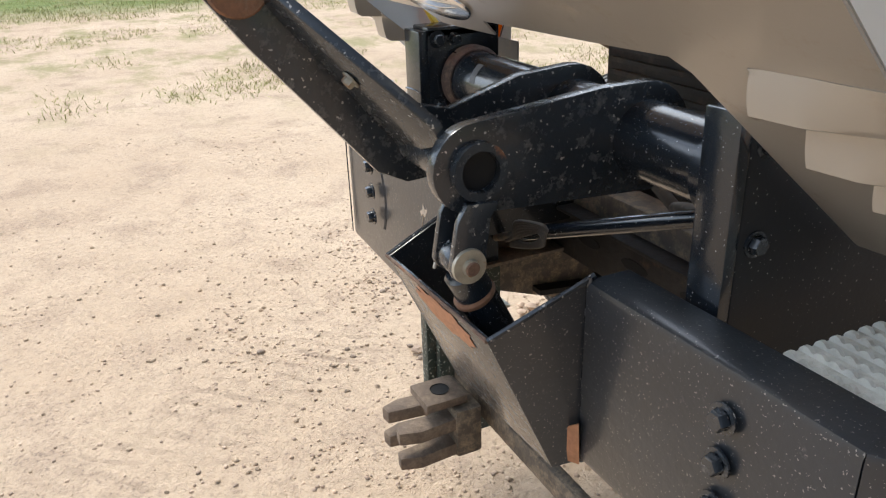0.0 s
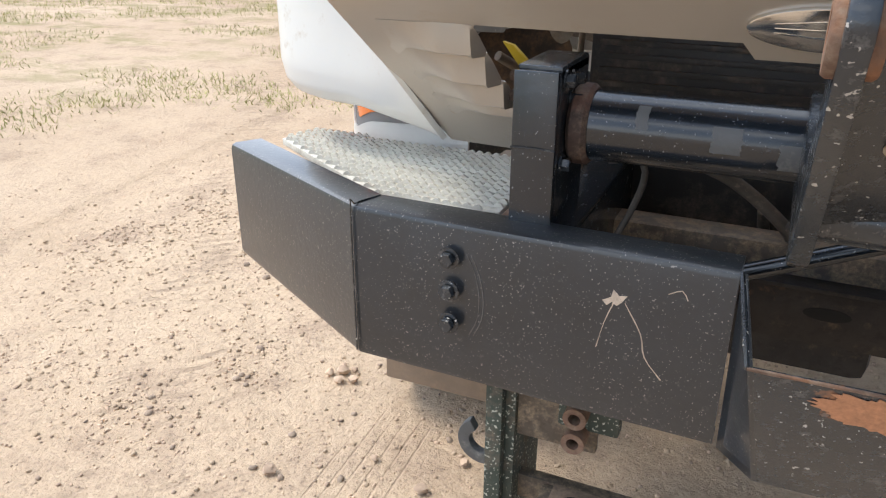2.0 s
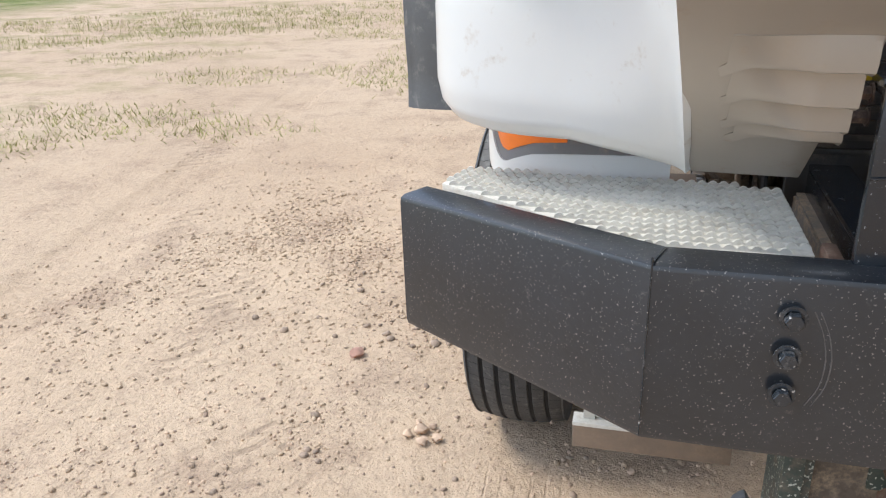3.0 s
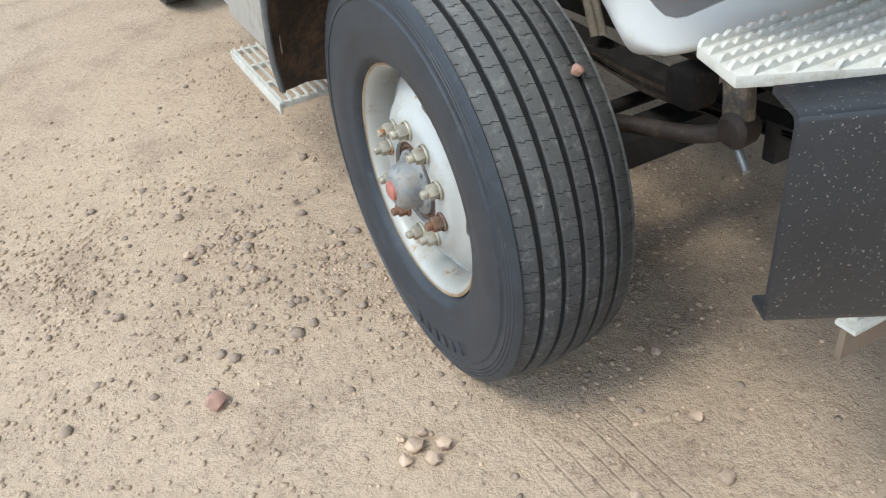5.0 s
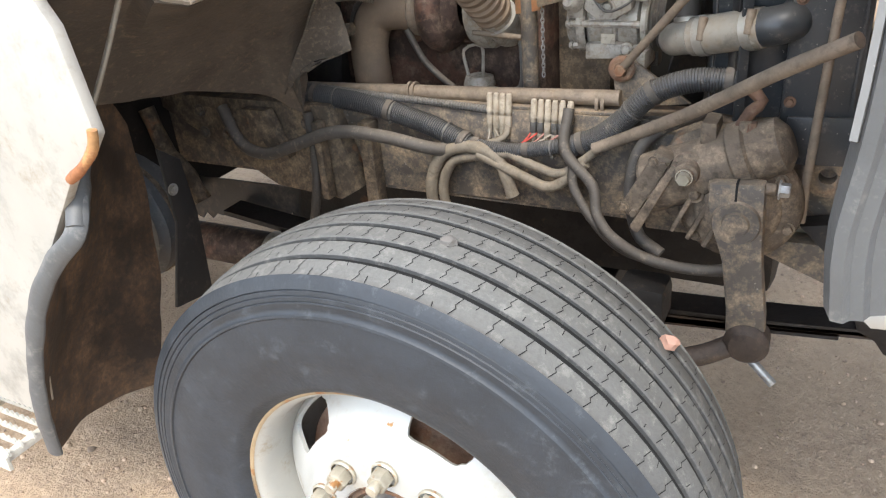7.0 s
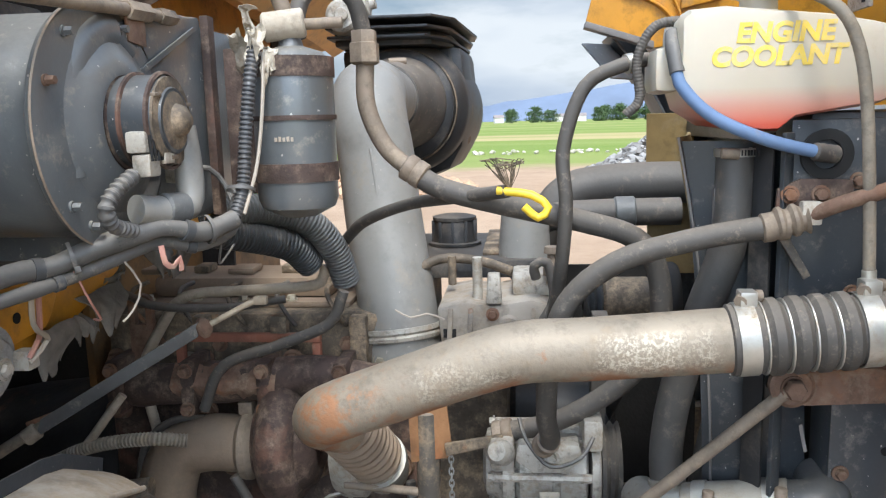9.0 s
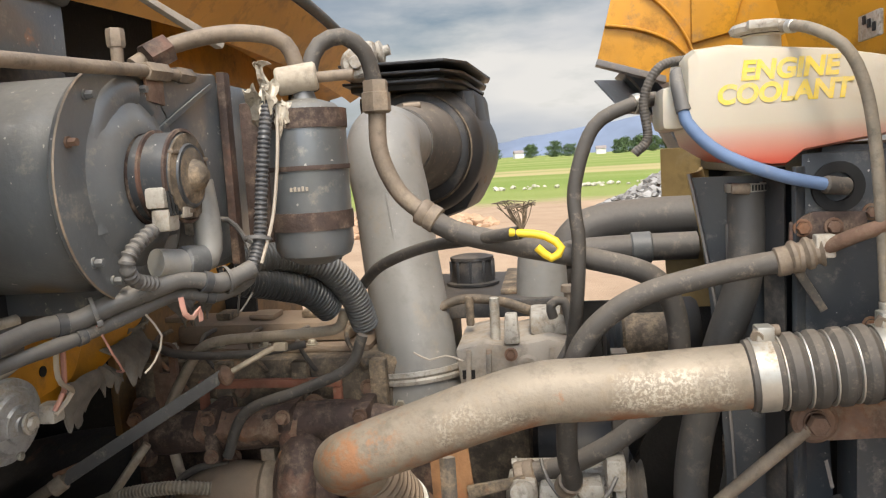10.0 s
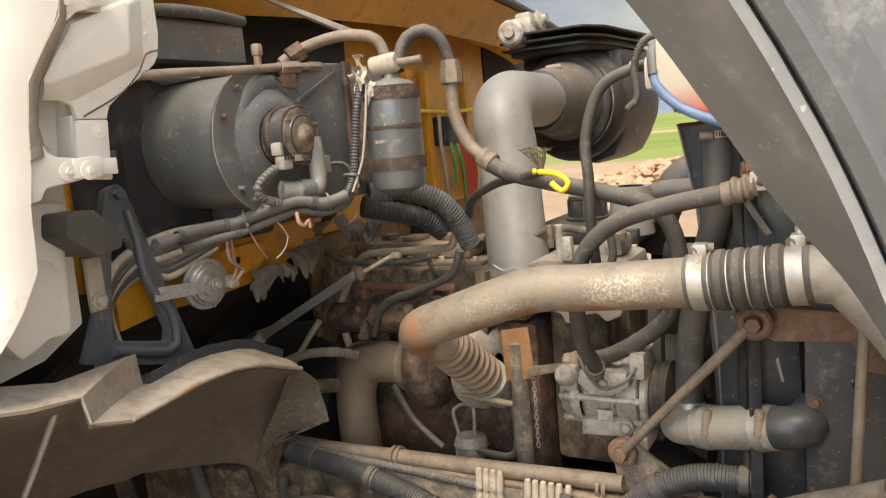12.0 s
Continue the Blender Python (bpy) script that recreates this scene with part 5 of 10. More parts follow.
# ---------------------------------------------------------------- what shows through the hitch opening
def opening():
    t = thing("hitch_beam", "black steel channel running back from the hitch post", "beam", (-0.34, 0.3, 1.0))
    part("top_plate", box((-0.378, 0.092, 1.094), (-0.300, 0.72, 1.106), 0.003), M_GLOSS, t)
    part("side_plate", box((-0.312, 0.105, 0.90), (-0.300, 0.72, 1.0935), 0.003), M_GLOSS, t)
    part("side_plate", box((-0.378, 0.105, 0.90), (-0.366, 0.72, 1.0935), 0.003), M_GLOSS, t)
    t = thing("cooler_panel", "dark dusty panel ahead of the radiator", "panel", (0.05, 0.62, 0.9))
    part("sheet", box((-0.42, 0.62, 0.86), (0.50, 0.635, 1.42), 0.004), M_PLASTIC, t)
    for k in range(9):
        part("fin", box((-0.40, 0.612, 1.13 + 0.03 * k), (0.48, 0.6195, 1.142 + 0.03 * k), 0.001), M_PLASTIC, t)
    t = thing("cross_channel", "rusty brown crossmember with slotted holes behind the hitch", "crossmember", (0.05, 0.45, 0.82))
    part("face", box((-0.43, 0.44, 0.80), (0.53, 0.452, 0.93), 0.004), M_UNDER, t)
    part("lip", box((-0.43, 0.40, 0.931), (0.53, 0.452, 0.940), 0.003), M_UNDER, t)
    for x in (-0.22, -0.05, 0.14, 0.33):
        part("slot", slab([(x + 0.045 * math.cos(a), 0.4395, 0.87 + 0.014 * math.sin(a)) for a in (2 * math.pi * k / 16 for k in range(16))], (0, -0.001, 0), 0), M_GROOVE, t)
    def h_(pts, r, m, label, group="hitch hoses", **kw):
        single("hitch_hose", hose(pts, r, 12, **kw), m, label, "hose", group)
    h_([(-0.30, 0.40, 1.15), (-0.271, 0.359, 1.174), (-0.235, 0.345, 1.16), (-0.229, 0.334, 1.128), (-0.245, 0.30, 1.07), (-0.266, 0.267, 1.021), (-0.29, 0.25, 0.97)], 0.0065, M_RUBBER, "thin dusty grey hose bowed inside the hitch opening")
    h_([(-0.30, 0.33, 1.17), (-0.198, 0.35, 1.182), (-0.083, 0.411, 1.135), (0.033, 0.46, 1.034), (0.055, 0.50, 0.97), (0.037, 0.56, 0.93), (0.0, 0.57, 0.97), (-0.01, 0.55, 1.03)], 0.013, M_RUBBER, "dusty black hose drooping across the hitch opening")
    h_([(0.038, 0.455, 1.035), (0.10, 0.44, 1.055), (0.20, 0.43, 1.06), (0.34, 0.40, 1.09)], 0.012, M_RUBBER, "dusty black branch hose in the hitch opening")
    h_([(0.40, 0.34, 1.20), (0.33, 0.33, 1.175), (0.30, 0.32, 1.15), (0.33, 0.30, 1.11), (0.42, 0.30, 1.09)], 0.012, M_RUBBER, "dusty black hose looped beside the post")
    t = thing("plow_ram", "thin black hydraulic ram lying across the hitch opening", "ram", (0.0, 0.25, 1.0))
    part("barrel", rod((-0.20, 0.25, 0.935), (0.28, 0.30, 1.125), 0.016, 18), M_GLOSS, t)
    part("rod", rod((-0.36, 0.254, 0.866), (-0.20, 0.25, 0.935), 0.010, 12), M_FRAME, t)
    for k in range(6):
        z0 = 0.948 + 0.004 * k
        h_([(-0.22 + 0.01 * k, 0.215, z0 - 0.03), (-0.14, 0.205 - 0.003 * k, z0 + 0.012 + 0.003 * k), (-0.075 + 0.004 * k, 0.205, z0 + 0.045), (-0.06, 0.21, z0 + 0.022), (-0.11, 0.208, z0 - 0.003 - 0.003 * k), (-0.20, 0.215, z0 - 0.035)], 0.0042, M_RUBBER, "thin control cable coiled up on the ram", "coiled control cable")
    single("valve_block", box((0.30, 0.27, 1.075), (0.40, 0.32, 1.105), 0.012), M_ALU, "dusty tan valve block behind the post", "valve")
    t = thing("latch_tab", "yellow plastic latch tab behind the grille opening", "latch", (-0.56, 0.25, 1.4))
    part("tab", slab([(-0.455, 0.135, 1.405), (-0.435, 0.135, 1.400), (-0.405, 0.15, 1.365), (-0.430, 0.15, 1.365)], (0, 0.012, 0), 0.002), M_YELLOW, t)


opening()

# ---------------------------------------------------------------- tilted hood
HC = 0.04


def silver_y(x, z):
    return 0.268 - 1.22 * (z - 1.23) - 0.035 * (1 - (abs(x - HC) / 0.72) ** 2)


def hood():
    t = thing("hood", "white truck hood tilted forward, champagne grille surround and orange inside", "hood", (HC, 0.35, 1.15))
    # grille surround: a bar with the badge across the top of the opening, cheeks at both sides
    def half(z):
        return 0.685 + 0.167 * (z - 1.23)

    def surf(u, v):
        a = abs(u - 0.5) * 1.46
        base = 1.428 if a < 0.10 else 1.452
        lo = base if a < 0.50 else base - (base - 1.168) * min(1, (a - 0.50) / 0.03)
        hi = 1.545
        lo = min(lo, hi - 0.01)
        z = lo + (hi - lo) * v
        x = HC + (u - 0.5) * 2 * half(z)
        return Vector((x, silver_y(x, z), z))

    part("grille_surround", sheet(surf, 96, 14, 0.003), M_SILVER, t, "champagne-painted grille surround")
    part("bar_underside", profile_sweep([(-0.455, silver_y(-0.455, 1.42) + 0.004), (-0.2, silver_y(-0.2, 1.42) + 0.004), (HC, silver_y(HC, 1.42) + 0.004), (0.28, silver_y(0.28, 1.42) + 0.004), (0.535, silver_y(0.535, 1.42) + 0.004)], [(0.0, 1.451), (0.10, 1.445), (0.10, 1.467), (0.0, 1.467)]), M_PLASTIC, t)
    for s in (-1, 1):
        for k, (zt, zb, x0, x1) in enumerate(((1.450, 1.406, 0.486, 0.655), (1.402, 1.350, 0.484, 0.645), (1.346, 1.302, 0.476, 0.635), (1.298, 1.273, 0.470, 0.620))):
            if s > 0:
                zt, zb = zt + 0.004, zb + 0.004
            def louvre(u, v, zt=zt, zb=zb, x0=x0, x1=x1, s=s, k=k):
                x = HC + s * (x0 + ((0.100, 0.125, 0.165, 0.19)[k] if s > 0 else 0) + (x1 - x0) * max(0, u - 0.02) / 0.98)
                amp = 0.0 if u < 0.01 else min(1.0, max(0.0, (1 - u) / 0.62)) ** 1.3
                f = min(1.0, v / 0.86)
                z = zt - (zt - zb) * f
                out = amp * (0.85 * (zt - z) + 0.010 * math.sin(f * math.pi / 2))
                if v > 0.99:
                    z, out = zb + 0.004, 0.0
                elif v > 0.88:
                    z, out = zb - 0.002, out * 0.9
                return Vector((x, silver_y(x, z) - out - 0.002, z))
            part("louvre", sheet(louvre, 22, 14, 0.003), M_SILVER, t)
    def oval(a, b_, lift, n=40):
        return [(HC + 0.005 + a * math.cos(q), silver_y(HC, 1.477 + b_ * math.sin(q)) - lift, 1.477 + b_ * math.sin(q)) for q in (2 * math.pi * k / n for k in range(n))]
    em = part("badge", slab(oval(0.108, 0.030, 0.0005), (0, -0.006, -0.005), 0.003), M_CHROME, t, "plain chrome oval badge")
    part("badge_centre", slab(oval(0.094, 0.0215, 0.0080), (0, -0.002, -0.0016), 0.0005), M_BEZEL, em, "dark oval centre of the badge")
    for dz in (-0.010, 0.0, 0.010):
        part("badge_bar", hose([(HC + 0.005 + sx * 0.075, silver_y(HC, 1.475 + dz * (1.2 - 0.6 * abs(sx))) - 0.0105, 1.475 + dz * (1.2 - 0.6 * abs(sx))) for sx in (-1, 0, 1)], 0.0022, 6), M_CHROME, em)
    for s in (-1, 1):
        plan = [(0.695, 0.268), (0.78, 0.268), (0.90, 0.285), (1.02, 0.315), (1.11, 0.365), (1.165, 0.45), (1.185, 0.56), (1.185, 0.72)]
        rows = [(1.200, 0.07), (1.202, 0.045), (1.212, 0.024), (1.236, 0.008), (1.28, 0.0), (1.36, 0.0), (1.44, 0.0), (1.52, 0.004), (1.60, 0.02), (1.68, 0.05), (1.76, 0.10)]

        def bulge(u, v, s=s):
            f = v * (len(rows) - 1)
            j = min(int(f), len(rows) - 2)
            z = rows[j][0] + (rows[j + 1][0] - rows[j][0]) * (f - j)
            ins = rows[j][1] + (rows[j + 1][1] - rows[j][1]) * (f - j)
            g = spl[min(len(spl) - 1, int(round(u * (len(spl) - 1))))]
            c = Vector((0.75, 0.75, 0))
            dirv = (c - g).normalized()
            p = g + dirv * ins
            w = max(0, 1 - u / 0.24) ** 1.6
            p.x += (half(z) - p.x) * w
            p.y += (silver_y(HC + half(z), z) + 0.003 - p.y) * w
            zz = z + (0.046 * min(1, u / 0.25) - 0.030 + 0.06 * max(0, (u - 0.40) / 0.60) ** 1.5) * max(0, 1 - (z - 1.2) / 0.2)
            return Vector((HC + s * p.x - (0.0 if s > 0 else 0.0), p.y, zz))

        spl = spline([(x, y, 0) for x, y in plan], 0.02)
        part("fender", sheet(bulge, len(spl) - 1, 40, 0.012), M_WHITE, t, "glossy white fender corner")
        # cup below the fender corner: white lip, grey bezel, amber lens
        cup = spline([(x, y, 0) for x, y in ((0.70, 0.487), (0.82, 0.494), (0.94, 0.520), (1.02, 0.556), (1.075, 0.605), (1.105, 0.66), (1.115, 0.72))], 0.02)
        turn = [Vector((0.55, 1.0, 0)) - p for p in cup]

        def ring(u, inset):
            f = u * (len(cup) - 1)
            i = min(int(f), len(cup) - 2)
            return cup[i].lerp(cup[i + 1], f - i) + turn[i].lerp(turn[i + 1], f - i).normalized() * inset

        def ztop(y):
            return np.interp(y, [0.48, 0.54, 0.585, 0.605, 0.635, 0.665, 0.70], [1.148, 1.125, 1.094, 1.100, 1.145, 1.21, 1.29])

        def zlow(y):
            return np.interp(y, [0.48, 0.55, 0.60, 0.655, 0.72], [1.062, 1.035, 1.020, 1.014, 1.082])

        def lip(u, v, s=s):
            p = ring(u, 0.06 * max(0, 1 - v / 0.4) ** 2 + 0.004 * v)
            y0 = ring(u, 0).y
            return Vector((HC + s * p.x, p.y, zlow(y0) + (ztop(y0) - zlow(y0)) * v))

        def bezel(u, v, s=s):
            y0 = ring(u, 0).y
            p = ring(u, 0.006 + 0.010 * v)
            return Vector((HC + s * p.x, p.y, ztop(y0) - 0.006 + 0.032 * v))

        def lens(u, v, s=s):
            u = 0.43 + 0.57 * u
            y0 = ring(u, 0).y
            p = ring(u, 0.012 - 0.005 * math.sin(v * math.pi))
            return Vector((HC + s * p.x, p.y, ztop(y0) + 0.024 + (1.31 - ztop(y0)) * v))

        def wedge(u, v, s=s):
            u = 0.42 * u
            y0 = ring(u, 0).y
            p = ring(u, 0.018)
            return Vector((HC + s * p.x, p.y, ztop(y0) + 0.02 + 0.11 * v))

        part("lower_lip", sheet(lip, 40, 14, 0.006), M_WHITE, t, "white lip round the turn lamp")
        part("lamp_bezel", sheet(bezel, 40, 4, 0.004), M_BEZEL, t, "grey lamp bezel")
        part("turn_lamp", sheet(lens, 30, 10, 0.006), M_AMBER, t, "orange turn signal lens")
        part("headlamp_trim", sheet(wedge, 16, 4, 0.004), M_BEZEL, t)
        # rubber flare round the wheel arch
        archline = [(0.744, 1.178), (0.748, 1.21), (0.751, 1.26), (0.742, 1.36), (0.740, 1.50), (0.752, 1.60), (0.785, 1.70), (0.835, 1.80), (0.90, 1.90), (0.98, 2.0)]
        al = spline([(y, z, 0) for y, z in archline], 0.02)
        sect = [(1.14, 0.020), (1.22, 0.004), (1.290, 0.0), (1.314, 0.010), (1.318, 0.026), (1.312, 0.034), (1.312, 0.050), (1.303, 0.058), (1.300, 0.076), (1.285, 0.086), (1.275, 0.104), (1.240, 0.120), (1.180, 0.135)]

        def flare(u, v, s=s):
            i = min(len(al) - 1, int(round(u * (len(al) - 1))))
            a = al[max(0, i - 1)]
            c = al[min(len(al) - 1, i + 1)]
            d = (c - a).normalized()
            n = Vector((-d.y, d.x, 0))
            x, o = sect[min(len(sect) - 1, int(round(v * (len(sect) - 1))))]
            o *= 0.62
            return Vector((HC + s * x, al[i].x + n.x * o, al[i].y + n.y * o))

        part("fender_flare", sheet(flare, len(al) - 1, len(sect) - 1, 0.008), M_FLARE, t, "dusty grey ribbed rubber fender flare")
        inn = spline([(1.05, 1.06, 1.98), (0.95, 0.96, 1.84), (0.79, 0.858, 1.64), (0.67, 0.79, 1.52), (0.625, 0.735, 1.41), (0.66, 0.70, 1.34)][::-1], 0.03)

        def liner(u, v, s=s):
            a = inn[int(round(u * (len(inn) - 1)))]
            i = min(range(len(al)), key=lambda n: abs(al[n].y - a.z))
            b_ = Vector((1.27, al[i].x - 0.003, al[i].y))
            q = a.lerp(b_, v)
            q.y -= 0.05 * math.sin(v * math.pi)
            return Vector((s * q.x + (0.0 if s < 0 else 0.08), q.y, q.z))

        if s > 0:
            inn = [p for p in inn if p.z > 1.86]
        part("fender_liner", sheet(liner, len(inn) - 1, 10, 0.006), M_LINER, t, "dusty grey inner fender liner")
        # side of the fender between bulge and flare
        def side(u, v, s=s):
            z = 1.22 + 1.1 * v
            edge = np.interp(z, [p.y for p in al], [p.x for p in al]) - 0.10
            y = 0.70 + (edge - 0.70) * u
            return Vector((HC + s * (1.183 - 0.05 * max(0, z - 1.9)), y, z))
        part("fender_side", sheet(side, 8, 30, 0.008), M_WHITE, t)
    # inner skin, painted orange, and upright nose beyond the radiator
    def inner(u, v):
        x = HC + (u - 0.5) * 2.26
        a = abs(x - HC) / 1.13
        z = 1.55 + 1.15 * v
        y = 0.02 + 0.42 * a ** 2.5 + 0.30 * v + 0.10 * math.sin(u * 21) * 0.15
        return Vector((x, y, z))

    part("inner_skin", sheet(inner, 60, 20, 0.012), M_ORANGE, t, "dusty orange-yellow inside of the hood")

    def skin(u, v):
        x = HC + (u - 0.5) * 2.30
        a = abs(x - HC) / 1.15
        z = 1.58 + 1.15 * v
        return Vector((x, -0.03 + 0.42 * a ** 2.5 + 0.30 * v - 0.02, z))

    part("outer_skin", sheet(skin, 60, 12, 0.006), M_WHITE, t, "white outer skin")
    # rear part of the hood, standing up over the far fender
    for s in (1,):
        pts = [(1.05, 0.86, 1.95), (1.05, 1.06, 2.02), (1.05, 1.00, 2.25), (1.05, 0.80, 2.75), (1.05, 0.35, 2.75), (1.05, 0.40, 2.0)]
        part("side_flange", slab(pts, (0.012, 0, 0), 0.003), M_ORANGE, t, "orange inner side wall of the hood")
        part("fold", hose([(1.046, 1.03, 2.135), (1.046, 0.93, 2.115), (1.046, 0.84, 2.075), (1.046, 0.785, 2.02)], 0.012, 10, flat=0.5), M_ORANGE, t, "pressed crease in the orange panel")
        part("fold", hose([(1.046, 0.95, 2.25), (1.046, 0.86, 2.18), (1.046, 0.80, 2.10), (1.046, 0.765, 2.02)], 0.010, 10, flat=0.5), M_ORANGE, t)
        part("raised_panel", slab([(1.0495, 0.775, 2.06), (1.0495, 0.655, 2.085), (1.0495, 0.560, 2.40), (1.0495, 0.640, 2.70), (1.0495, 0.775, 2.70)], (-0.014, 0, 0), 0.008), M_ORANGE, t, "raised orange stiffening panel")
        lt = part("latch_plate", box((0.649, 0.388, 1.998), (0.779, 0.400, 2.063), 0.004), M_CAST, t, "worn steel hood latch")
        for q in range(3):
            part("latch_slot", box((0.664 + 0.030 * q, 0.401, 2.012 + 0.012 * q), (0.682 + 0.030 * q, 0.404, 2.034 + 0.012 * q), 0.002), M_GROOVE, lt)
        part("edge_strip", slab([(1.045, 0.86, 1.945), (1.045, 1.065, 2.012), (1.045, 1.06, 2.03), (1.045, 0.86, 1.965)], (-0.06, 0, 0), 0.002), M_BEZEL, t)


hood()


# ---------------------------------------------------------------- chassis
def chassis():
    t = thing("chassis", "dusty black steel truck frame rails with crossmembers and brackets", "frame", (0.05, 2.5, 0.80))
    for s, x in ((1, -0.395), (-1, 0.495)):
        r = part("rail", box((x - 0.004, 0.18, 0.815), (x + 0.004, 7.5, 1.035), 0.002), M_FRAME, t)
        part("flange", box((min(x, x + s * 0.075), 0.18, 1.0355), (max(x, x + s * 0.075), 7.5, 1.043), 0.002), M_FRAME, r)
        part("flange", box((min(x, x + s * 0.075), 0.18, 0.806), (max(x, x + s * 0.075), 7.5, 0.8145), 0.002), M_FRAME, r)
    for y in (0.45, 2.5, 4.2, 6.0):
        part("crossmember", box((-0.44, y, 0.83), (0.54, y + 0.08, 1.0), 0.006), M_FRAME, t)
    b = slab([(-0.452, 2.42, 0.99), (-0.452, 2.06, 0.80), (-0.452, 1.86, 0.785), (-0.452, 1.80, 0.82), (-0.452, 1.86, 1.03), (-0.452, 2.42, 1.03)], (0.052, 0, 0), 0.003)
    part("mount_bracket", b, M_GRIME, t, "brown dust-caked engine mount bracket")
    for y, z in ((2.28, 0.99), (2.20, 0.93), (2.05, 0.90), (1.93, 0.98), (1.93, 0.92), (1.93, 0.86), (2.28, 0.93)):
        part("bolt", hexbolt((-0.452, y, z), (-1, 0, 0), 0.011, 0.012, 1.5), M_FRAME, t)
    part("mount_rib", slab([(-0.464, 2.10, 1.02), (-0.464, 2.02, 1.02), (-0.464, 1.97, 0.90), (-0.464, 2.01, 0.88)], (-0.03, 0, 0), 0.004), M_GRIME, t)
    part("mount_rib", box((-0.495, 1.865, 0.80), (-0.4645, 1.885, 1.0), 0.004), M_GRIME, t)
    part("hanger", box((-0.440, 1.755, 0.74), (-0.400, 1.79, 0.99), 0.004), M_GRIME, t)
    # front rail horn and spring hanger
    b = slab([(-0.449, 0.95, 0.83), (-0.449, 0.20, 0.83), (-0.449, 0.22, 0.72), (-0.449, 0.50, 0.62), (-0.449, 0.72, 0.74)], (0.049, 0, 0), 0.004)
    part("horn_plate", b, M_FRAME, t)
    for y, z in ((0.74, 0.98), (0.70, 0.90), (0.62, 0.92), (0.55, 0.80), (0.80, 0.86), (0.50, 0.95)):
        part("bolt", hexbolt((-0.449 if z < 0.84 else -0.400, y, z), (-1, 0, 0), 0.014, 0.014, 1.6), M_FRAME, t)
    part("bushing", lathe([(0.016, 0), (0.042, 0), (0.044, 0.03), (0.03, 0.034), (0.016, 0.034)], (-0.400, 0.765, 0.965), (-1, 0, 0), 24, closed=True), M_FRAME, t)


chassis()


M_LINK = mat("grimy_brown_steel", (0.050, 0.036, 0.028), 0.65, 0.1, 0.4, 12, dust=0.38, dcol=(0.15, 0.11, 0.08), dscale=18, rust=0.18, rcol=(0.11, 0.055, 0.03), bump=0.4, grime=0.4)


def suspension():
    t = thing("front_axle", "rusty front axle beam with leaf spring and steering links", "axle", (0.05, 1.32, 0.40))
    b = box((-0.86, 1.25, 0.38), (0.96, 1.38, 0.47), 0.012)
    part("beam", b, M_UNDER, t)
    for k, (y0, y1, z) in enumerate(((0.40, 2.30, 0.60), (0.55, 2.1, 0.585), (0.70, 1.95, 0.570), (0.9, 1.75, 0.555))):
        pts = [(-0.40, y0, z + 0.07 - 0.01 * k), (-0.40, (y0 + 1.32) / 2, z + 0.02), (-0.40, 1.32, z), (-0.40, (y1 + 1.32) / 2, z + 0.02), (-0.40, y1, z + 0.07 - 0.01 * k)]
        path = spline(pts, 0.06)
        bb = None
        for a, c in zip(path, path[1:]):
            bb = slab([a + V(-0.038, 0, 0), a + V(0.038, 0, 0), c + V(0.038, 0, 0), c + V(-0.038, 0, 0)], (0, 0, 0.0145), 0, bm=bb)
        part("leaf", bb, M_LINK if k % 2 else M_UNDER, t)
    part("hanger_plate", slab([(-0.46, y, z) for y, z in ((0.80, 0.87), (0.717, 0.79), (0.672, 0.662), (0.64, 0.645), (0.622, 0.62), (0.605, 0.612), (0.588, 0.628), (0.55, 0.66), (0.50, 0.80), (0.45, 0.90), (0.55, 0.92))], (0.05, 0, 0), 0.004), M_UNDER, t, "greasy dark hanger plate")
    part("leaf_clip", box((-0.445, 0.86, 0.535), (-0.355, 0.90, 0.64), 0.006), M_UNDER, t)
    part("drag_link", hose([(-0.565, 0.857, 0.67), (-0.62, 0.95, 0.64), (-0.70, 1.12, 0.63), (-0.80, 1.28, 0.62)], 0.021, 14), M_LINK, t, "brown rusty steering link")
    part("tie_rod", rod((-0.78, 1.50, 0.44), (0.9, 1.50, 0.44), 0.022, 14), M_UNDER, t)
    part("ball_joint", lathe([(0, -0.035), (0.030, -0.035), (0.040, -0.02), (0.042, 0.02), (0.030, 0.034), (0.018, 0.036), (0, 0.036)], (-0.575, 0.857, 0.675), (-1, 0, 0), 24), M_LINK, t, "greasy ball joint")
    part("grease_nipple", rod((-0.585, 0.85, 0.64), (-0.60, 0.80, 0.60), 0.009, 10), M_ZINC, t)
    part("knuckle", box((-0.92, 1.24, 0.38), (-0.80, 1.40, 0.66), 0.02), M_UNDER, t)
    part("bump_block", box((-0.56, 1.02, 0.64), (-0.47, 1.12, 0.735), 0.02), M_UNDER, t, "greasy dark bump block")


suspension()


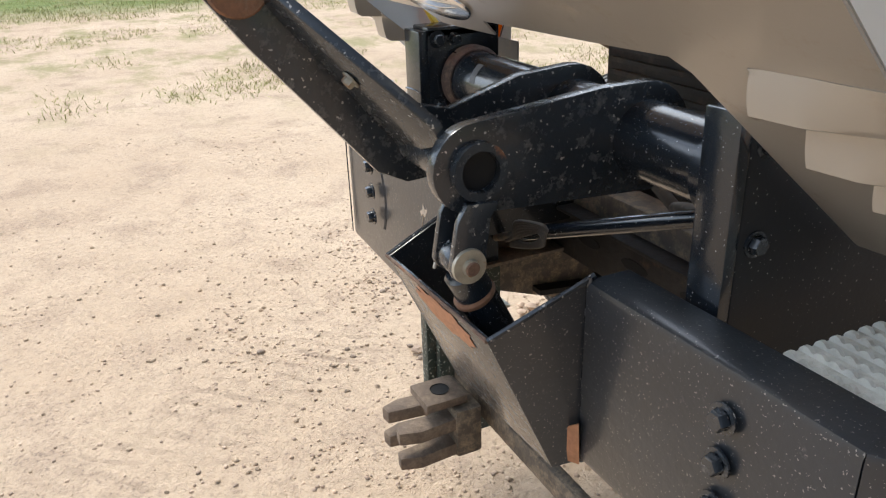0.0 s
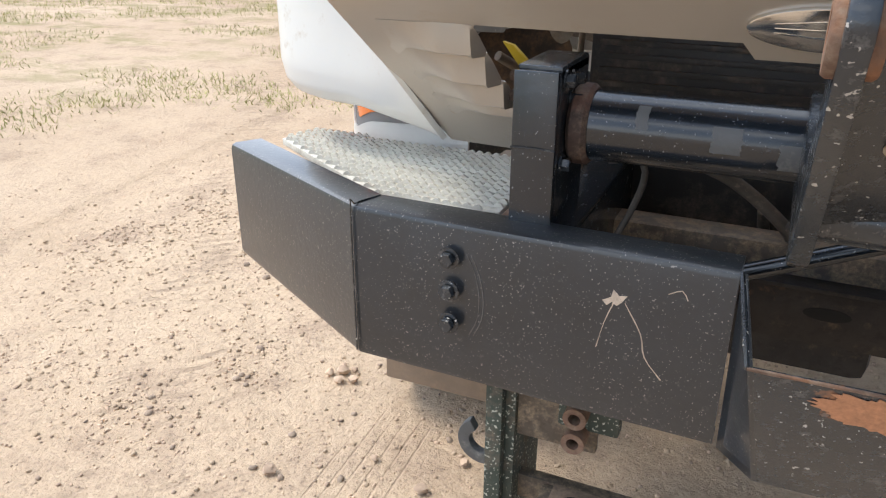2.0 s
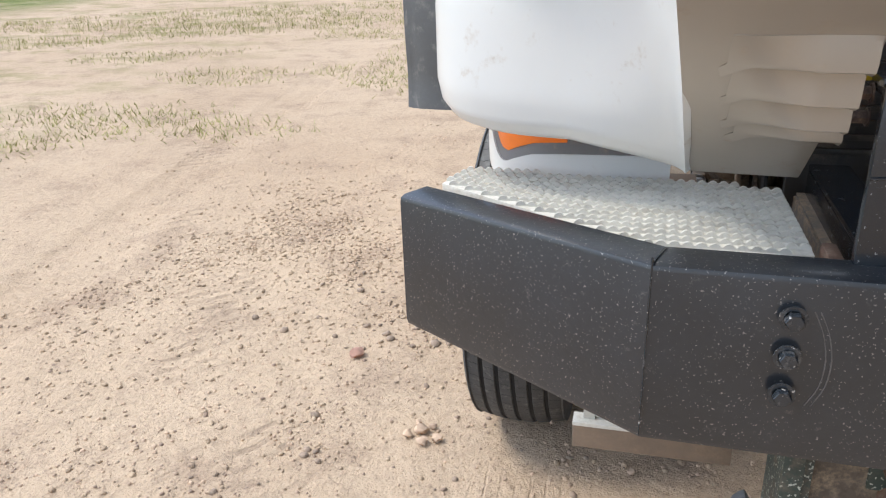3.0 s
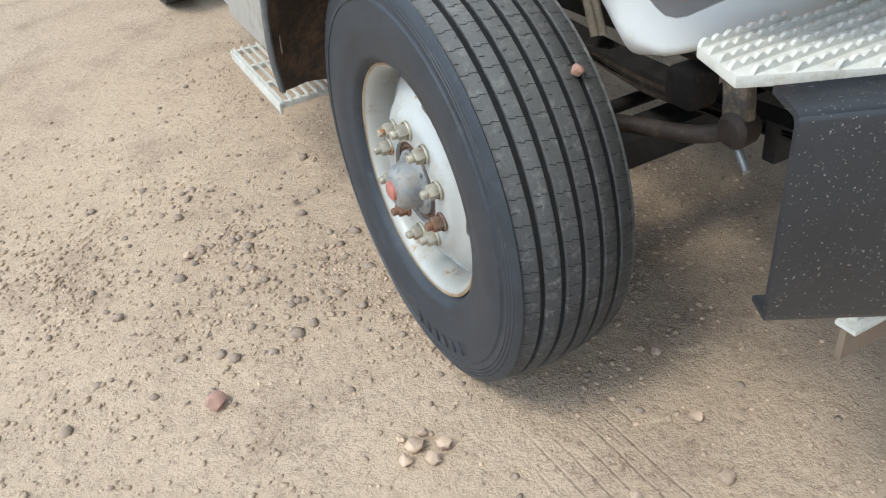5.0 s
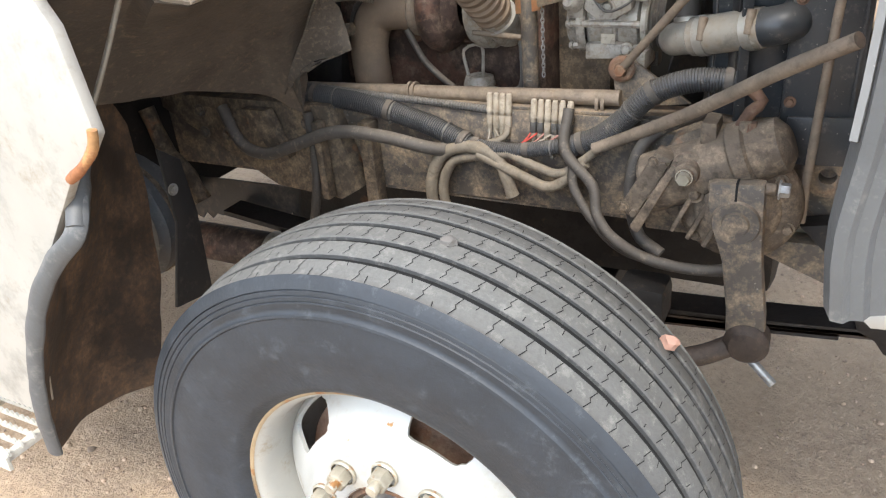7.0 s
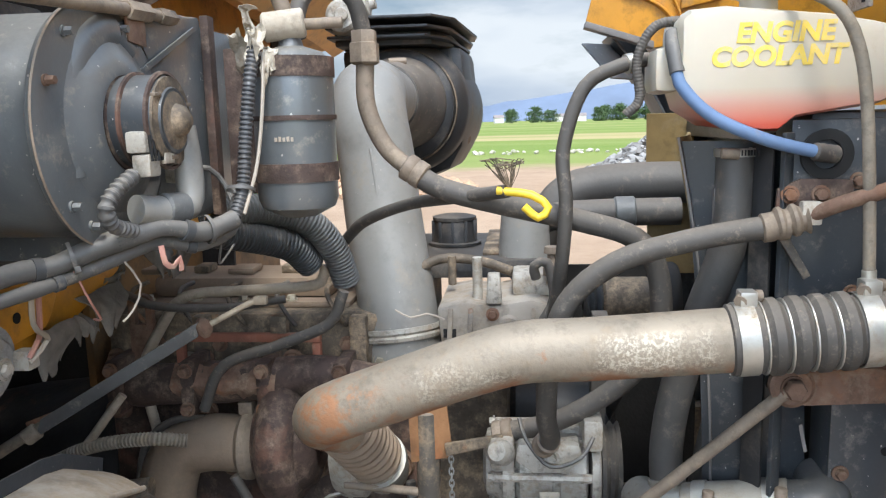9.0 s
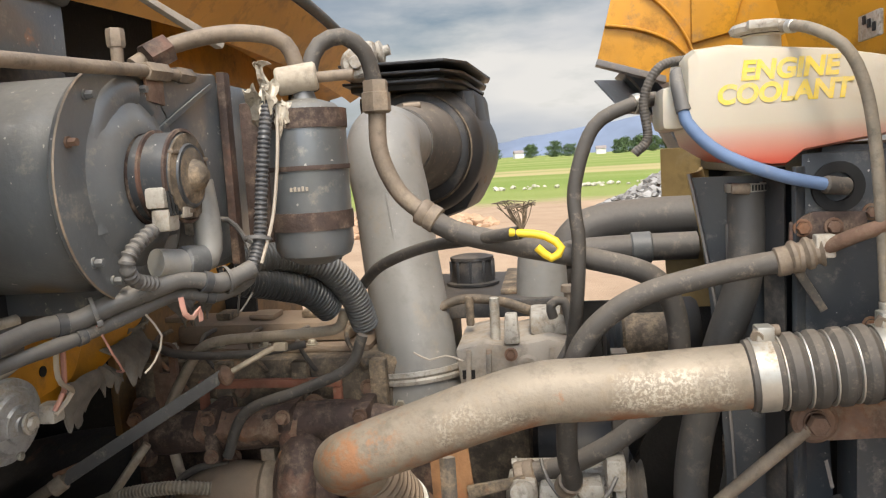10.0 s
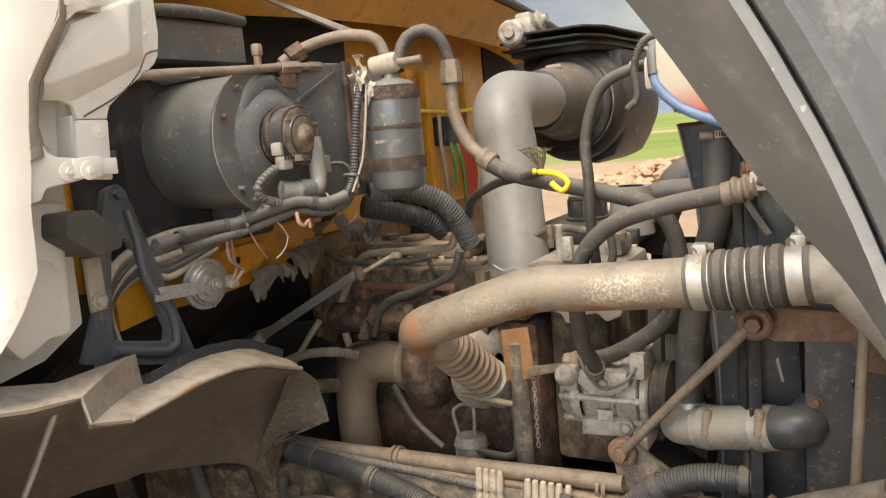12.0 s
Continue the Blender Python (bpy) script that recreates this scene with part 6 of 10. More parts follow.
def steering_gear():
    t = thing("steering_gear", "dust-caked steering gear box with splined pitman arm", "steering gear", (-0.5, 0.95, 0.80))
    b = slab([(-0.455, y, z) for y, z in ((1.085, 0.93), (1.03, 1.045), (0.99, 1.068), (0.87, 1.062), (0.830, 0.965), (0.845, 0.87), (0.90, 0.815), (0.96, 0.825), (1.03, 0.875))], (-0.055, 0, 0), 0.022)
    part("housing", b, M_GEAR, t, "brown dust-caked cast housing")
    part("mount_plate", box((-0.4545, 0.84, 0.82), (-0.400, 1.09, 1.03), 0.006), M_FRAME, t)
    part("cylinder", lathe([(0, 0.0), (0.050, 0.0), (0.058, 0.008), (0.058, 0.17), (0.064, 0.175), (0.064, 0.20), (0.056, 0.205), (0.050, 0.255), (0.03, 0.27), (0, 0.27)], (-0.507, 1.075, 0.945), (0, -0.91, 0.40), 32), M_GEAR, t)
    part("gear_case", lathe([(0, 0.068), (0.050, 0.066), (0.070, 0.058), (0.078, 0.046), (0.094, 0.042), (0.108, 0.030), (0.112, 0.012), (0.110, 0), (0, 0)], (-0.490, 0.905, 0.925), (-1, 0, 0), 40), M_GEAR, t)
    for k in range(6):
        a = 2 * math.pi * k / 6 + 0.3
        part("case_bolt", hexbolt((-0.530, 0.905 + 0.094 * math.cos(a), 0.925 + 0.094 * math.sin(a)), (-1, 0, 0), 0.009, 0.012, 1.4), M_GEAR, t)
    for y, z, w in ((0.965, 1.060, 0.030), (0.905, 1.066, 0.022), (0.865, 1.050, 0.026)):
        part("mount_lug", box((-0.535, y - w / 2, z - 0.02), (-0.47, y + w / 2, z + 0.026), 0.009), M_GEAR, t)
    for k in range(3):
        part("casting_rib", slab([(-0.53, 1.02 - 0.03 * k, 0.875 - 0.012 * k), (-0.53, 1.012 - 0.03 * k, 0.87 - 0.012 * k), (-0.53, 0.975 - 0.03 * k, 0.955 - 0.012 * k), (-0.53, 0.983 - 0.03 * k, 0.96 - 0.012 * k)], (-0.026, 0, 0), 0.003), M_GEAR, t)
    b = slab([(-0.520, y, z) for y, z in ((1.118, 0.910), (1.050, 1.035), (1.018, 1.020), (1.085, 0.893))], (-0.046, 0, 0), 0.007)
    part("end_cover", b, M_GEAR, t)
    b = slab([(-0.512, y, z) for y, z in ((1.092, 0.880), (1.018, 1.018), (1.004, 1.012), (1.075, 0.868))], (-0.066, 0, 0), 0.006)
    part("cover_flange", b, M_GEAR, t)
    for y, z in ((1.105, 0.918), (1.052, 1.016), (1.034, 1.010), (1.085, 0.908)):
        part("cover_bolt", hexbolt((-0.564, y, z), (-1, 0, 0), 0.008, 0.010, 1.3), M_GEAR, t)
    part("port_plug", lathe([(0, 0.045), (0.015, 0.045), (0.017, 0.038), (0.022, 0.036), (0.024, 0.012), (0.032, 0.010), (0.034, 0), (0, 0)], (-0.545, 0.992, 1.0), (-1, 0, 0), 24), M_GEAR, t)
    part("port_nut", hexbolt((-0.588, 0.992, 1.0), (-1, 0, 0), 0.013, 0.014, 1.2), M_NUT, t)
    part("port_boss", lathe([(0, 0.016), (0.009, 0.015), (0.013, 0.010), (0.018, 0.009), (0.020, 0), (0, 0)], (-0.545, 0.978, 0.955), (-1, 0, 0), 18), M_GEAR, t)
    arm = part("pitman_arm", slab([(-0.560, y, z) for y, z in ((0.948, 0.995), (0.948, 0.955), (0.935, 0.90), (0.915, 0.84), (0.900, 0.74), (0.895, 0.66), (0.86, 0.635), (0.825, 0.66), (0.83, 0.74), (0.845, 0.84), (0.85, 0.90), (0.853, 0.955), (0.855, 1.003))], (-0.032, 0, 0), 0.008), M_FRAME, t, "forged steel pitman arm")
    part("spline_hub", lathe([(0, 0.012), (0.022, 0.012), (0.024, 0.006), (0.040, 0.006), (0.043, 0), (0, 0)], (-0.592, 0.897, 0.925), (-1, 0, 0), 28), M_FRAME, arm)
    part("clamp_bolt", rod((-0.577, 0.950, 0.985), (-0.577, 0.838, 0.991), 0.011, 12), M_GEAR, arm)
    part("clamp_nut", hexbolt((-0.577, 0.835, 0.991), (0, -1, 0), 0.013, 0.018, 1.3), M_ZINC, arm)
    part("clamp_slot", box((-0.5935, 0.899, 0.965), (-0.570, 0.903, 1.001), 0), M_GROOVE, arm)
    part("banjo", lathe([(0, 0.02), (0.014, 0.018), (0.016, 0), (0, 0)], (-0.52, 0.90, 1.07), (0, 0, 1), 6), M_RUST, t)
    part("hard_line", hose([(-0.515, 0.915, 1.075), (-0.515, 0.90, 1.105), (-0.50, 0.885, 1.12), (-0.49, 0.91, 1.14)], 0.011, 12), M_RUST, t, "short rusty pressure line")


steering_gear()


# ---------------------------------------------------------------- engine
def engine():
    t = thing("engine", "diesel engine caked in brown grime and rust", "engine", (0.1, 1.8, 0.85))
    part("block", box((-0.13, 1.42, 0.90), (0.36, 2.02, 1.30), 0.03), M_RUSTDARK, t, "brown rusty engine block")
    part("head", box((-0.14, 1.44, 1.302), (0.32, 2.00, 1.42), 0.012), M_GRIME, t)
    for k in range(4):
        y = 1.52 + 0.14 * k
        part("head_rib", box((-0.165, y, 1.305), (-0.1405, y + 0.03, 1.42), 0.006), M_GRIME, t)
    part("valve_cover", box((-0.075, 1.60, 1.4325), (0.055, 1.94, 1.472), 0.014), M_ELBOW, t, "dusty tan valve cover")
    part("cover_rim", box((-0.105, 1.56, 1.4205), (0.09, 1.965, 1.432), 0.004), M_ELBOW, t)
    for k in range(5):
        part("cover_bolt", hexbolt((-0.092, 1.58 + 0.09 * k, 1.432), (0, 0, 1), 0.008, 0.010, 1.4), M_NUT, t)
    fr = box((-0.170, 1.60, 1.375), (-0.155, 1.86, 1.390), 0.003)
    fr = box((-0.170, 1.845, 1.28), (-0.155, 1.86, 1.3745), 0.003, bm=fr)
    fr = box((-0.170, 1.60, 1.28), (-0.155, 1.615, 1.3745), 0.003, bm=fr)
    part("gasket_frame", fr, M_BRICK, t, "red oxide painted strip frame")
    part("manifold", hose([(-0.19, 1.95, 1.305), (-0.20, 1.86, 1.310), (-0.20, 1.72, 1.318), (-0.20, 1.60, 1.325), (-0.19, 1.50, 1.31)], 0.036, 16, lump=0.15), M_RUSTDARK, t, "flaking rusty exhaust manifold")
    for y in (1.92, 1.76, 1.60):
        part("port", rod((-0.13, y, 1.30), (-0.20, y, 1.313), 0.030, 16), M_RUSTDARK, t)
        for dz in (0.045, -0.05):
            part("manifold_bolt", hexbolt((-0.165, y + 0.05, 1.30 + dz), (-1, 0, 0), 0.012, 0.022, 1.5), M_RUST, t)
    eye = bmesh.new()
    rim = [(1.912 + 0.021 * math.cos(a), 1.452 + 0.012 * math.sin(a)) for a in (math.pi * k / 8 for k in range(9))] + [(1.891, 1.34), (1.933, 1.34)]
    gap = [(1.912 + 0.010 * math.cos(a), 1.442 + 0.008 * math.sin(a)) for a in (math.pi * k / 8 for k in range(9))] + [(1.902, 1.41), (1.922, 1.41)]
    face = [[eye.verts.new((x, y, z)) for y, z in loop] for x in (-0.172, -0.184) for loop in (rim, gap)]
    for k in range(11):
        q = (k + 1) % 11
        for u, v in ((face[0], face[1]), (face[2], face[3]), (face[0], face[2]), (face[1], face[3])):
            eye.faces.new((u[k], u[q], v[q], v[k]))
    bmesh.ops.recalc_face_normals(eye, faces=eye.faces)
    part("lift_eye", eye, M_RUST, t, "rusty slotted lifting eye", False)
    for k in range(9):
        y = 1.50 + 0.058 * k
        part("head_bolt", hexbolt((-0.141, y, 1.335 + 0.03 * (k % 2)), (-1, 0, 0), 0.010, 0.016, 1.5), M_RUST if k % 3 else M_NUT, t)
    for k in range(4):
        y = 1.55 + 0.13 * k
        part("manifold_flange", box((-0.245, y - 0.012, 1.268), (-0.160, y + 0.012, 1.362), 0.006), M_RUSTDARK, t)
        for dz in (-0.033, 0.033):
            part("flange_bolt", hexbolt((-0.245, y, 1.315 + dz), (-1, 0, 0), 0.009, 0.014, 1.4), M_RUST, t)
    part("heat_shield", sheet(lambda u, v: Vector((-0.215 - 0.030 * math.sin(3.14 * v), 1.66 + 0.18 * u, 1.29 + 0.06 * v + 0.004 * math.sin(30 * u + 9 * v))), 18, 8, 0.002), M_RUST, t, "flaking brown heat shield over the manifold")
    for k in range(4):
        y = 1.48 + 0.15 * k
        part("block_plug", lathe([(0, 0.004), (0.024, 0.004), (0.028, 0.008), (0.032, 0.0), (0, 0)], (-0.131, y, 1.14), (-1, 0, 0), 20), M_RUST, t)
    for k in range(5):
        y = 1.56 + 0.09 * k
        part("injector_line", hose([(-0.145, y, 1.40), (-0.160, y + 0.01, 1.425), (-0.14, y + 0.03, 1.448), (-0.10, y + 0.04, 1.458), (-0.07, y + 0.03, 1.462)], 0.0042, 8), M_RUBBER if k % 2 else M_GRIME, t)
        part("cover_lump", box((-0.055 + 0.01 * (k % 2), y + 0.012, 1.4725), (0.0, y + 0.042 + 0.01 * (k % 3), 1.484 + 0.003 * (k % 2)), 0.004), M_GRIME if k % 2 else M_ELBOW, t)
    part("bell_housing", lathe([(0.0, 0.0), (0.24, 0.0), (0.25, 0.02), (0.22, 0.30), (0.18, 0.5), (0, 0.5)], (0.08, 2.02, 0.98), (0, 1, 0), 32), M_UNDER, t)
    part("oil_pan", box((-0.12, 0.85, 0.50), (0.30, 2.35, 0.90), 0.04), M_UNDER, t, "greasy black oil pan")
    part("exhaust_pipe", rod((-0.25, 1.98, 0.455), (-0.25, 3.0, 0.44), 0.062, 20), M_RUSTDARK, t, "rusty brown exhaust pipe")
    part("pipe_band", rod((-0.25, 2.22, 0.452), (-0.25, 2.33, 0.450), 0.067, 20), M_CAST, t)
    part("front_cover", box((-0.06, 1.28, 0.95), (0.34, 1.42, 1.36), 0.02), M_GRIME, t)


engine()


def turbo():
    t = thing("turbocharger", "rusty brown turbocharger with its exhaust elbow", "turbocharger", (-0.22, 1.7, 1.0))
    part("turbine", lathe([(0.03, -0.05), (0.07, -0.045), (0.092, -0.01), (0.095, 0.02), (0.075, 0.05), (0.05, 0.06)], (-0.20, 1.655, 1.215), (0, -1, 0), 32), M_RUSTDARK, t)
    part("volute", hose([(-0.20 + 0.075 * math.cos(a), 1.655, 1.215 + 0.075 * math.sin(a)) for a in (0.3 * k for k in range(20))], 0.036, 14), M_RUSTDARK, t)
    part("compressor_housing", lathe([(0.02, 0), (0.085, 0.0), (0.095, 0.02), (0.095, 0.05), (0.07, 0.07), (0.03, 0.075)], (-0.20, 1.565, 1.215), (0, -1, 0), 32), M_CAST, t, "grey cast compressor housing")
    part("exhaust_elbow", hose([(-0.205, 1.725, 1.205), (-0.205, 1.79, 1.207), (-0.21, 1.845, 1.19), (-0.215, 1.872, 1.13), (-0.22, 1.872, 1.05), (-0.22, 1.86, 0.85)], 0.049, 24), M_ELBOW, t, "dusty tan exhaust elbow")
    part("band_clamp", rod((-0.204, 1.705, 1.206), (-0.204, 1.735, 1.206), 0.061, 28, 0.2), M_COPPER, t)
    part("clamp_ear", box((-0.22, 1.71, 1.262), (-0.19, 1.735, 1.285), 0.004), M_COPPER, t)
    part("actuator", lathe([(0, 0.0), (0.030, 0.0), (0.036, 0.006), (0.036, 0.024), (0.040, 0.028), (0.034, 0.05), (0.012, 0.056), (0, 0.056)], (-0.225, 1.562, 1.005), (0.1, 0, 1), 24), M_CAST, t, "dusty round actuator can")
    part("actuator_wire", hose([(-0.235, 1.585, 1.06), (-0.24, 1.59, 1.12), (-0.235, 1.545, 1.13), (-0.235, 1.545, 1.06)], 0.004, 8), M_STEEL, t)
    part("vacuum_line", hose([(-0.24, 1.54, 1.03), (-0.25, 1.46, 1.03), (-0.25, 1.435, 1.06), (-0.24, 1.44, 1.16)], 0.008, 10), M_LOOM, t)


turbo()


def charge_pipe():
    t = thing("charge_air_pipe", "dusty aluminium charge air pipe with rust blooms and steel band clamps", "pipe", (-0.5, 1.2, 1.35))
    part("pipe", hose([(-0.40, 1.505, 1.322), (-0.45, 1.525, 1.350), (-0.50, 1.492, 1.382), (-0.505, 1.42, 1.410), (-0.505, 1.33, 1.442), (-0.505, 1.255, 1.463), (-0.505, 1.17, 1.468), (-0.505, 1.005, 1.480)], 0.0385, 32, 0.01), M_CHARGE, t)
    part("flex_boot", hose([(-0.40, 1.505, 1.322), (-0.345, 1.50, 1.278), (-0.27, 1.49, 1.215)], 0.043, 28, ripple=0.06, pitch=0.022), M_ELBOW, t, "dust-covered ribbed silicone boot")
    part("outlet", hose([(-0.275, 1.492, 1.218), (-0.22, 1.487, 1.17), (-0.19, 1.49, 1.16)], 0.040, 24), M_CAST, t)
    part("boot_clamp", hose([(-0.262, 1.489, 1.208), (-0.250, 1.488, 1.198)], 0.047, 24), M_STEEL, t)
    part("clamp_bolt", rod((-0.285, 1.54, 1.175), (-0.285, 1.42, 1.165), 0.007, 10), M_COPPER, t)
    a, c = V(-0.505, 1.012, 1.4795), V(-0.512, 0.842, 1.497)
    d = (c - a)
    bellows = [(0.041, 0.0)]
    for k in range(4):
        s = 0.046 + 0.026 * k
        bellows += [(0.0405, s - 0.006), (0.046, s), (0.046, s + 0.010), (0.0405, s + 0.016)]
    part("bellows", lathe([(0.038, 0.0), (0.0425, 0.002), (0.0425, 0.036)] + bellows[1:] + [(0.0425, 0.150), (0.0425, 0.172), (0.038, 0.172)], a, d, 36), M_RUBBER, t, "dark ribbed rubber bellows")
    for s in (0.008, 0.142):
        p = a + d.normalized() * s
        part("band_clamp", lathe([(0.0430, 0), (0.0442, 0.0), (0.0442, 0.022), (0.0430, 0.022)], p, d, 36, closed=True), M_STEEL, t, "bright steel band clamp")
        part("clamp_bolt", hose([p + V(-0.012, -0.002, 0.048), p + V(0.0, -0.010, 0.052), p + V(0.004, -0.030, 0.052)], 0.0075, 10), M_COPPER, t)
        part("clamp_ear", box(p + V(-0.014, -0.022, 0.041), p + V(0.010, -0.002, 0.060), 0.003), M_STEEL, t)
    for s in (0.0365, 0.0625, 0.0885, 0.1145):
        p = a + d.normalized() * s
        part("wire_ring", lathe([(0.0405, 0), (0.0445, 0.0008), (0.0445, 0.0026), (0.0405, 0.0034)], p, d, 32), M_STEEL, t, "bright wire ring")
    # cast funnel of the cooler
    b = bmesh.new()
    rings = []
    for s, ry, rz, cz in ((0.0, 0.0405, 0.0405, 0.0), (0.03, 0.042, 0.044, 0.0), (0.075, 0.05, 0.085, -0.012), (0.11, 0.055, 0.13, -0.02), (0.135, 0.055, 0.16, -0.03)):
        o = a + d.normalized() * (0.165 + s)
        rings.append([b.verts.new((o.x + ry * math.cos(q), o.y, o.z + cz + rz * math.sin(q))) for q in (2 * math.pi * k / 28 for k in range(28))])
    for r1, r2 in zip(rings, rings[1:]):
        for k in range(28):
            b.faces.new((r1[k], r1[(k + 1) % 28], r2[(k + 1) % 28], r2[k]))
    b.faces.new(rings[-1])
    bmesh.ops.recalc_face_normals(b, faces=b.faces)
    part("cooler_funnel", b, M_ALU, t, "dusty cast end tank funnel")


charge_pipe()


def intake():
    t = thing("air_cleaner", "dusty black air cleaner housing with a grey intake pipe", "air cleaner", (0.2, 1.5, 1.4))
    part("intake_pipe", hose([(-0.09, 1.468, 1.32), (-0.07, 1.480, 1.42), (-0.02, 1.508, 1.57), (0.005, 1.522, 1.68), (0.012, 1.532, 1.735), (0.035, 1.540, 1.775), (0.085, 1.546, 1.796), (0.16, 1.550, 1.800), (0.30, 1.556, 1.798), (0.46, 1.562, 1.795)], 0.071, 44, 0.010), M_GREYPIPE, t, "dusty grey plastic intake pipe")
    part("seam", hose([(-0.138, 1.463, 1.38), (-0.112, 1.482, 1.47), (-0.086, 1.502, 1.58), (-0.064, 1.520, 1.70)], 0.0022, 6, lump=0.4), M_GREYPIPE, t)
    part("lower_band", lathe([(0.072, 0), (0.077, 0.0), (0.078, 0.006), (0.075, 0.010), (0.078, 0.014), (0.077, 0.022), (0.072, 0.022)], (-0.082, 1.473, 1.362), (0.13, 0.10, 1), 36, closed=True), M_CAST, t)
    ax = (1.0, -0.075, -0.03)
    part("cuff", lathe([(0.072, 0.0), (0.082, 0.002), (0.084, 0.040), (0.086, 0.044), (0.092, 0.060), (0.096, 0.10), (0.102, 0.14), (0.112, 0.155), (0.114, 0.19), (0.10, 0.20)], (0.33, 1.565, 1.797), ax, 44), M_RUBBER, t, "black rubber cuff")
    part("cuff_band", lathe([(0.084, 0), (0.0885, 0), (0.0895, 0.004), (0.0885, 0.020), (0.084, 0.020)], (0.385, 1.561, 1.795), ax, 44, closed=True), M_COPPER, t, "dusty brown band clamp")
    part("band_screw", rod((0.39, 1.560, 1.884), (0.405, 1.52, 1.886), 0.009, 12), M_COPPER, t)
    part("body", lathe([(0.10, 0.0), (0.132, 0.002), (0.140, 0.008), (0.142, 0.030), (0.150, 0.036), (0.166, 0.050), (0.170, 0.065), (0.170, 0.30), (0.168, 0.36), (0.150, 0.42), (0.10, 0.45), (0, 0.45)], (0.52, 1.560, 1.785), ax, 56), M_PLASTIC, t, "round black air cleaner body")
    part("dust_ring", lathe([(0.1425, 0), (0.146, 0.002), (0.146, 0.008), (0.1425, 0.010)], (0.54, 1.558, 1.784), ax, 48), M_GRIME, t)
    b = slab([(0.60, y, z) for y, z in ((1.405, 1.935), (1.398, 1.86), (1.395, 1.76), (1.405, 1.68), (1.44, 1.62), (1.50, 1.60), (1.62, 1.62), (1.70, 1.70), (1.72, 1.935))], (0.30, -0.012, 0), 0.022)
    part("box", b, M_PLASTIC, t, "moulded black filter box")
    part("panel_crease", slab([(0.596, 1.44, 1.93), (0.596, 1.432, 1.93), (0.596, 1.408, 1.72), (0.596, 1.416, 1.72)], (-0.003, 0, 0), 0.001), M_PLASTIC, t)
    part("body_bolt", hexbolt((0.70, 1.405, 1.70), (-0.5, -0.8, 0), 0.012, 0.010, 1.6), M_COPPER, t)
    # a pleated lid of thin flared plates
    for k, (dy, z) in enumerate(((0.010, 1.936), (0.002, 1.956), (-0.010, 1.977))):
        x0 = 0.46 - 0.015 * k
        pts = [(x0, 1.72, z + 0.012), (x0 - 0.01, 1.47 + dy, z + 0.010), (x0 + 0.05, 1.42 + dy, z + 0.006), (0.84, 1.388 + dy, z), (0.93, 1.40 + dy, z - 0.002), (0.96, 1.72, z)]
        part("lid_plate", slab(pts, (0, 0, 0.007), 0.002), M_PLASTIC, t)
    part("lid", slab([(0.50, 1.71, 1.932), (0.50, 1.47, 1.932), (0.60, 1.43, 1.93), (0.90, 1.42, 1.928), (0.93, 1.71, 1.93)], (0, 0, 0.045), 0.006), M_PLASTIC, t)


intake()


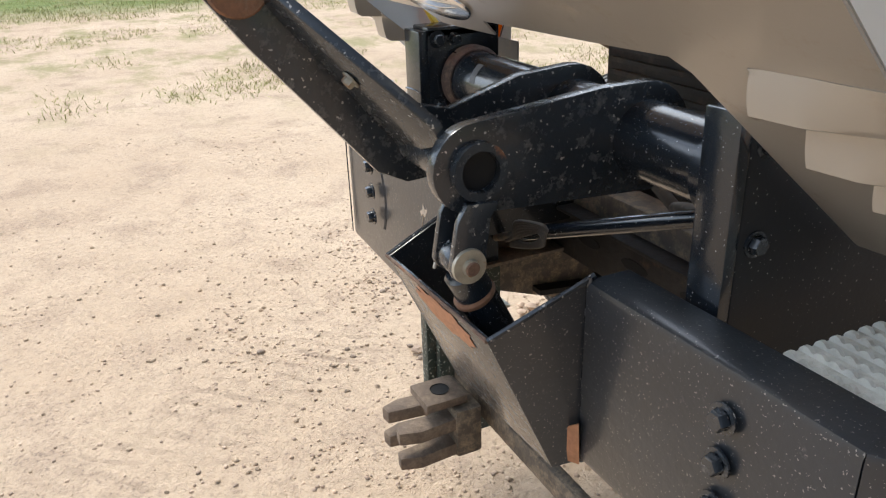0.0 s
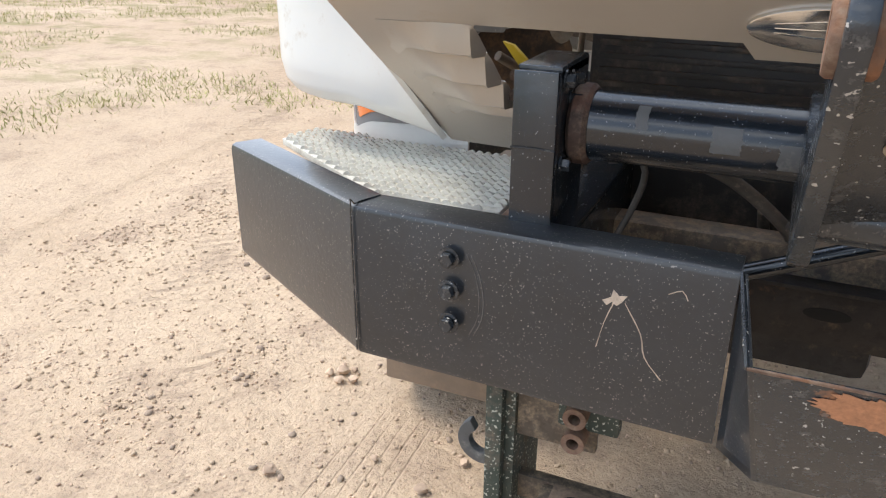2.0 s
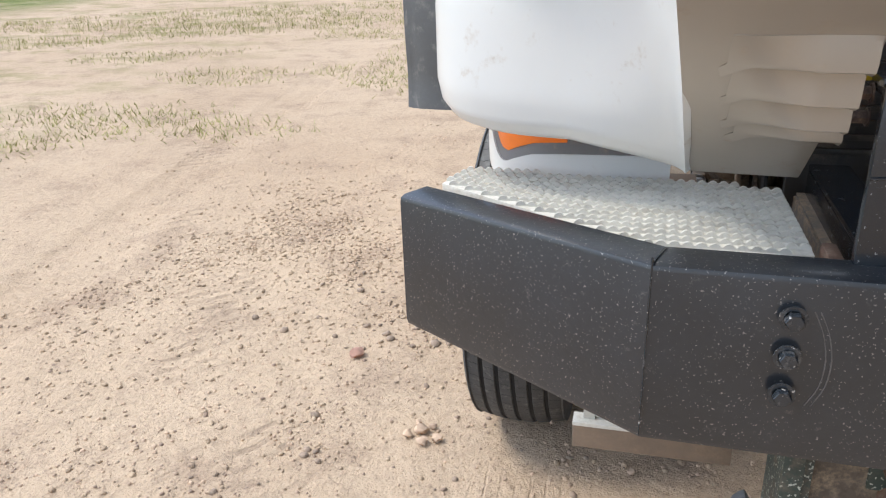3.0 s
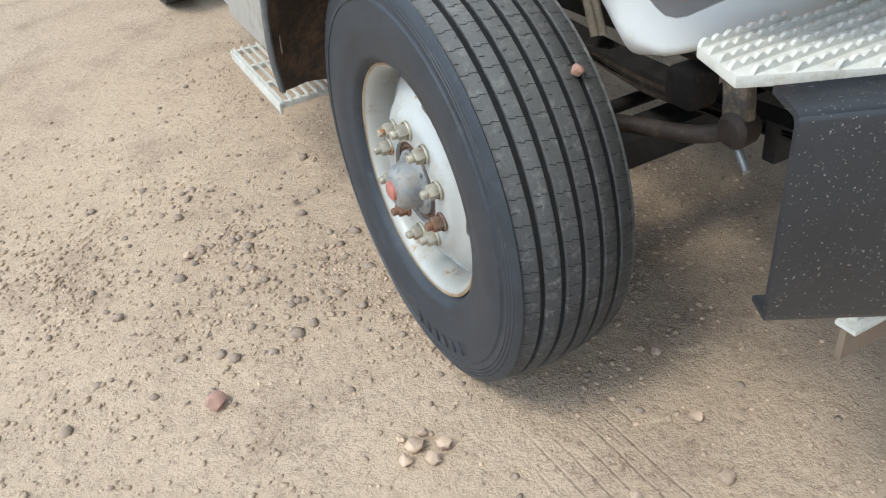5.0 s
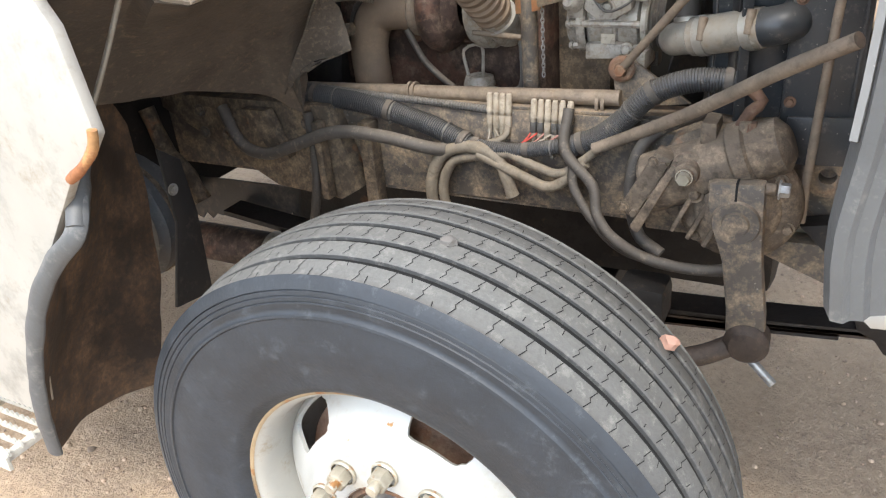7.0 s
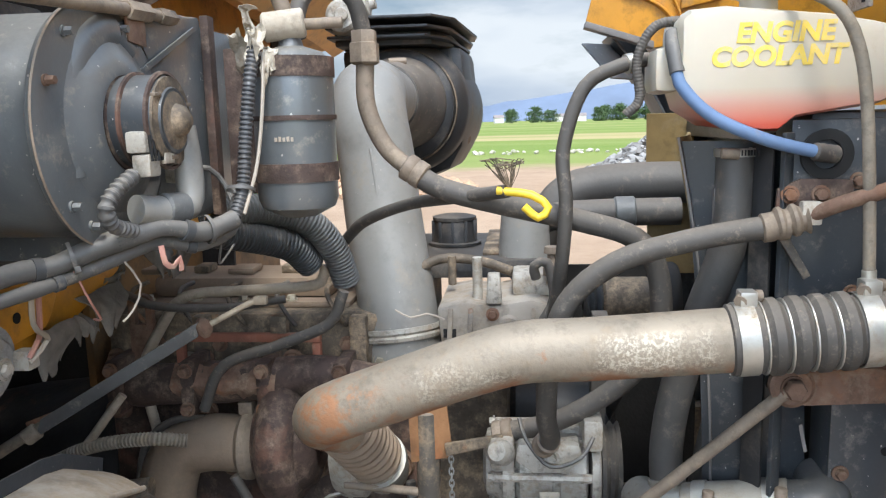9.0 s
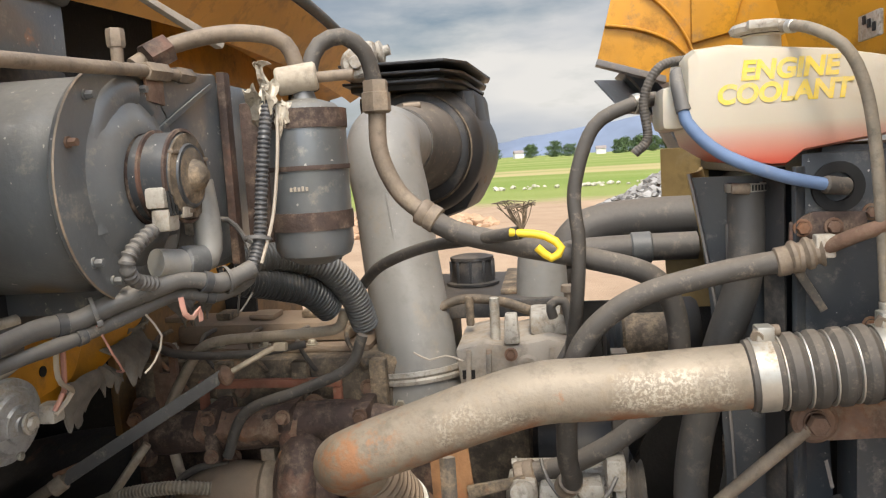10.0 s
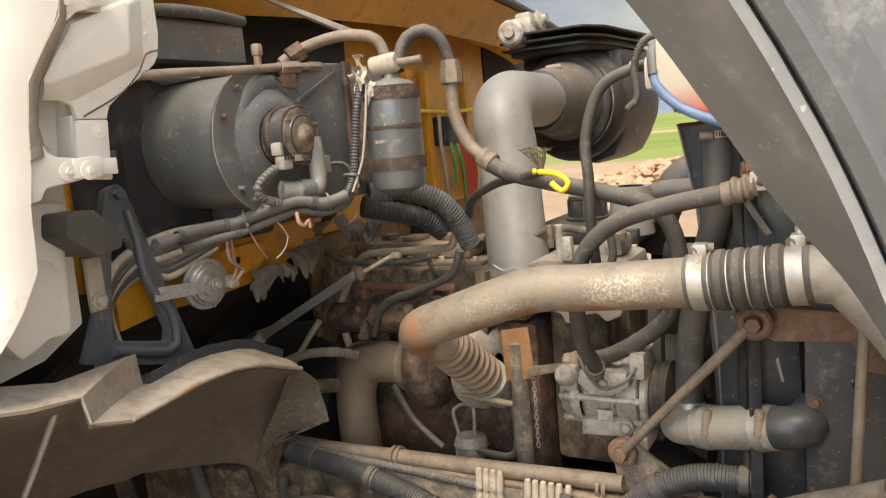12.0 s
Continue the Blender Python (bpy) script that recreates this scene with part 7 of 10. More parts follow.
def radiator():
    t = thing("radiator", "black radiator with side channels, dusty and rust-marked", "radiator", (0.05, 0.80, 0.95))
    part("core", box((-0.36, 0.74, 1.05), (0.46, 0.82, 1.72), 0.006), M_PLASTIC, t)
    part("side_channel", box((-0.43, 0.735, 1.045), (-0.361, 0.86, 1.70), 0.004), M_SLATE, t, "black painted side channel")
    part("side_channel", box((0.461, 0.735, 1.045), (0.53, 0.86, 1.70), 0.004), M_SLATE, t)
    part("foot", slab([(-0.435, 0.845, 1.075), (-0.435, 0.74, 1.08), (-0.435, 0.735, 0.99), (-0.435, 0.85, 0.985)], (-0.008, 0, 0), 0.002), M_SLATE, t)
    part("top_tank", box((-0.42, 0.75, 1.70), (0.52, 0.90, 1.745), 0.012), M_SLATE, t)
    def shroud(u, v):
        z = 1.05 + 0.665 * u
        bow = 0.030 * math.sin(math.pi * min(1, u * 0.9)) - 0.012 * u
        return Vector((-0.36 + 0.30 * v ** 1.3, 0.998 + 0.050 * u ** 2 - bow * 0.4 - 0.075 * v, z))
    part("shroud_side", sheet(shroud, 24, 12, 0.006), M_SHROUD, t, "dusty olive-brown fan shroud")
    part("shroud_edge", sheet(lambda u, v: shroud(u, 0) + V(-0.010 * v, -0.004 + 0.004 * v, 0), 24, 2, 0.003), M_BEZEL, t, "thin pale edge of the shroud")
    part("side_sheet", sheet(lambda u, v: V(-0.362 - 0.018 * math.sin(v * 2.6), 1.0 + 0.05 * u ** 2 - 0.135 * v - 0.008 * u, 1.05 + 0.66 * u), 20, 10, 0.004), M_SLATE, t, "dull slate sheet beside the shroud")
    part("louvre_clip", box((-0.394, 0.978, 1.60), (-0.384, 1.006, 1.65), 0.004), M_BEZEL, t, "small grey clip")
    for k in range(5):
        part("clip_tooth", box((-0.397, 0.982, 1.567 + 0.006 * k), (-0.386, 1.000, 1.570 + 0.006 * k), 0.001), M_GROOVE, t)
    part("rust_bracket", slab([(-0.432, 0.925, 1.432), (-0.432, 0.745, 1.425), (-0.432, 0.745, 1.385), (-0.432, 0.90, 1.378), (-0.432, 0.93, 1.395)], (-0.02, 0, 0), 0.003), M_RUST, t, "rust-brown support bracket")
    part("rust_smear", slab([(-0.4325, 0.80, 1.384), (-0.4325, 0.75, 1.384), (-0.4325, 0.75, 1.33), (-0.4325, 0.775, 1.335)], (-0.0008, 0, 0), 0), M_RUST, t)
    part("clip_plate", slab([(-0.436, 0.942, 1.652), (-0.436, 0.915, 1.664), (-0.436, 0.855, 1.662), (-0.436, 0.850, 1.634), (-0.436, 0.925, 1.624), (-0.436, 0.943, 1.630)], (-0.006, 0, 0), 0.002), M_RUSTDARK, t, "rusty slotted clip plate")
    for y in (0.928, 0.892):
        part("clip_bolt", hexbolt((-0.442, y, 1.645), (-1, 0, 0), 0.008, 0.009, 1.4), M_RUST, t)
    part("grommet", lathe([(0.018, 0), (0.030, 0), (0.031, 0.008), (0.018, 0.008)], (-0.432, 0.885, 1.693), (-1, 0, 0), 24, closed=True), M_GROOVE, t)
    part("panel", box((-0.432, 0.80, 1.44), (-0.426, 0.925, 1.735), 0.003), M_SLATE, t)
    part("channel_fold", slab([(-0.440, 0.940, 1.72), (-0.428, 0.925, 1.72), (-0.428, 0.925, 1.06), (-0.440, 0.940, 1.06)], (-0.006, -0.004, 0), 0.002), M_SLATE, t)
    part("channel_fold", slab([(-0.400, 0.962, 1.72), (-0.428, 0.945, 1.72), (-0.428, 0.945, 1.10), (-0.400, 0.962, 1.10)], (0.004, -0.004, 0), 0.001), M_PLASTIC, t)
    part("brace", slab([(-0.444, 0.945, 1.60), (-0.444, 0.935, 1.605), (-0.444, 0.900, 1.545), (-0.444, 0.908, 1.54)], (-0.004, 0, 0), 0.001), M_FRAME, t)
    part("cut_out", lathe([(0, 0.001), (0.011, 0.001), (0.011, 0), (0, 0)], (-0.4335, 0.935, 1.405), (-1, 0, 0), 18), M_GROOVE, t)
    part("bright_scrape", slab([(-0.4330, 0.900, 1.345), (-0.4330, 0.896, 1.347), (-0.4330, 0.888, 1.31), (-0.4330, 0.892, 1.308)], (-0.0008, 0, 0), 0), M_BEZEL, t, "bare metal scrape")
    # far fan and belt
    f = thing("cooling_fan", "black engine cooling fan behind the shroud", "fan", (0.06, 1.1, 1.16))
    part("fan_hub", rod((0.06, 1.08, 1.16), (0.06, 1.28, 1.16), 0.07, 24), M_PLASTIC, f)
    for k in range(8):
        a = 2 * math.pi * k / 8
        b = slab([(-0.035, 0, 0.06), (0.035, 0.03, 0.06), (0.05, 0.04, 0.20), (-0.05, -0.01, 0.20)], (0, 0.004, 0), 0.001)
        b.transform(Matrix.Translation((0.06, 1.09, 1.16)) @ Matrix.Rotation(a, 4, "Y"))
        part("blade", b, M_PLASTIC, f)
    part("far_cowling", sheet(lambda u, v: V(0.30 + 0.02 * math.sin(u * math.pi), 0.975 + 0.010 * u - 0.10 * v, 1.40 + 0.35 * u), 16, 6, 0.005), M_SHROUD, t, "dusty olive-orange far cowling")
    # shade beyond the fan is put into this panel's colour
    part("far_shroud", box((0.30, 0.865, 0.90), (0.312, 1.27, 1.42), 0.004), M_VOID, t, "far side of the fan shroud, coloured near-black as shade")
    part("cross_rib", box((-0.438, 0.742, 1.09), (-0.431, 0.748, 1.69), 0.001), M_SLATE, t)
    for z in (1.10, 1.28, 1.52, 1.66):
        part("channel_bolt", hexbolt((-0.431, 0.845, z), (-1, 0, 0), 0.007, 0.009, 1.5), M_RUST, t)
    for z in (1.14, 1.22, 1.31):
        part("channel_hole", lathe([(0, 0.001), (0.006, 0.001), (0.006, 0), (0, 0)], (-0.430, 0.79, z), (-1, 0, 0), 14), M_GROOVE, t)


radiator()


def coolant_tank():
    t = thing("coolant_tank", "translucent white plastic engine coolant tank with red fluid, yellow lettering", "tank", (-0.40, 0.94, 1.72))
    b = bmesh.new()
    prof = [(1.063, 1.785), (1.052, 1.752), (1.018, 1.730), (0.965, 1.722), (0.945, 1.722), (0.925, 1.738), (0.83, 1.752), (0.80, 1.765), (0.79, 1.835), (0.84, 1.848), (0.89, 1.858), (1.01, 1.871), (1.052, 1.868), (1.063, 1.858)]
    b = slab([(-0.315, y, z) for y, z in prof], (-0.135, 0, 0), 0.018)
    part("body", b, M_JUG, t)
    part("side_lug", box((-0.42, 1.055, 1.772), (-0.33, 1.088, 1.828), 0.012), M_JUG, t)
    part("neck", lathe([(0.0235, 0), (0.0225, 0.028), (0.026, 0.030), (0, 0.031)], (-0.385, 0.957, 1.855), (0, 0, 1), 28), M_JUG, t)
    cap = part("cap", lathe([(0.026, 0), (0.037, 0.002), (0.040, 0.008), (0.036, 0.013), (0.020, 0.017), (0, 0.017)], (-0.385, 0.957, 1.886), (0, 0, 1), 24), M_CAST, t, "grey metal pressure cap")
    part("cap_lug", box((-0.432, 0.95, 1.888), (-0.420, 0.985, 1.899), 0.003), M_CAST, cap)
    for body, y, z, size in (("ENGINE", 1.000, 1.827, 0.030), ("COOLANT", 1.028, 1.800, 0.030)):
        cu = bpy.data.curves.new("lettering", "FONT")
        cu.body, cu.size, cu.extrude, cu.shear, cu.space_character = body, size * 1.04, 0.0003, 0.15, 1.0
        cu.offset = 0.0013
        ob = new("tmp", cu)
        dg = bpy.context.evaluated_depsgraph_get()
        me = bpy.data.meshes.new_from_object(ob.evaluated_get(dg))
        bpy.data.objects.remove(ob)
        bm = bmesh.new()
        bm.from_mesh(me)
        bm.transform(Matrix.Translation((-0.4508, y, z)) @ Matrix.Rotation(radians(-90), 4, "Z") @ Matrix.Rotation(radians(90), 4, "X"))
        part("lettering", bm, M_SPRAY, t, "yellow painted words ENGINE COOLANT" if body == "ENGINE" else "", False)


coolant_tank()


def blower():
    t = thing("heater_blower", "black heater blower drum with a motor, scratched and dusty", "blower", (-0.64, 1.75, 1.6))
    c = V(-0.645, 0, 1.748)
    part("drum", lathe([(0, 0.222), (0.113, 0.222), (0.115, 0.215), (0.115, 0.03), (0.112, 0.022), (0.112, 0.004), (0.124, 0.003), (0.126, 0.0), (0.126, -0.004), (0.118, -0.006), (0.10, -0.004), (0.06, -0.010), (0, -0.010)], (c.x, 1.685, c.z), (0, 1, 0), 56), M_HOUSING, t)
    part("drum_band", lathe([(0.1152, 0), (0.119, 0.001), (0.119, 0.010), (0.1152, 0.011)], (c.x, 1.892, c.z), (0, 1, 0), 48), M_HOUSING, t)
    part("band_latch", box((c.x - 0.165, 1.875, c.z - 0.02), (c.x - 0.150, 1.90, c.z + 0.005), 0.003), M_HOUSING, t)
    part("end_dome", lathe([(0.050, 0.020), (0.064, 0.019), (0.074, 0.013), (0.086, 0.006), (0.098, 0.0)], (c.x + 0.010, 1.682, c.z + 0.002), (0, -1, 0), 48), M_HOUSING, t)
    for pts, r in (([(0.028, 0.098), (0.004, 0.096), (-0.022, 0.082), (-0.040, 0.060), (-0.052, 0.040)], 0.017), ([(-0.060, -0.030), (-0.058, -0.048)], 0.013), ([(0.036, 0.098), (0.062, 0.080)], 0.014)):
        part("emboss", hose([(c.x + x, 1.684 + 0.62 * r, c.z + z) for x, z in pts], r * 1.35, 18), M_HOUSING, t)
    part("rim_dust", lathe([(0.1262, 0), (0.1275, 0.0015), (0.1262, 0.003)], (c.x, 1.680, c.z), (0, 1, 0), 56), M_COPPER, t, "dusty brown seam round the drum's rim")
    part("back_flange", box((c.x - 0.145, 1.905, c.z - 0.13), (c.x + 0.14, 1.925, c.z + 0.135), 0.004), M_HOUSING, t)
    part("flange_channel", box((c.x - 0.152, 1.885, c.z - 0.115), (c.x - 0.142, 1.9045, c.z + 0.13), 0.002), M_HOUSING, t)
    part("flange_gusset", slab([(c.x - 0.135, 1.903, c.z + 0.128), (c.x - 0.020, 1.80, c.z + 0.118), (c.x - 0.060, 1.88, c.z + 0.108), (c.x - 0.135, 1.903, c.z + 0.09)], (0.003, 0.002, 0.003), 0.001), M_HOUSING, t)
    part("motor_seat", lathe([(0.054, 0), (0.066, 0.0), (0.064, 0.006), (0.056, 0.010), (0.054, 0.010)], (-0.628, 1.678, 1.752), (0, -1, 0), 36), M_HOUSING, t)
    mo = part("motor", lathe([(0.050, 0.0), (0.050, 0.022), (0.048, 0.024), (0.048, 0.062), (0.046, 0.068), (0.036, 0.070), (0.034, 0.074), (0.018, 0.076), (0.014, 0.084), (0.006, 0.090), (0, 0.090)], (-0.628, 1.688, 1.752), (0, -1, 0), 36), M_SLATE, t, "black cylindrical blower motor")
    for d0 in (0.020, 0.034, 0.0625):
        part("motor_ring", lathe([(0.0482, 0), (0.0515, 0.001), (0.0515, 0.004), (0.0482, 0.005)], (-0.628, 1.688 - d0, 1.752), (0, -1, 0), 36), M_RUSTDARK, mo, "dusty rolled motor seam")
    part("motor_face", lathe([(0.046, 0.068), (0.046, 0.0705), (0.036, 0.0715), (0.030, 0.073), (0.030, 0.0705)], (-0.628, 1.688, 1.752), (0, -1, 0), 32), M_GRIME, mo, "dusty brown pressed motor end face")
    part("motor_cone", lathe([(0.0305, 0.0745), (0.018, 0.0770), (0.0145, 0.0845), (0.0062, 0.0906), (0, 0.0906)], (-0.628, 1.688, 1.752), (0, -1, 0), 24), M_GRIME, mo, "grimy brown bearing cone")
    for k in range(3):
        a = 2.1 * k + 0.4
        part("face_tab", box((-0.007, -0.004, 0), (0.007, 0.004, 0.004), 0.001, Matrix.Translation((-0.628 + 0.040 * math.cos(a), 1.619, 1.752 + 0.040 * math.sin(a)))), M_COPPER, mo)
    plug = part("connector", box((-0.662 - 0.020, 1.622, 1.724 - 0.004), (-0.662 + 0.026, 1.644, 1.724 + 0.018), 0.004), M_CAST, mo, "grey plug connector")
    part("plug_boot", box((-0.662 - 0.018, 1.620, 1.724 - 0.028), (-0.662 + 0.006, 1.640, 1.724 - 0.0045), 0.004), M_CAST, plug)
    part("plug_clip", box((-0.662 + 0.008, 1.616, 1.724 - 0.016), (-0.662 + 0.030, 1.622, 1.724 - 0.004), 0.002), M_CAST, plug)
    for k in range(4):
        part("pin", rod((-0.662 - 0.014 + 0.007 * k, 1.621, 1.724 + 0.014), (-0.662 - 0.014 + 0.007 * k, 1.619, 1.724 - 0.012), 0.0016, 6), M_GROOVE, plug)
    for k, (a, m) in enumerate(((2.2, M_HOUSING), (2.75, M_RUST), (3.9, M_HOUSING), (4.25, M_HOUSING), (5.3, M_COPPER), (1.2, M_HOUSING))):
        part("flange_screw", hexbolt((c.x + 0.110 * math.cos(a), 1.680, c.z + 0.110 * math.sin(a)), (0, -1, 0), 0.0045, 0.011, 1.25), m, t)
    part("rust_tab", slab([(-0.60, 1.676, 1.865), (-0.56, 1.676, 1.863), (-0.56, 1.676, 1.835), (-0.60, 1.676, 1.838)], (0, -0.004, 0), 0.001), M_RUST, t)
    b = slab([(-0.62, 1.695, 1.866), (-0.435, 1.66, 1.884), (-0.420, 1.66, 1.725), (-0.42, 1.665, 1.64), (-0.62, 1.695, 1.60)], (0, 0.25, 0), 0.006)
    part("air_box", b, M_HOUSING, t, "flat black heater box")
    part("box_crease", slab([(-0.585, 1.686, 1.800), (-0.462, 1.6605, 1.868), (-0.452, 1.6605, 1.866), (-0.575, 1.684, 1.797)], (0, -0.003, 0), 0.001), M_HOUSING, t)
    part("box_edge", box((-0.440, 1.648, 1.63), (-0.420, 1.6595, 1.885), 0.002), M_RUSTDARK, t, "rusty folded edge of the heater box")
    part("side_box", box((-0.419, 1.70, 1.62), (-0.20, 1.92, 1.885), 0.006), M_HOUSING, t)
    pl = part("resistor_plug", box((-0.545, 1.648, 1.680), (-0.515, 1.672, 1.712), 0.004), M_CAST, t, "grey resistor plug")
    part("plug_wire", hose([(-0.516, 1.655, 1.695), (-0.490, 1.640, 1.694), (-0.478, 1.625, 1.672), (-0.490, 1.61, 1.645)], 0.0035, 8), M_LOOM, pl)
    part("drain_elbow", hose([(-0.592, 1.625, 1.745), (-0.593, 1.62, 1.702), (-0.594, 1.62, 1.668), (-0.612, 1.625, 1.656), (-0.66, 1.65, 1.662)], 0.0155, 16), M_GREYPIPE, t, "dusty grey drain elbow")
    part("elbow_cuff", rod((-0.605, 1.622, 1.657), (-0.632, 1.635, 1.659), 0.0175, 18), M_FLARE, t)
    part("upper_box", box((-0.815, 1.80, 1.895), (-0.54, 1.95, 1.965), 0.006), M_HOUSING, t)
    part("back_box", box((-0.80, 1.86, 1.56), (-0.45, 2.015, 1.90), 0.01), M_PLASTIC, t)
    part("upper_seal", hose([(-0.81, 1.80, 1.972), (-0.66, 1.790, 1.976), (-0.54, 1.80, 1.972)], 0.011, 10, lump=0.2), M_RUBBER, t)


blower()


def drier():
    t = thing("receiver_drier", "black air conditioning drier bottle with rusty bands", "drier", (-0.462, 1.535, 1.63))
    c = (-0.462, 1.535, 1.63)
    part("bottle", lathe([(0, 0), (0.022, 0.0), (0.046, 0.012), (0.0505, 0.024), (0.0505, 0.178), (0.048, 0.192), (0.038, 0.203), (0.016, 0.210), (0.012, 0.222), (0, 0.222)], c, (0, 0, 1), 36), M_HOUSING, t)
    for z0, z1, m in ((0.172, 0.196, M_RUSTDARK), (0.045, 0.068, M_RUSTDARK), (0.120, 0.126, M_RUSTDARK)):
        part("band", lathe([(0.0507, z0), (0.0523, z0), (0.0525, (z0 + z1) / 2), (0.0523, z1), (0.0507, z1)], c, (0, 0, 1), 36, closed=True), m, t)
    part("mount_plate", box((-0.47, 1.578, 1.66), (-0.44, 1.62, 1.84), 0.003), M_RUSTDARK, t)
    for k in range(5):
        part("label_bar", box((-0.5138, 1.523 + 0.005 * k, 1.725), (-0.5118, 1.526 + 0.005 * k, 1.730 + 0.001 * (k % 2)), 0), M_WIRE_W, t)
    sw = part("pressure_switch", rod((-0.475, 1.565, 1.862), (-0.465, 1.515, 1.868), 0.018, 20), M_ROPE, t, "pale round pressure switch")
    part("switch_stem", rod((-0.462, 1.52, 1.866), (-0.455, 1.470, 1.868), 0.007, 12), M_COPPER, sw)
    rnd = random.Random(8)
    for k, (o, w, hh, lean) in enumerate(((V(-0.505, 1.575, 1.885), 0.020, 0.055, 0.02), (V(-0.510, 1.560, 1.860), 0.026, 0.040, -0.02), (V(-0.500, 1.590, 1.855), 0.022, 0.050, 0.03), (V(-0.508, 1.548, 1.835), 0.018, 0.045, -0.01))):
        def tape(u, v, o=o, w=w, hh=hh, lean=lean, k=k):
            n = 0.010 * noise.noise_vector(Vector((u * 2.2 + k * 3, v * 3.1, k)))
            taper = 1 - 0.6 * v * (0.6 + 0.4 * math.sin(u * 9 + k))
            return o + V(lean * v, (u - 0.5) * w * taper, -hh * v * (0.75 + 0.25 * math.sin(u * 7 + k))) + n
        part("tape_tag", sheet(tape, 8, 10, 0.0006), M_PAPER, t, "torn crumpled foil tape", smooth=False)


drier()


def line(name, pts, r, m, label, cat="hose", group="", seg=12, **kw):
    return single(name, hose(pts, r, seg, **kw), m, label, cat, group)


def banded(name, pts, r, m, label, cat, group, band, where, **kw):
    """A hose or loom with bands round it at shares of its length."""
    t = thing(name, label, cat, pts[0], group)
    part("hose", hose(pts, r, 18, **kw), m, t)
    path = spline(pts, 0.01)
    for f in where:
        k = max(1, min(len(path) - 2, int(f * len(path))))
        part("band", lathe([(r, 0), (r * 1.10 + 0.0006, 0.0008), (r * 1.10 + 0.0006, 0.010), (r, 0.011)], path[k], (path[k + 1] - path[k - 1]).normalized(), 20), band, t)
    return t


def fitted_hose(name, pts, r, label, group):
    """A rubber hose with a crimped ferrule at each end."""
    t = thing(name, label, "hose", pts[0], group)
    part("hose", hose(pts, r, 14), M_RUBBER, t)
    for a, b_ in ((pts[0], pts[1]), (pts[-1], pts[-2])):
        a, b_ = V(*a), V(*b_)
        d = (b_ - a).normalized()
        part("ferrule", lathe([(r * 1.02, 0), (r * 1.25, 0.002), (r * 1.25, 0.012), (r * 1.12, 0.015), (r * 1.25, 0.018), (r * 1.25, 0.030), (r * 1.02, 0.032)], a, d, 16), M_COPPER, t, "brown crimped ferrule")


line("hard_line", [(-0.95, 1.745, 1.850), (-0.91, 1.715, 1.852), (-0.85, 1.684, 1.856), (-0.727, 1.668, 1.862), (-0.573, 1.675, 1.873), (-0.42, 1.676, 1.877)], 0.0072, M_COPPER, "dusty rusty metal refrigerant line beside the blower", "pipe", "refrigerant lines")
for k, (p, q, r) in enumerate((((-0.60, 1.674, 1.871), (-0.545, 1.676, 1.874), 0.0115), ((-0.52, 1.676, 1.875), (-0.48, 1.676, 1.876), 0.0105), ((-0.655, 1.672, 1.868), (-0.655, 1.672, 1.904), 0.0065), ((-0.655, 1.672, 1.889), (-0.655, 1.672, 1.908), 0.0095))):
    single("pipe_fitting", lathe([(0, 0), (r * 0.9, 0), (r, 0.003), (r, (V(*q) - V(*p)).length - 0.003), (r * 0.9, (V(*q) - V(*p)).length), (0, (V(*q) - V(*p)).length)], p, V(*q) - V(*p), 6 if k != 2 else 14), M_COPPER, "dusty hexagonal pipe fitting on the refrigerant line", "fitting", "pipe fittings")
line("refrigerant_hose", [(-0.545, 1.715, 1.885), (-0.515, 1.69, 1.908), (-0.495, 1.64, 1.922), (-0.485, 1.592, 1.923), (-0.468, 1.552, 1.910), (-0.460, 1.536, 1.860)], 0.0105, M_COPPER, "dusty brown bent line rising over the drier", "pipe", "refrigerant lines")
single("pipe_fitting", lathe([(0, 0), (0.018, 0), (0.019, 0.004), (0.019, 0.030), (0, 0.032)], (-0.540, 1.70, 1.893), (0.7, -0.6, 0.5), 6), M_RUSTDARK, "dark hexagonal fitting beside the blower", "fitting", "pipe fittings")
line("refrigerant_hose", [(-0.430, 1.535, 1.855), (-0.42, 1.537, 1.885), (-0.405, 1.526, 1.915), (-0.39, 1.497, 1.926), (-0.375, 1.472, 1.905), (-0.362, 1.463, 1.862)], 0.0115, M_RUBBER, "dusty black looped refrigerant hose", "hose", "refrigerant lines")
single("pipe_fitting", lathe([(0, 0), (0.017, 0), (0.018, 0.003), (0.018, 0.016), (0.021, 0.017), (0.021, 0.042), (0.017, 0.045), (0, 0.045)], (-0.361, 1.463, 1.868), (0, 0, -1), 6), M_COPPER, "large dusty hexagonal union", "fitting", "pipe fittings")
line("refrigerant_hose", [(-0.36, 1.463, 1.83), (-0.36, 1.463, 1.768), (-0.36, 1.440, 1.713), (-0.365, 1.405, 1.680)], 0.0125, M_COPPER, "dusty metal line bending down from the union", "pipe", "refrigerant lines")
fitted_hose("suction_hose", [(-0.363, 1.412, 1.686), (-0.37, 1.365, 1.655), (-0.37, 1.28, 1.631), (-0.365, 1.174, 1.606), (-0.355, 1.10, 1.580), (-0.345, 1.066, 1.53), (-0.33, 1.062, 1.44), (-0.30, 1.10, 1.36), (-0.29, 1.20, 1.29), (-0.28, 1.30, 1.262)], 0.0155, "thick dusty black hose sweeping round the engine front", "refrigerant lines")
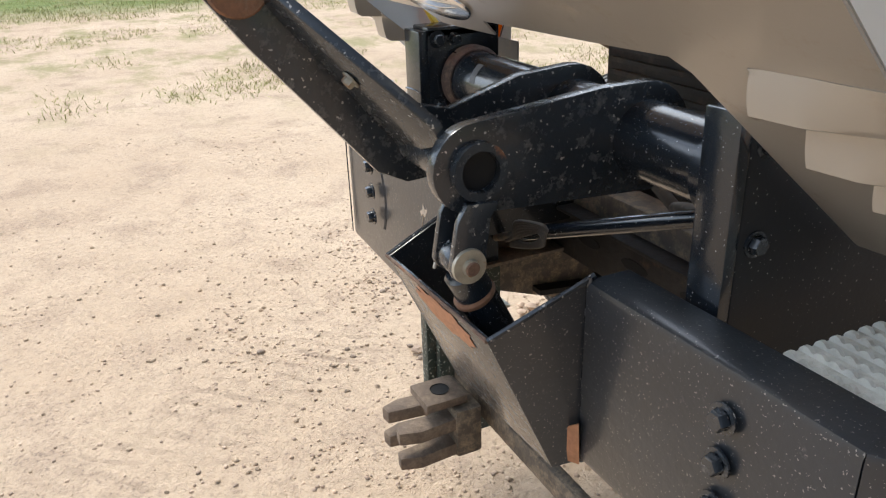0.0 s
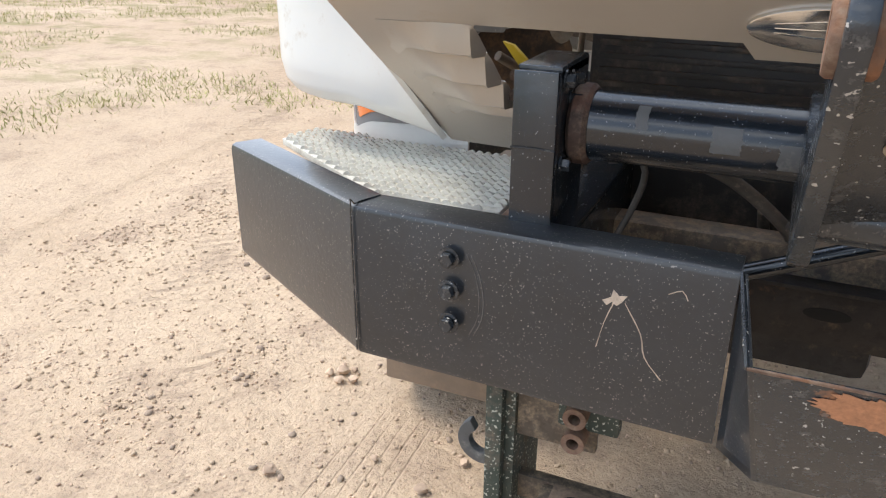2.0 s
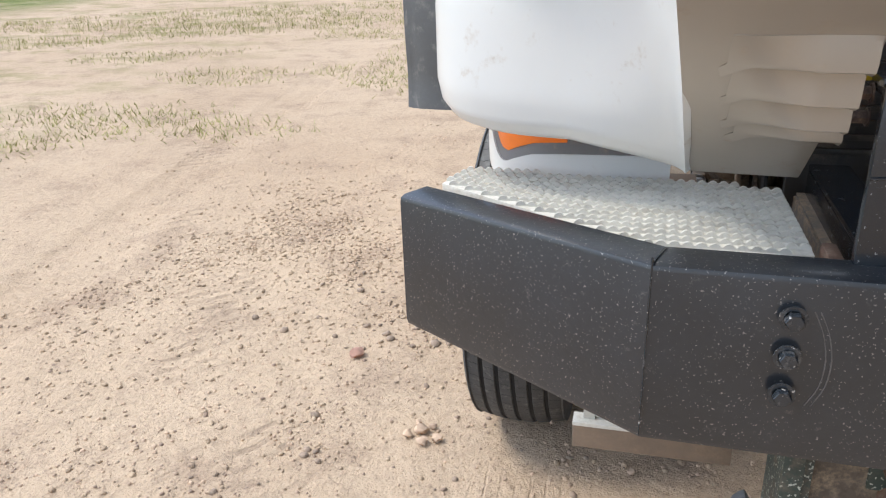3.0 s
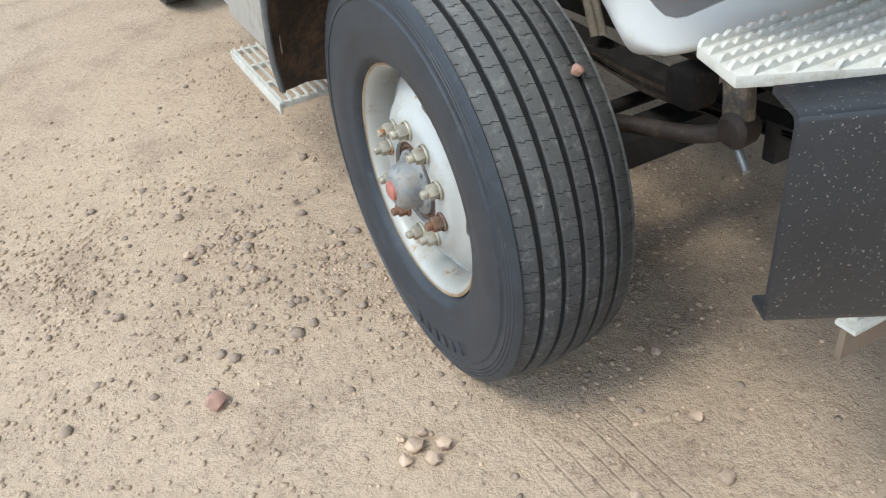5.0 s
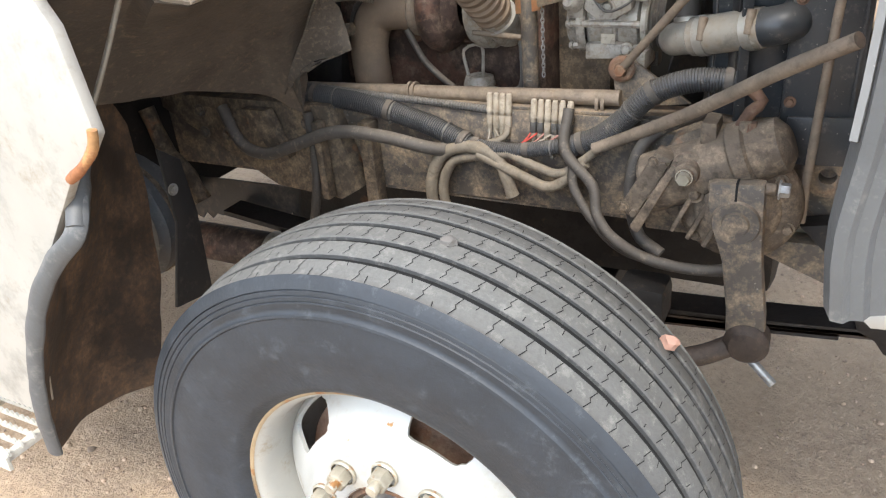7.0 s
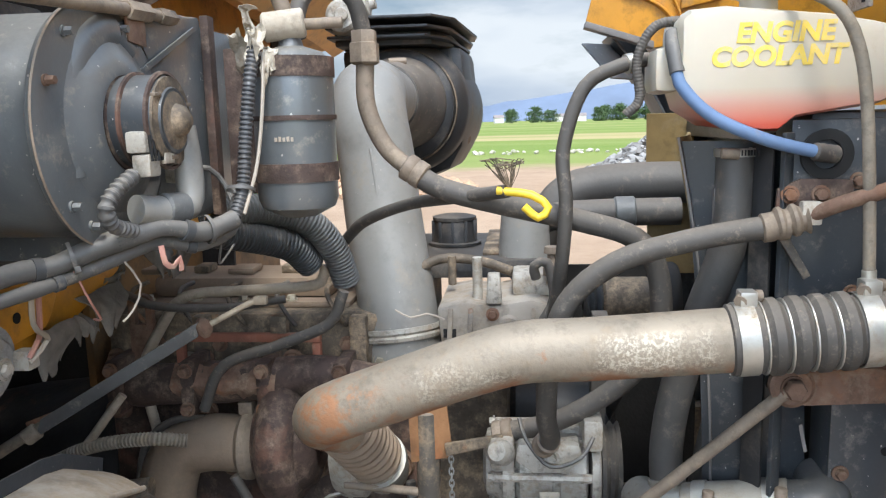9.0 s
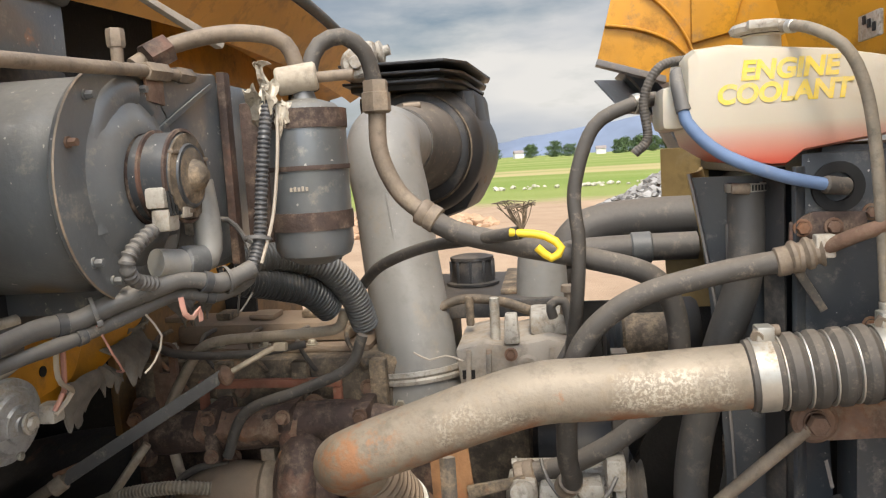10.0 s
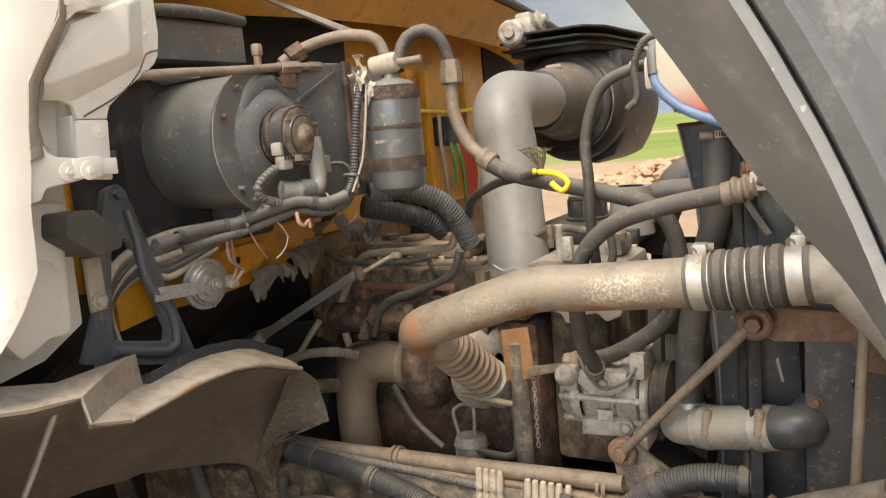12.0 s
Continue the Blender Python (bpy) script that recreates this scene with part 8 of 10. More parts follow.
fitted_hose("discharge_hose", [(-0.465, 0.935, 1.612), (-0.46, 1.04, 1.594), (-0.455, 1.135, 1.565), (-0.445, 1.196, 1.510), (-0.43, 1.218, 1.43), (-0.40, 1.222, 1.34), (-0.36, 1.215, 1.29), (-0.33, 1.225, 1.265)], 0.0145, "dusty black hose arching over the charge pipe", "refrigerant lines")
single("crimp", hose([(-0.464, 0.955, 1.611), (-0.468, 0.915, 1.620)], 0.018, 14, ripple=0.12, pitch=0.016), M_COPPER, "brown crimped hose end", "fitting", "pipe fittings")
line("hard_line", [(-0.468, 0.918, 1.619), (-0.495, 0.885, 1.640), (-0.52, 0.82, 1.665), (-0.53, 0.76, 1.69)], 0.009, M_RUST, "rust-red metal line running forward", "pipe", "refrigerant lines")
single("line_clip", box((-0.482, 0.902, 1.612), (-0.466, 0.925, 1.640), 0.003), M_CAST, "small dusty metal line clip", "clip")
line("overflow_hose", [(-0.35, 1.085, 1.818), (-0.38, 1.118, 1.811), (-0.385, 1.170, 1.784), (-0.39, 1.198, 1.705), (-0.395, 1.195, 1.632), (-0.38, 1.20, 1.55), (-0.33, 1.21, 1.46)], 0.0095, M_RUBBER, "dusty black hose bowed down from the tank", "hose", "tank hoses")
single("hose_clamp", lathe([(0.0105, 0), (0.013, 0.001), (0.013, 0.010), (0.0105, 0.011)], (-0.374, 1.108, 1.813), (-0.3, 0.9, -0.2), 18), M_STEEL, "small bright hose clamp", "clamp", "hose clamps")
line("blue_hose", [(-0.435, 1.064, 1.812), (-0.445, 1.062, 1.782), (-0.452, 1.025, 1.742), (-0.452, 0.957, 1.711), (-0.446, 0.89, 1.694)], 0.0078, M_BLUE, "faded blue rubber hose below the coolant tank", "hose", "tank hoses")
single("hose_boot", rod((-0.447, 0.905, 1.697), (-0.438, 0.872, 1.692), 0.011, 16, 0.3), M_RUBBER, "black rubber boot on the blue hose", "boot")
single("hose_boot", hose([(-0.415, 1.066, 1.842), (-0.430, 1.068, 1.828), (-0.442, 1.064, 1.794)], 0.0098, 14), M_LOOM, "grey rubber elbow under the tank's side", "boot")
banded("vent_hose", [(-0.43, 0.945, 1.888), (-0.47, 0.93, 1.880), (-0.50, 0.903, 1.855), (-0.505, 0.883, 1.815), (-0.505, 0.870, 1.747), (-0.505, 0.860, 1.62), (-0.50, 0.850, 1.45)], 0.0068, M_CABLE, "thin dusty hose hanging from the tank cap", "hose", "tank hoses", M_STEEL, (0.03, 0.75))
line("tank_loom", [(-0.39, 1.04, 1.862), (-0.40, 1.085, 1.854), (-0.40, 1.106, 1.815), (-0.40, 1.103, 1.766), (-0.40, 1.120, 1.746)], 0.0062, M_RUBBER, "thin black corrugated sleeve looped beside the tank", "hose", "tank hoses", ripple=0.045, pitch=0.004)
line("battery_cable", [(-0.16, 1.555, 1.545), (-0.24, 1.50, 1.592), (-0.30, 1.42, 1.625), (-0.36, 1.345, 1.640), (-0.42, 1.271, 1.653)], 0.009, M_RUBBER, "black taped cable with a frayed end", "cable")
line("yellow_cable", [(-0.42, 1.285, 1.654), (-0.425, 1.240, 1.648), (-0.43, 1.219, 1.632), (-0.43, 1.232, 1.619), (-0.43, 1.25, 1.634)], 0.0055, M_YELLOW, "short bright yellow cable end", "cable")


def frayed():
    bm = None
    rnd = random.Random(2)
    for k in range(26):
        p = V(-0.42, 1.268, 1.655)
        bm = hose([p, p + V(rnd.uniform(-0.015, 0.005), rnd.uniform(-0.012, 0.022), 0.02 + 0.02 * rnd.random()), p + V(rnd.uniform(-0.03, 0.01), rnd.uniform(-0.02, 0.04), 0.03 + 0.012 * rnd.random())], 0.0007, 4, 0.02, bm=bm)
    single("frayed_strands", bm, M_GRIME, "tuft of frayed wire strands at the cable end", "wire", kind="stuff")


frayed()
banded("blower_loom", [(-0.86, 1.74, 1.600), (-0.75, 1.735, 1.611), (-0.714, 1.715, 1.612), (-0.679, 1.678, 1.628), (-0.643, 1.633, 1.641), (-0.607, 1.605, 1.630), (-0.571, 1.580, 1.640)], 0.0105, M_LOOM, "taped grey wiring loom under the blower", "loom", "engine bay looms", M_SLEEVE, (0.12, 0.4, 0.62, 0.8), lump=0.25)
banded("blower_loom", [(-0.80, 1.75, 1.585), (-0.70, 1.705, 1.598), (-0.63, 1.650, 1.622), (-0.60, 1.615, 1.615), (-0.56, 1.590, 1.625), (-0.53, 1.59, 1.66)], 0.0075, M_LOOM, "dusty grey wiring branch under the blower", "loom", "engine bay looms", M_SLEEVE, (0.3, 0.7), lump=0.2)
line("drier_loom", [(-0.571, 1.580, 1.640), (-0.552, 1.575, 1.672), (-0.540, 1.572, 1.73), (-0.533, 1.566, 1.79), (-0.520, 1.562, 1.835)], 0.0075, M_SLEEVE, "grey corrugated sleeve rising beside the drier", "loom", "engine bay looms", ripple=0.08, pitch=0.0055)
line("drier_wire", [(-0.565, 1.570, 1.645), (-0.540, 1.560, 1.70), (-0.528, 1.553, 1.77), (-0.515, 1.553, 1.83)], 0.0022, M_WIRE_W, "pale wire beside the corrugated sleeve", "wire", seg=6)
line("motor_wire", [(-0.682, 1.636, 1.700), (-0.700, 1.643, 1.689), (-0.716, 1.648, 1.675), (-0.716, 1.650, 1.662), (-0.700, 1.652, 1.650), (-0.665, 1.650, 1.640)], 0.0075, M_LOOM, "grey corrugated motor wire sleeve", "loom", "engine bay looms", ripple=0.12, pitch=0.007)
line("corrugated_duct", [(-0.33, 1.70, 1.62), (-0.27, 1.648, 1.618), (-0.235, 1.592, 1.594), (-0.203, 1.560, 1.545), (-0.172, 1.547, 1.482)], 0.0225, M_FLARE, "dusty grey corrugated duct beside the intake pipe", "duct", ripple=0.045, pitch=0.0062, seg=20)
line("dip_tube", [(-0.185, 1.885, 1.17), (-0.19, 1.900, 1.24), (-0.19, 1.911, 1.31), (-0.19, 1.905, 1.352), (-0.187, 1.862, 1.425), (-0.185, 1.836, 1.455), (-0.183, 1.800, 1.466), (-0.18, 1.72, 1.470), (-0.18, 1.622, 1.476), (-0.18, 1.590, 1.484), (-0.18, 1.580, 1.512)], 0.0092, M_TANPIPE, "bent dusty tan engine line", "pipe", "engine lines")
d = thing("dipstick_tube", "long straight dusty dipstick tube with a pull rod", "dipstick", (-0.47, 2.0, 1.29))
part("lower_tube", rod((-0.475, 2.055, 1.260), (-0.428, 1.930, 1.335), 0.0085, 14), M_CABLE, d, "thin dusty tube")
part("strap", slab([(-0.438, 1.945, 1.314), (-0.434, 1.938, 1.340), (-0.366, 1.722, 1.466), (-0.368, 1.726, 1.442)], (-0.006, 0.001, 0), 0.002), M_LOOM, d, "flat grey upper strap")
part("clamp", rod((-0.444, 1.962, 1.312), (-0.436, 1.945, 1.324), 0.0125, 14), M_TANPIPE, d, "round dusty clamp")
part("clamp_leaf", slab([(-0.440, 1.962, 1.335), (-0.430, 1.915, 1.352), (-0.430, 1.912, 1.340), (-0.440, 1.958, 1.322)], (0.003, 0, 0), 0.001), M_RUST, d)
part("round_plug", lathe([(0, 0), (0.010, 0.001), (0.016, 0.007), (0.016, 0.012), (0.009, 0.020), (0, 0.022)], (-0.360, 1.730, 1.450), (0.03, -0.9, 0.35), 16), M_RUST, d, "rusty brown round cap")
part("pull_rod", hose([(-0.356, 1.712, 1.458), (-0.345, 1.680, 1.474), (-0.338, 1.655, 1.486), (-0.334, 1.640, 1.489)], 0.0045, 10), M_TANPIPE, d)
part("pull_eye", box((-0.342, 1.630, 1.483), (-0.330, 1.650, 1.496), 0.003), M_TANPIPE, d)
line("heater_hose", [(-0.25, 1.78, 1.284), (-0.25, 1.741, 1.359), (-0.25, 1.645, 1.395), (-0.25, 1.561, 1.431), (-0.25, 1.535, 1.484)], 0.009, M_RUBBER, "grey dusty hose across the engine side", "hose", "engine lines")
line("under_loom", [(-0.33, 2.06, 1.19), (-0.32, 2.024, 1.21), (-0.32, 1.965, 1.238), (-0.32, 1.909, 1.253), (-0.32, 1.838, 1.261), (-0.30, 1.79, 1.25)], 0.0105, M_CABLE, "dusty corrugated sleeve low beside the engine", "loom", "engine lines", ripple=0.07, pitch=0.006)
line("under_strut", [(-0.33, 2.00, 1.19), (-0.32, 1.968, 1.225), (-0.32, 1.91, 1.296), (-0.31, 1.885, 1.33)], 0.007, M_TANPIPE, "dusty thin strut beside the dipstick tube", "pipe", "engine lines")
line("under_pipe", [(-0.36, 2.12, 1.11), (-0.35, 2.02, 1.15), (-0.34, 1.92, 1.175), (-0.33, 1.84, 1.185)], 0.016, M_GRIME, "grimy pipe low beside the engine", "pipe", "engine lines")
line("heater_hose", [(-0.20, 1.93, 1.47), (-0.22, 1.86, 1.452), (-0.20, 1.75, 1.445), (-0.16, 1.66, 1.45)], 0.007, M_RUBBER, "thin dark hose across the cylinder head", "hose", "engine lines")


# ---------------------------------------------------------------- front of the engine: alternator bracket, compressor, coolant hose
def accessories():
    t = thing("alternator_bracket", "pale dusty cast aluminium alternator and bracket", "alternator", (-0.2, 1.28, 1.3))
    part("casting", slab([(-0.245, y, z) for y, z in ((1.188, 1.455), (1.178, 1.40), (1.195, 1.352), (1.225, 1.338), (1.245, 1.356), (1.275, 1.350), (1.300, 1.332), (1.312, 1.332), (1.318, 1.350), (1.380, 1.372), (1.388, 1.455), (1.34, 1.464), (1.30, 1.458), (1.24, 1.468))], (0.185, 0, 0), 0.007), M_FLANGE, t, "dusty cream casting")
    for y in (1.205, 1.232, 1.330, 1.362):
        part("casting_rib", slab([(-0.2455, y, 1.455), (-0.2455, y + 0.008, 1.455), (-0.2455, y + 0.012, 1.375), (-0.2455, y + 0.004, 1.375)], (-0.006, 0, 0), 0.002), M_FLANGE, t)
    part("casting_boss", lathe([(0.006, 0.004), (0.010, 0.010), (0.016, 0.010), (0.019, 0.0)], (-0.2455, 1.275, 1.425), (-1, 0, 0), 20), M_FLANGE, t)
    for y, z in ((1.198, 1.44), (1.30, 1.445), (1.375, 1.39)):
        part("casting_bolt", hexbolt((-0.2455, y, z), (-1, 0, 0), 0.007, 0.008, 1.5), M_RUST, t)
    part("loose_wire", hose([(-0.26, 1.375, 1.44), (-0.27, 1.40, 1.452), (-0.275, 1.425, 1.447), (-0.27, 1.45, 1.458)], 0.0016, 6), M_WIRE_W, t)
    part("casting_lug", slab([(-0.25, 1.31, 1.462), (-0.25, 1.285, 1.462), (-0.25, 1.288, 1.51), (-0.25, 1.307, 1.51)], (0.02, 0, 0), 0.004), M_CAST, t)
    part("casting_lug", box((-0.20, 1.20, 1.463), (-0.12, 1.27, 1.50), 0.008), M_CAST, t)
    for y, z in ((1.372, 1.415), (1.26, 1.41)):
        part("slot", box((-0.2475, y - 0.014, z - 0.008), (-0.244, y + 0.006, z + 0.006), 0), M_GROOVE, t)
    part("post", rod((-0.21, 1.325, 1.46), (-0.21, 1.325, 1.53), 0.008, 12), M_CAST, t)
    part("cap_fitting", lathe([(0, 0), (0.016, 0), (0.016, 0.012), (0.009, 0.02), (0.009, 0.034), (0.014, 0.036), (0.013, 0.046), (0, 0.048)], (-0.20, 1.205, 1.498), (0, 0, 1), 14), M_COPPER, t)
    part("loop_line", hose([(-0.235, 1.232, 1.50), (-0.24, 1.235, 1.52), (-0.24, 1.215, 1.525), (-0.245, 1.205, 1.47), (-0.25, 1.225, 1.43)], 0.008, 12), M_RUBBER, t)
    part("alternator_drum", rod((-0.06, 1.03, 1.425), (-0.06, 1.115, 1.425), 0.040, 28), M_GRIME, t, "grimy grey water pump shaft housing")
    part("pulley", lathe([(0.02, 0), (0.048, 0), (0.052, 0.004), (0.042, 0.010), (0.052, 0.016), (0.042, 0.022), (0.052, 0.028), (0.02, 0.032)], (-0.06, 1.115, 1.425), (0, 1, 0), 32), M_SLATE, t)
    part("fan_clutch", lathe([(0.02, 0), (0.062, 0.0), (0.066, 0.006), (0.066, 0.030), (0.060, 0.036), (0.03, 0.04)], (-0.06, 0.985, 1.425), (0, 1, 0), 32), M_PLASTIC, t, "ribbed black fan clutch")
    part("filler", lathe([(0.035, 0), (0.056, 0.002), (0.056, 0.007), (0.048, 0.009), (0.043, 0.052), (0.046, 0.054), (0.046, 0.060), (0.030, 0.064), (0, 0.066)], (0.19, 1.396, 1.487), (0, 0, 1), 28), M_PLASTIC, t, "black ribbed filler cap")
    part("thermostat_neck", lathe([(0.030, 0), (0.052, 0.002), (0.050, 0.02), (0.046, 0.09), (0.043, 0.11), (0.030, 0.11)], (0.06, 1.250, 1.468), (0.0, -0.02, 1), 28), M_GREYPIPE, t, "grey sleeve on the thermostat neck")
    part("thermostat_pipe", hose([(0.22, 1.24, 1.40), (0.22, 1.215, 1.50), (0.23, 1.165, 1.578), (0.24, 1.10, 1.600), (0.24, 1.00, 1.606), (0.24, 0.90, 1.606)], 0.044, 24), M_HOSE, t, "thick dusty upper radiator hose")
    part("bypass_pipe", hose([(0.10, 1.28, 1.515), (0.10, 1.20, 1.552), (0.10, 1.12, 1.560), (0.10, 0.95, 1.562)], 0.027, 20), M_HOSE, t, "dusty bypass hose")
    part("bypass_cuff", rod((0.10, 1.075, 1.561), (0.10, 1.035, 1.562), 0.031, 20, 0.1), M_FLARE, t)
    part("plate", box((0.0, 1.22, 1.452), (0.36, 1.50, 1.487), 0.006), M_PLASTIC, t)
    part("plate_ledge", box((0.05, 1.20, 1.4875), (0.34, 1.33, 1.497), 0.003), M_GRIME, t)
    for k in range(10):
        a = 2 * math.pi * k / 10
        part("filler_rib", box((-0.003, -0.003, 0), (0.003, 0.003, 0.046), 0.001, Matrix.Translation((0.19 + 0.046 * math.cos(a), 1.396 + 0.046 * math.sin(a), 1.494))), M_PLASTIC, t)
    part("cover_tube", hose([(-0.10, 1.46, 1.478), (-0.06, 1.40, 1.500), (-0.06, 1.33, 1.496), (-0.08, 1.27, 1.480)], 0.009, 12), M_GRIME, t)
    part("short_post", rod((-0.14, 1.372, 1.47), (-0.14, 1.372, 1.520), 0.007, 12), M_GRIME, t)
    part("drive_belt", slab([(-0.235, y, z) for y, z in ((1.145, 1.44), (1.12, 1.44), (1.128, 1.10), (1.15, 1.10))], (0.035, 0, 0), 0.002), M_RUBBER, t, "flat drive belt")
    c = thing("ac_compressor", "pale dusty aluminium air conditioning compressor", "compressor", (-0.25, 1.2, 1.1))
    cc = (-0.243, 1.155, 1.20)
    part("body", lathe([(0, 0), (0.058, 0), (0.064, 0.004), (0.064, 0.042), (0.060, 0.046), (0.060, 0.052), (0.064, 0.056), (0.064, 0.105), (0.058, 0.112), (0, 0.112)], cc, (0, 1, 0), 10), M_CAST, c)
    part("rear_head", lathe([(0.066, 0), (0.069, 0.004), (0.069, 0.018), (0.060, 0.024), (0.052, 0.044), (0.030, 0.050), (0, 0.050)], (-0.243, 1.268, 1.20), (0, 1, 0), 24), M_CAST, c)
    part("front_flange", lathe([(0, 0), (0.066, 0), (0.070, 0.004), (0.070, 0.014), (0, 0.018)], (-0.243, 1.136, 1.20), (0, 1, 0), 16), M_CAST, c)
    for k in range(7):
        a = 2 * math.pi * k / 7 + 2.2
        x, z = -0.243 + 0.063 * math.cos(a), 1.20 + 0.063 * math.sin(a)
        part("through_bolt", hexbolt((x, 1.300, z), (0, 1, 0), 0.007, 0.009, 1.4, bm=rod((x, 1.15, z), (x, 1.300, z), 0.0075, 8)), M_CAST, c)
    part("mount_foot", slab([(-0.318, 1.262, 1.262), (-0.318, 1.17, 1.262), (-0.318, 1.165, 1.235), (-0.318, 1.20, 1.215), (-0.318, 1.24, 1.215), (-0.318, 1.268, 1.235)], (0.05, 0, 0), 0.006), M_CAST, c)
    part("mount_foot", slab([(-0.316, 1.262, 1.165), (-0.316, 1.17, 1.165), (-0.316, 1.165, 1.135), (-0.316, 1.265, 1.130)], (0.05, 0, 0), 0.006), M_CAST, c)
    part("port_block", box((-0.315, 1.268, 1.215), (-0.25, 1.305, 1.268), 0.008), M_CAST, c)
    part("ear", box((-0.318, 1.135, 1.25), (-0.22, 1.165, 1.30), 0.008), M_CAST, c)
    part("ear", box((-0.318, 1.135, 1.11), (-0.22, 1.165, 1.15), 0.008), M_CAST, c)
    part("coil_wire", hose([(-0.318, 1.15, 1.275), (-0.335, 1.17, 1.25), (-0.335, 1.215, 1.235), (-0.330, 1.25, 1.275), (-0.31, 1.26, 1.30)], 0.003, 6), M_LOOM, c)
    part("label_plate", box((-0.3165, 1.20, 1.165), (-0.3145, 1.23, 1.185), 0), M_PAPER, c)
    part("body_bolt", hexbolt((-0.318, 1.215, 1.240), (-1, 0, 0), 0.011, 0.010, 1.4), M_CAST, c)
    part("body_bolt", hexbolt((-0.315, 1.175, 1.155), (-1, 0, 0), 0.010, 0.010, 1.4), M_CAST, c)
    part("clutch", lathe([(0.02, 0), (0.062, 0), (0.066, 0.006), (0.058, 0.012), (0.066, 0.018), (0.058, 0.024), (0.066, 0.030), (0.03, 0.034), (0.0, 0.034)], (-0.24, 1.134, 1.20), (0, -1, 0), 32), M_RUBBER, c, "dark clutch pulley")
    part("port", lathe([(0, 0), (0.02, 0), (0.02, 0.02), (0.014, 0.028), (0, 0.028)], (-0.31, 1.285, 1.245), (-0.8, 0.3, 0.4), 16), M_CAST, c)
    h = thing("lower_radiator_hose", "dusty tan lower radiator hose with bright clamps", "hose", (-0.41, 0.95, 1.15))
    a, q = V(-0.378, 1.052, 1.195), V(-0.438, 0.868, 1.238)
    d = q - a
    part("hose", rod(a + d * 0.12, a + d * 0.82, 0.036, 32, 0.06), M_ALU, h, "pale dusty rubber hose")
    part("metal_neck", hose([a + d * 0.2, a + d * 0.02, a - d * 0.10 + V(0.02, 0, -0.004), a - d * 0.14 + V(0.06, 0, -0.01)], 0.031, 24), M_STEEL, h, "bright metal elbow")
    part("tank_neck", hose([a + d * 0.80, a + d * 0.95, a + d * 1.05 + V(0.02, 0, 0), a + d * 1.10 + V(0.07, 0, 0)], 0.034, 24), M_SLATE, h)
    for s in (0.20, 0.66):
        p = a + d * s
        part("band_clamp", lathe([(0.0365, 0), (0.038, 0), (0.038, 0.018), (0.0365, 0.018)], p, d, 32, closed=True), M_STEEL, h, "bright band clamp")
        part("clamp_bolt", rod(p + V(-0.036, -0.005, 0.000), p + V(-0.030, -0.008, 0.042), 0.008, 12), M_COPPER, h)


accessories()
banded("radiator_hose", [(-0.36, 1.045, 1.19), (-0.345, 1.05, 1.26), (-0.355, 1.040, 1.36), (-0.375, 1.012, 1.48), (-0.392, 0.985, 1.58), (-0.392, 0.980, 1.70)], 0.0235, M_HOSE, "dark upright coolant hose behind the charge pipe", "hose", "coolant hoses", M_STEEL, (0.06,))
t = thing("hose_clamp", "bright worm-drive clamp on the upright coolant hose", "clamp", (-0.392, 0.98, 1.69), "hose clamps")
part("band", lathe([(0.0238, 0), (0.0255, 0), (0.0255, 0.011), (0.0238, 0.011)], (-0.392, 0.981, 1.690), (0, 0, 1), 24, closed=True), M_STEEL, t)
part("screw", rod((-0.416, 1.004, 1.696), (-0.418, 0.982, 1.694), 0.007, 10), M_COPPER, t)
for k in range(6):
    part("slot", box((-0.419, 0.958 + 0.004 * k, 1.692), (-0.4135, 0.9595 + 0.004 * k, 1.699), 0), M_GROOVE, t)
banded("radiator_hose", [(-0.30, 1.00, 1.05), (-0.30, 0.99, 1.20), (-0.31, 0.965, 1.35), (-0.31, 0.95, 1.48)], 0.018, M_RUBBER, "dark coolant hose beside the radiator", "hose", "coolant hoses", M_COPPER, (0.1, 0.9))
single("support_rod", rod((-0.478, 0.928, 1.410), (-0.375, 1.168, 1.130), 0.0085, 14), M_COPPER, "straight rusty support rod", "rod", "support rods")
for p, d in (((-0.476, 0.925, 1.412), (-1, 0, 0)), ((-0.370, 1.170, 1.128), (-1, 0, 0))):
    b = lathe([(0, 0), (0.026, 0), (0.027, 0.012), (0.022, 0.016), (0.0, 0.016)], V(*p) + V(0.012, 0, 0), d, 24)
    single("rod_bush", hexbolt(V(*p) + V(-0.004, 0, 0), d, 0.013, 0.014, 1.2, bm=b), M_RUST, "rusty bolt head with round rubber bush", "bolt", "support rod bushes")
single("support_rod", hose([(-0.48, 0.775, 1.46), (-0.487, 0.785, 1.30), (-0.492, 0.795, 1.05), (-0.492, 0.797, 0.895)], 0.008, 12), M_COPPER, "upright dusty stay rod before the radiator", "rod", "support rods")
single("pivot_bracket", slab([(-0.36, 1.195, 1.14), (-0.36, 1.165, 1.155), (-0.36, 1.03, 1.06), (-0.36, 1.18, 1.045)], (0.012, 0, 0), 0.003), M_FRAME, "dusty black triangular pivot bracket", "bracket")
single("hood_prop", hose([(-0.455, 1.20, 0.985), (-0.459, 1.142, 1.013), (-0.53, 1.00, 1.10), (-0.63, 0.85, 1.21), (-0.69, 0.75, 1.275)], 0.0125, 14), M_COPPER, "long dusty steering pipe running forward", "pipe")
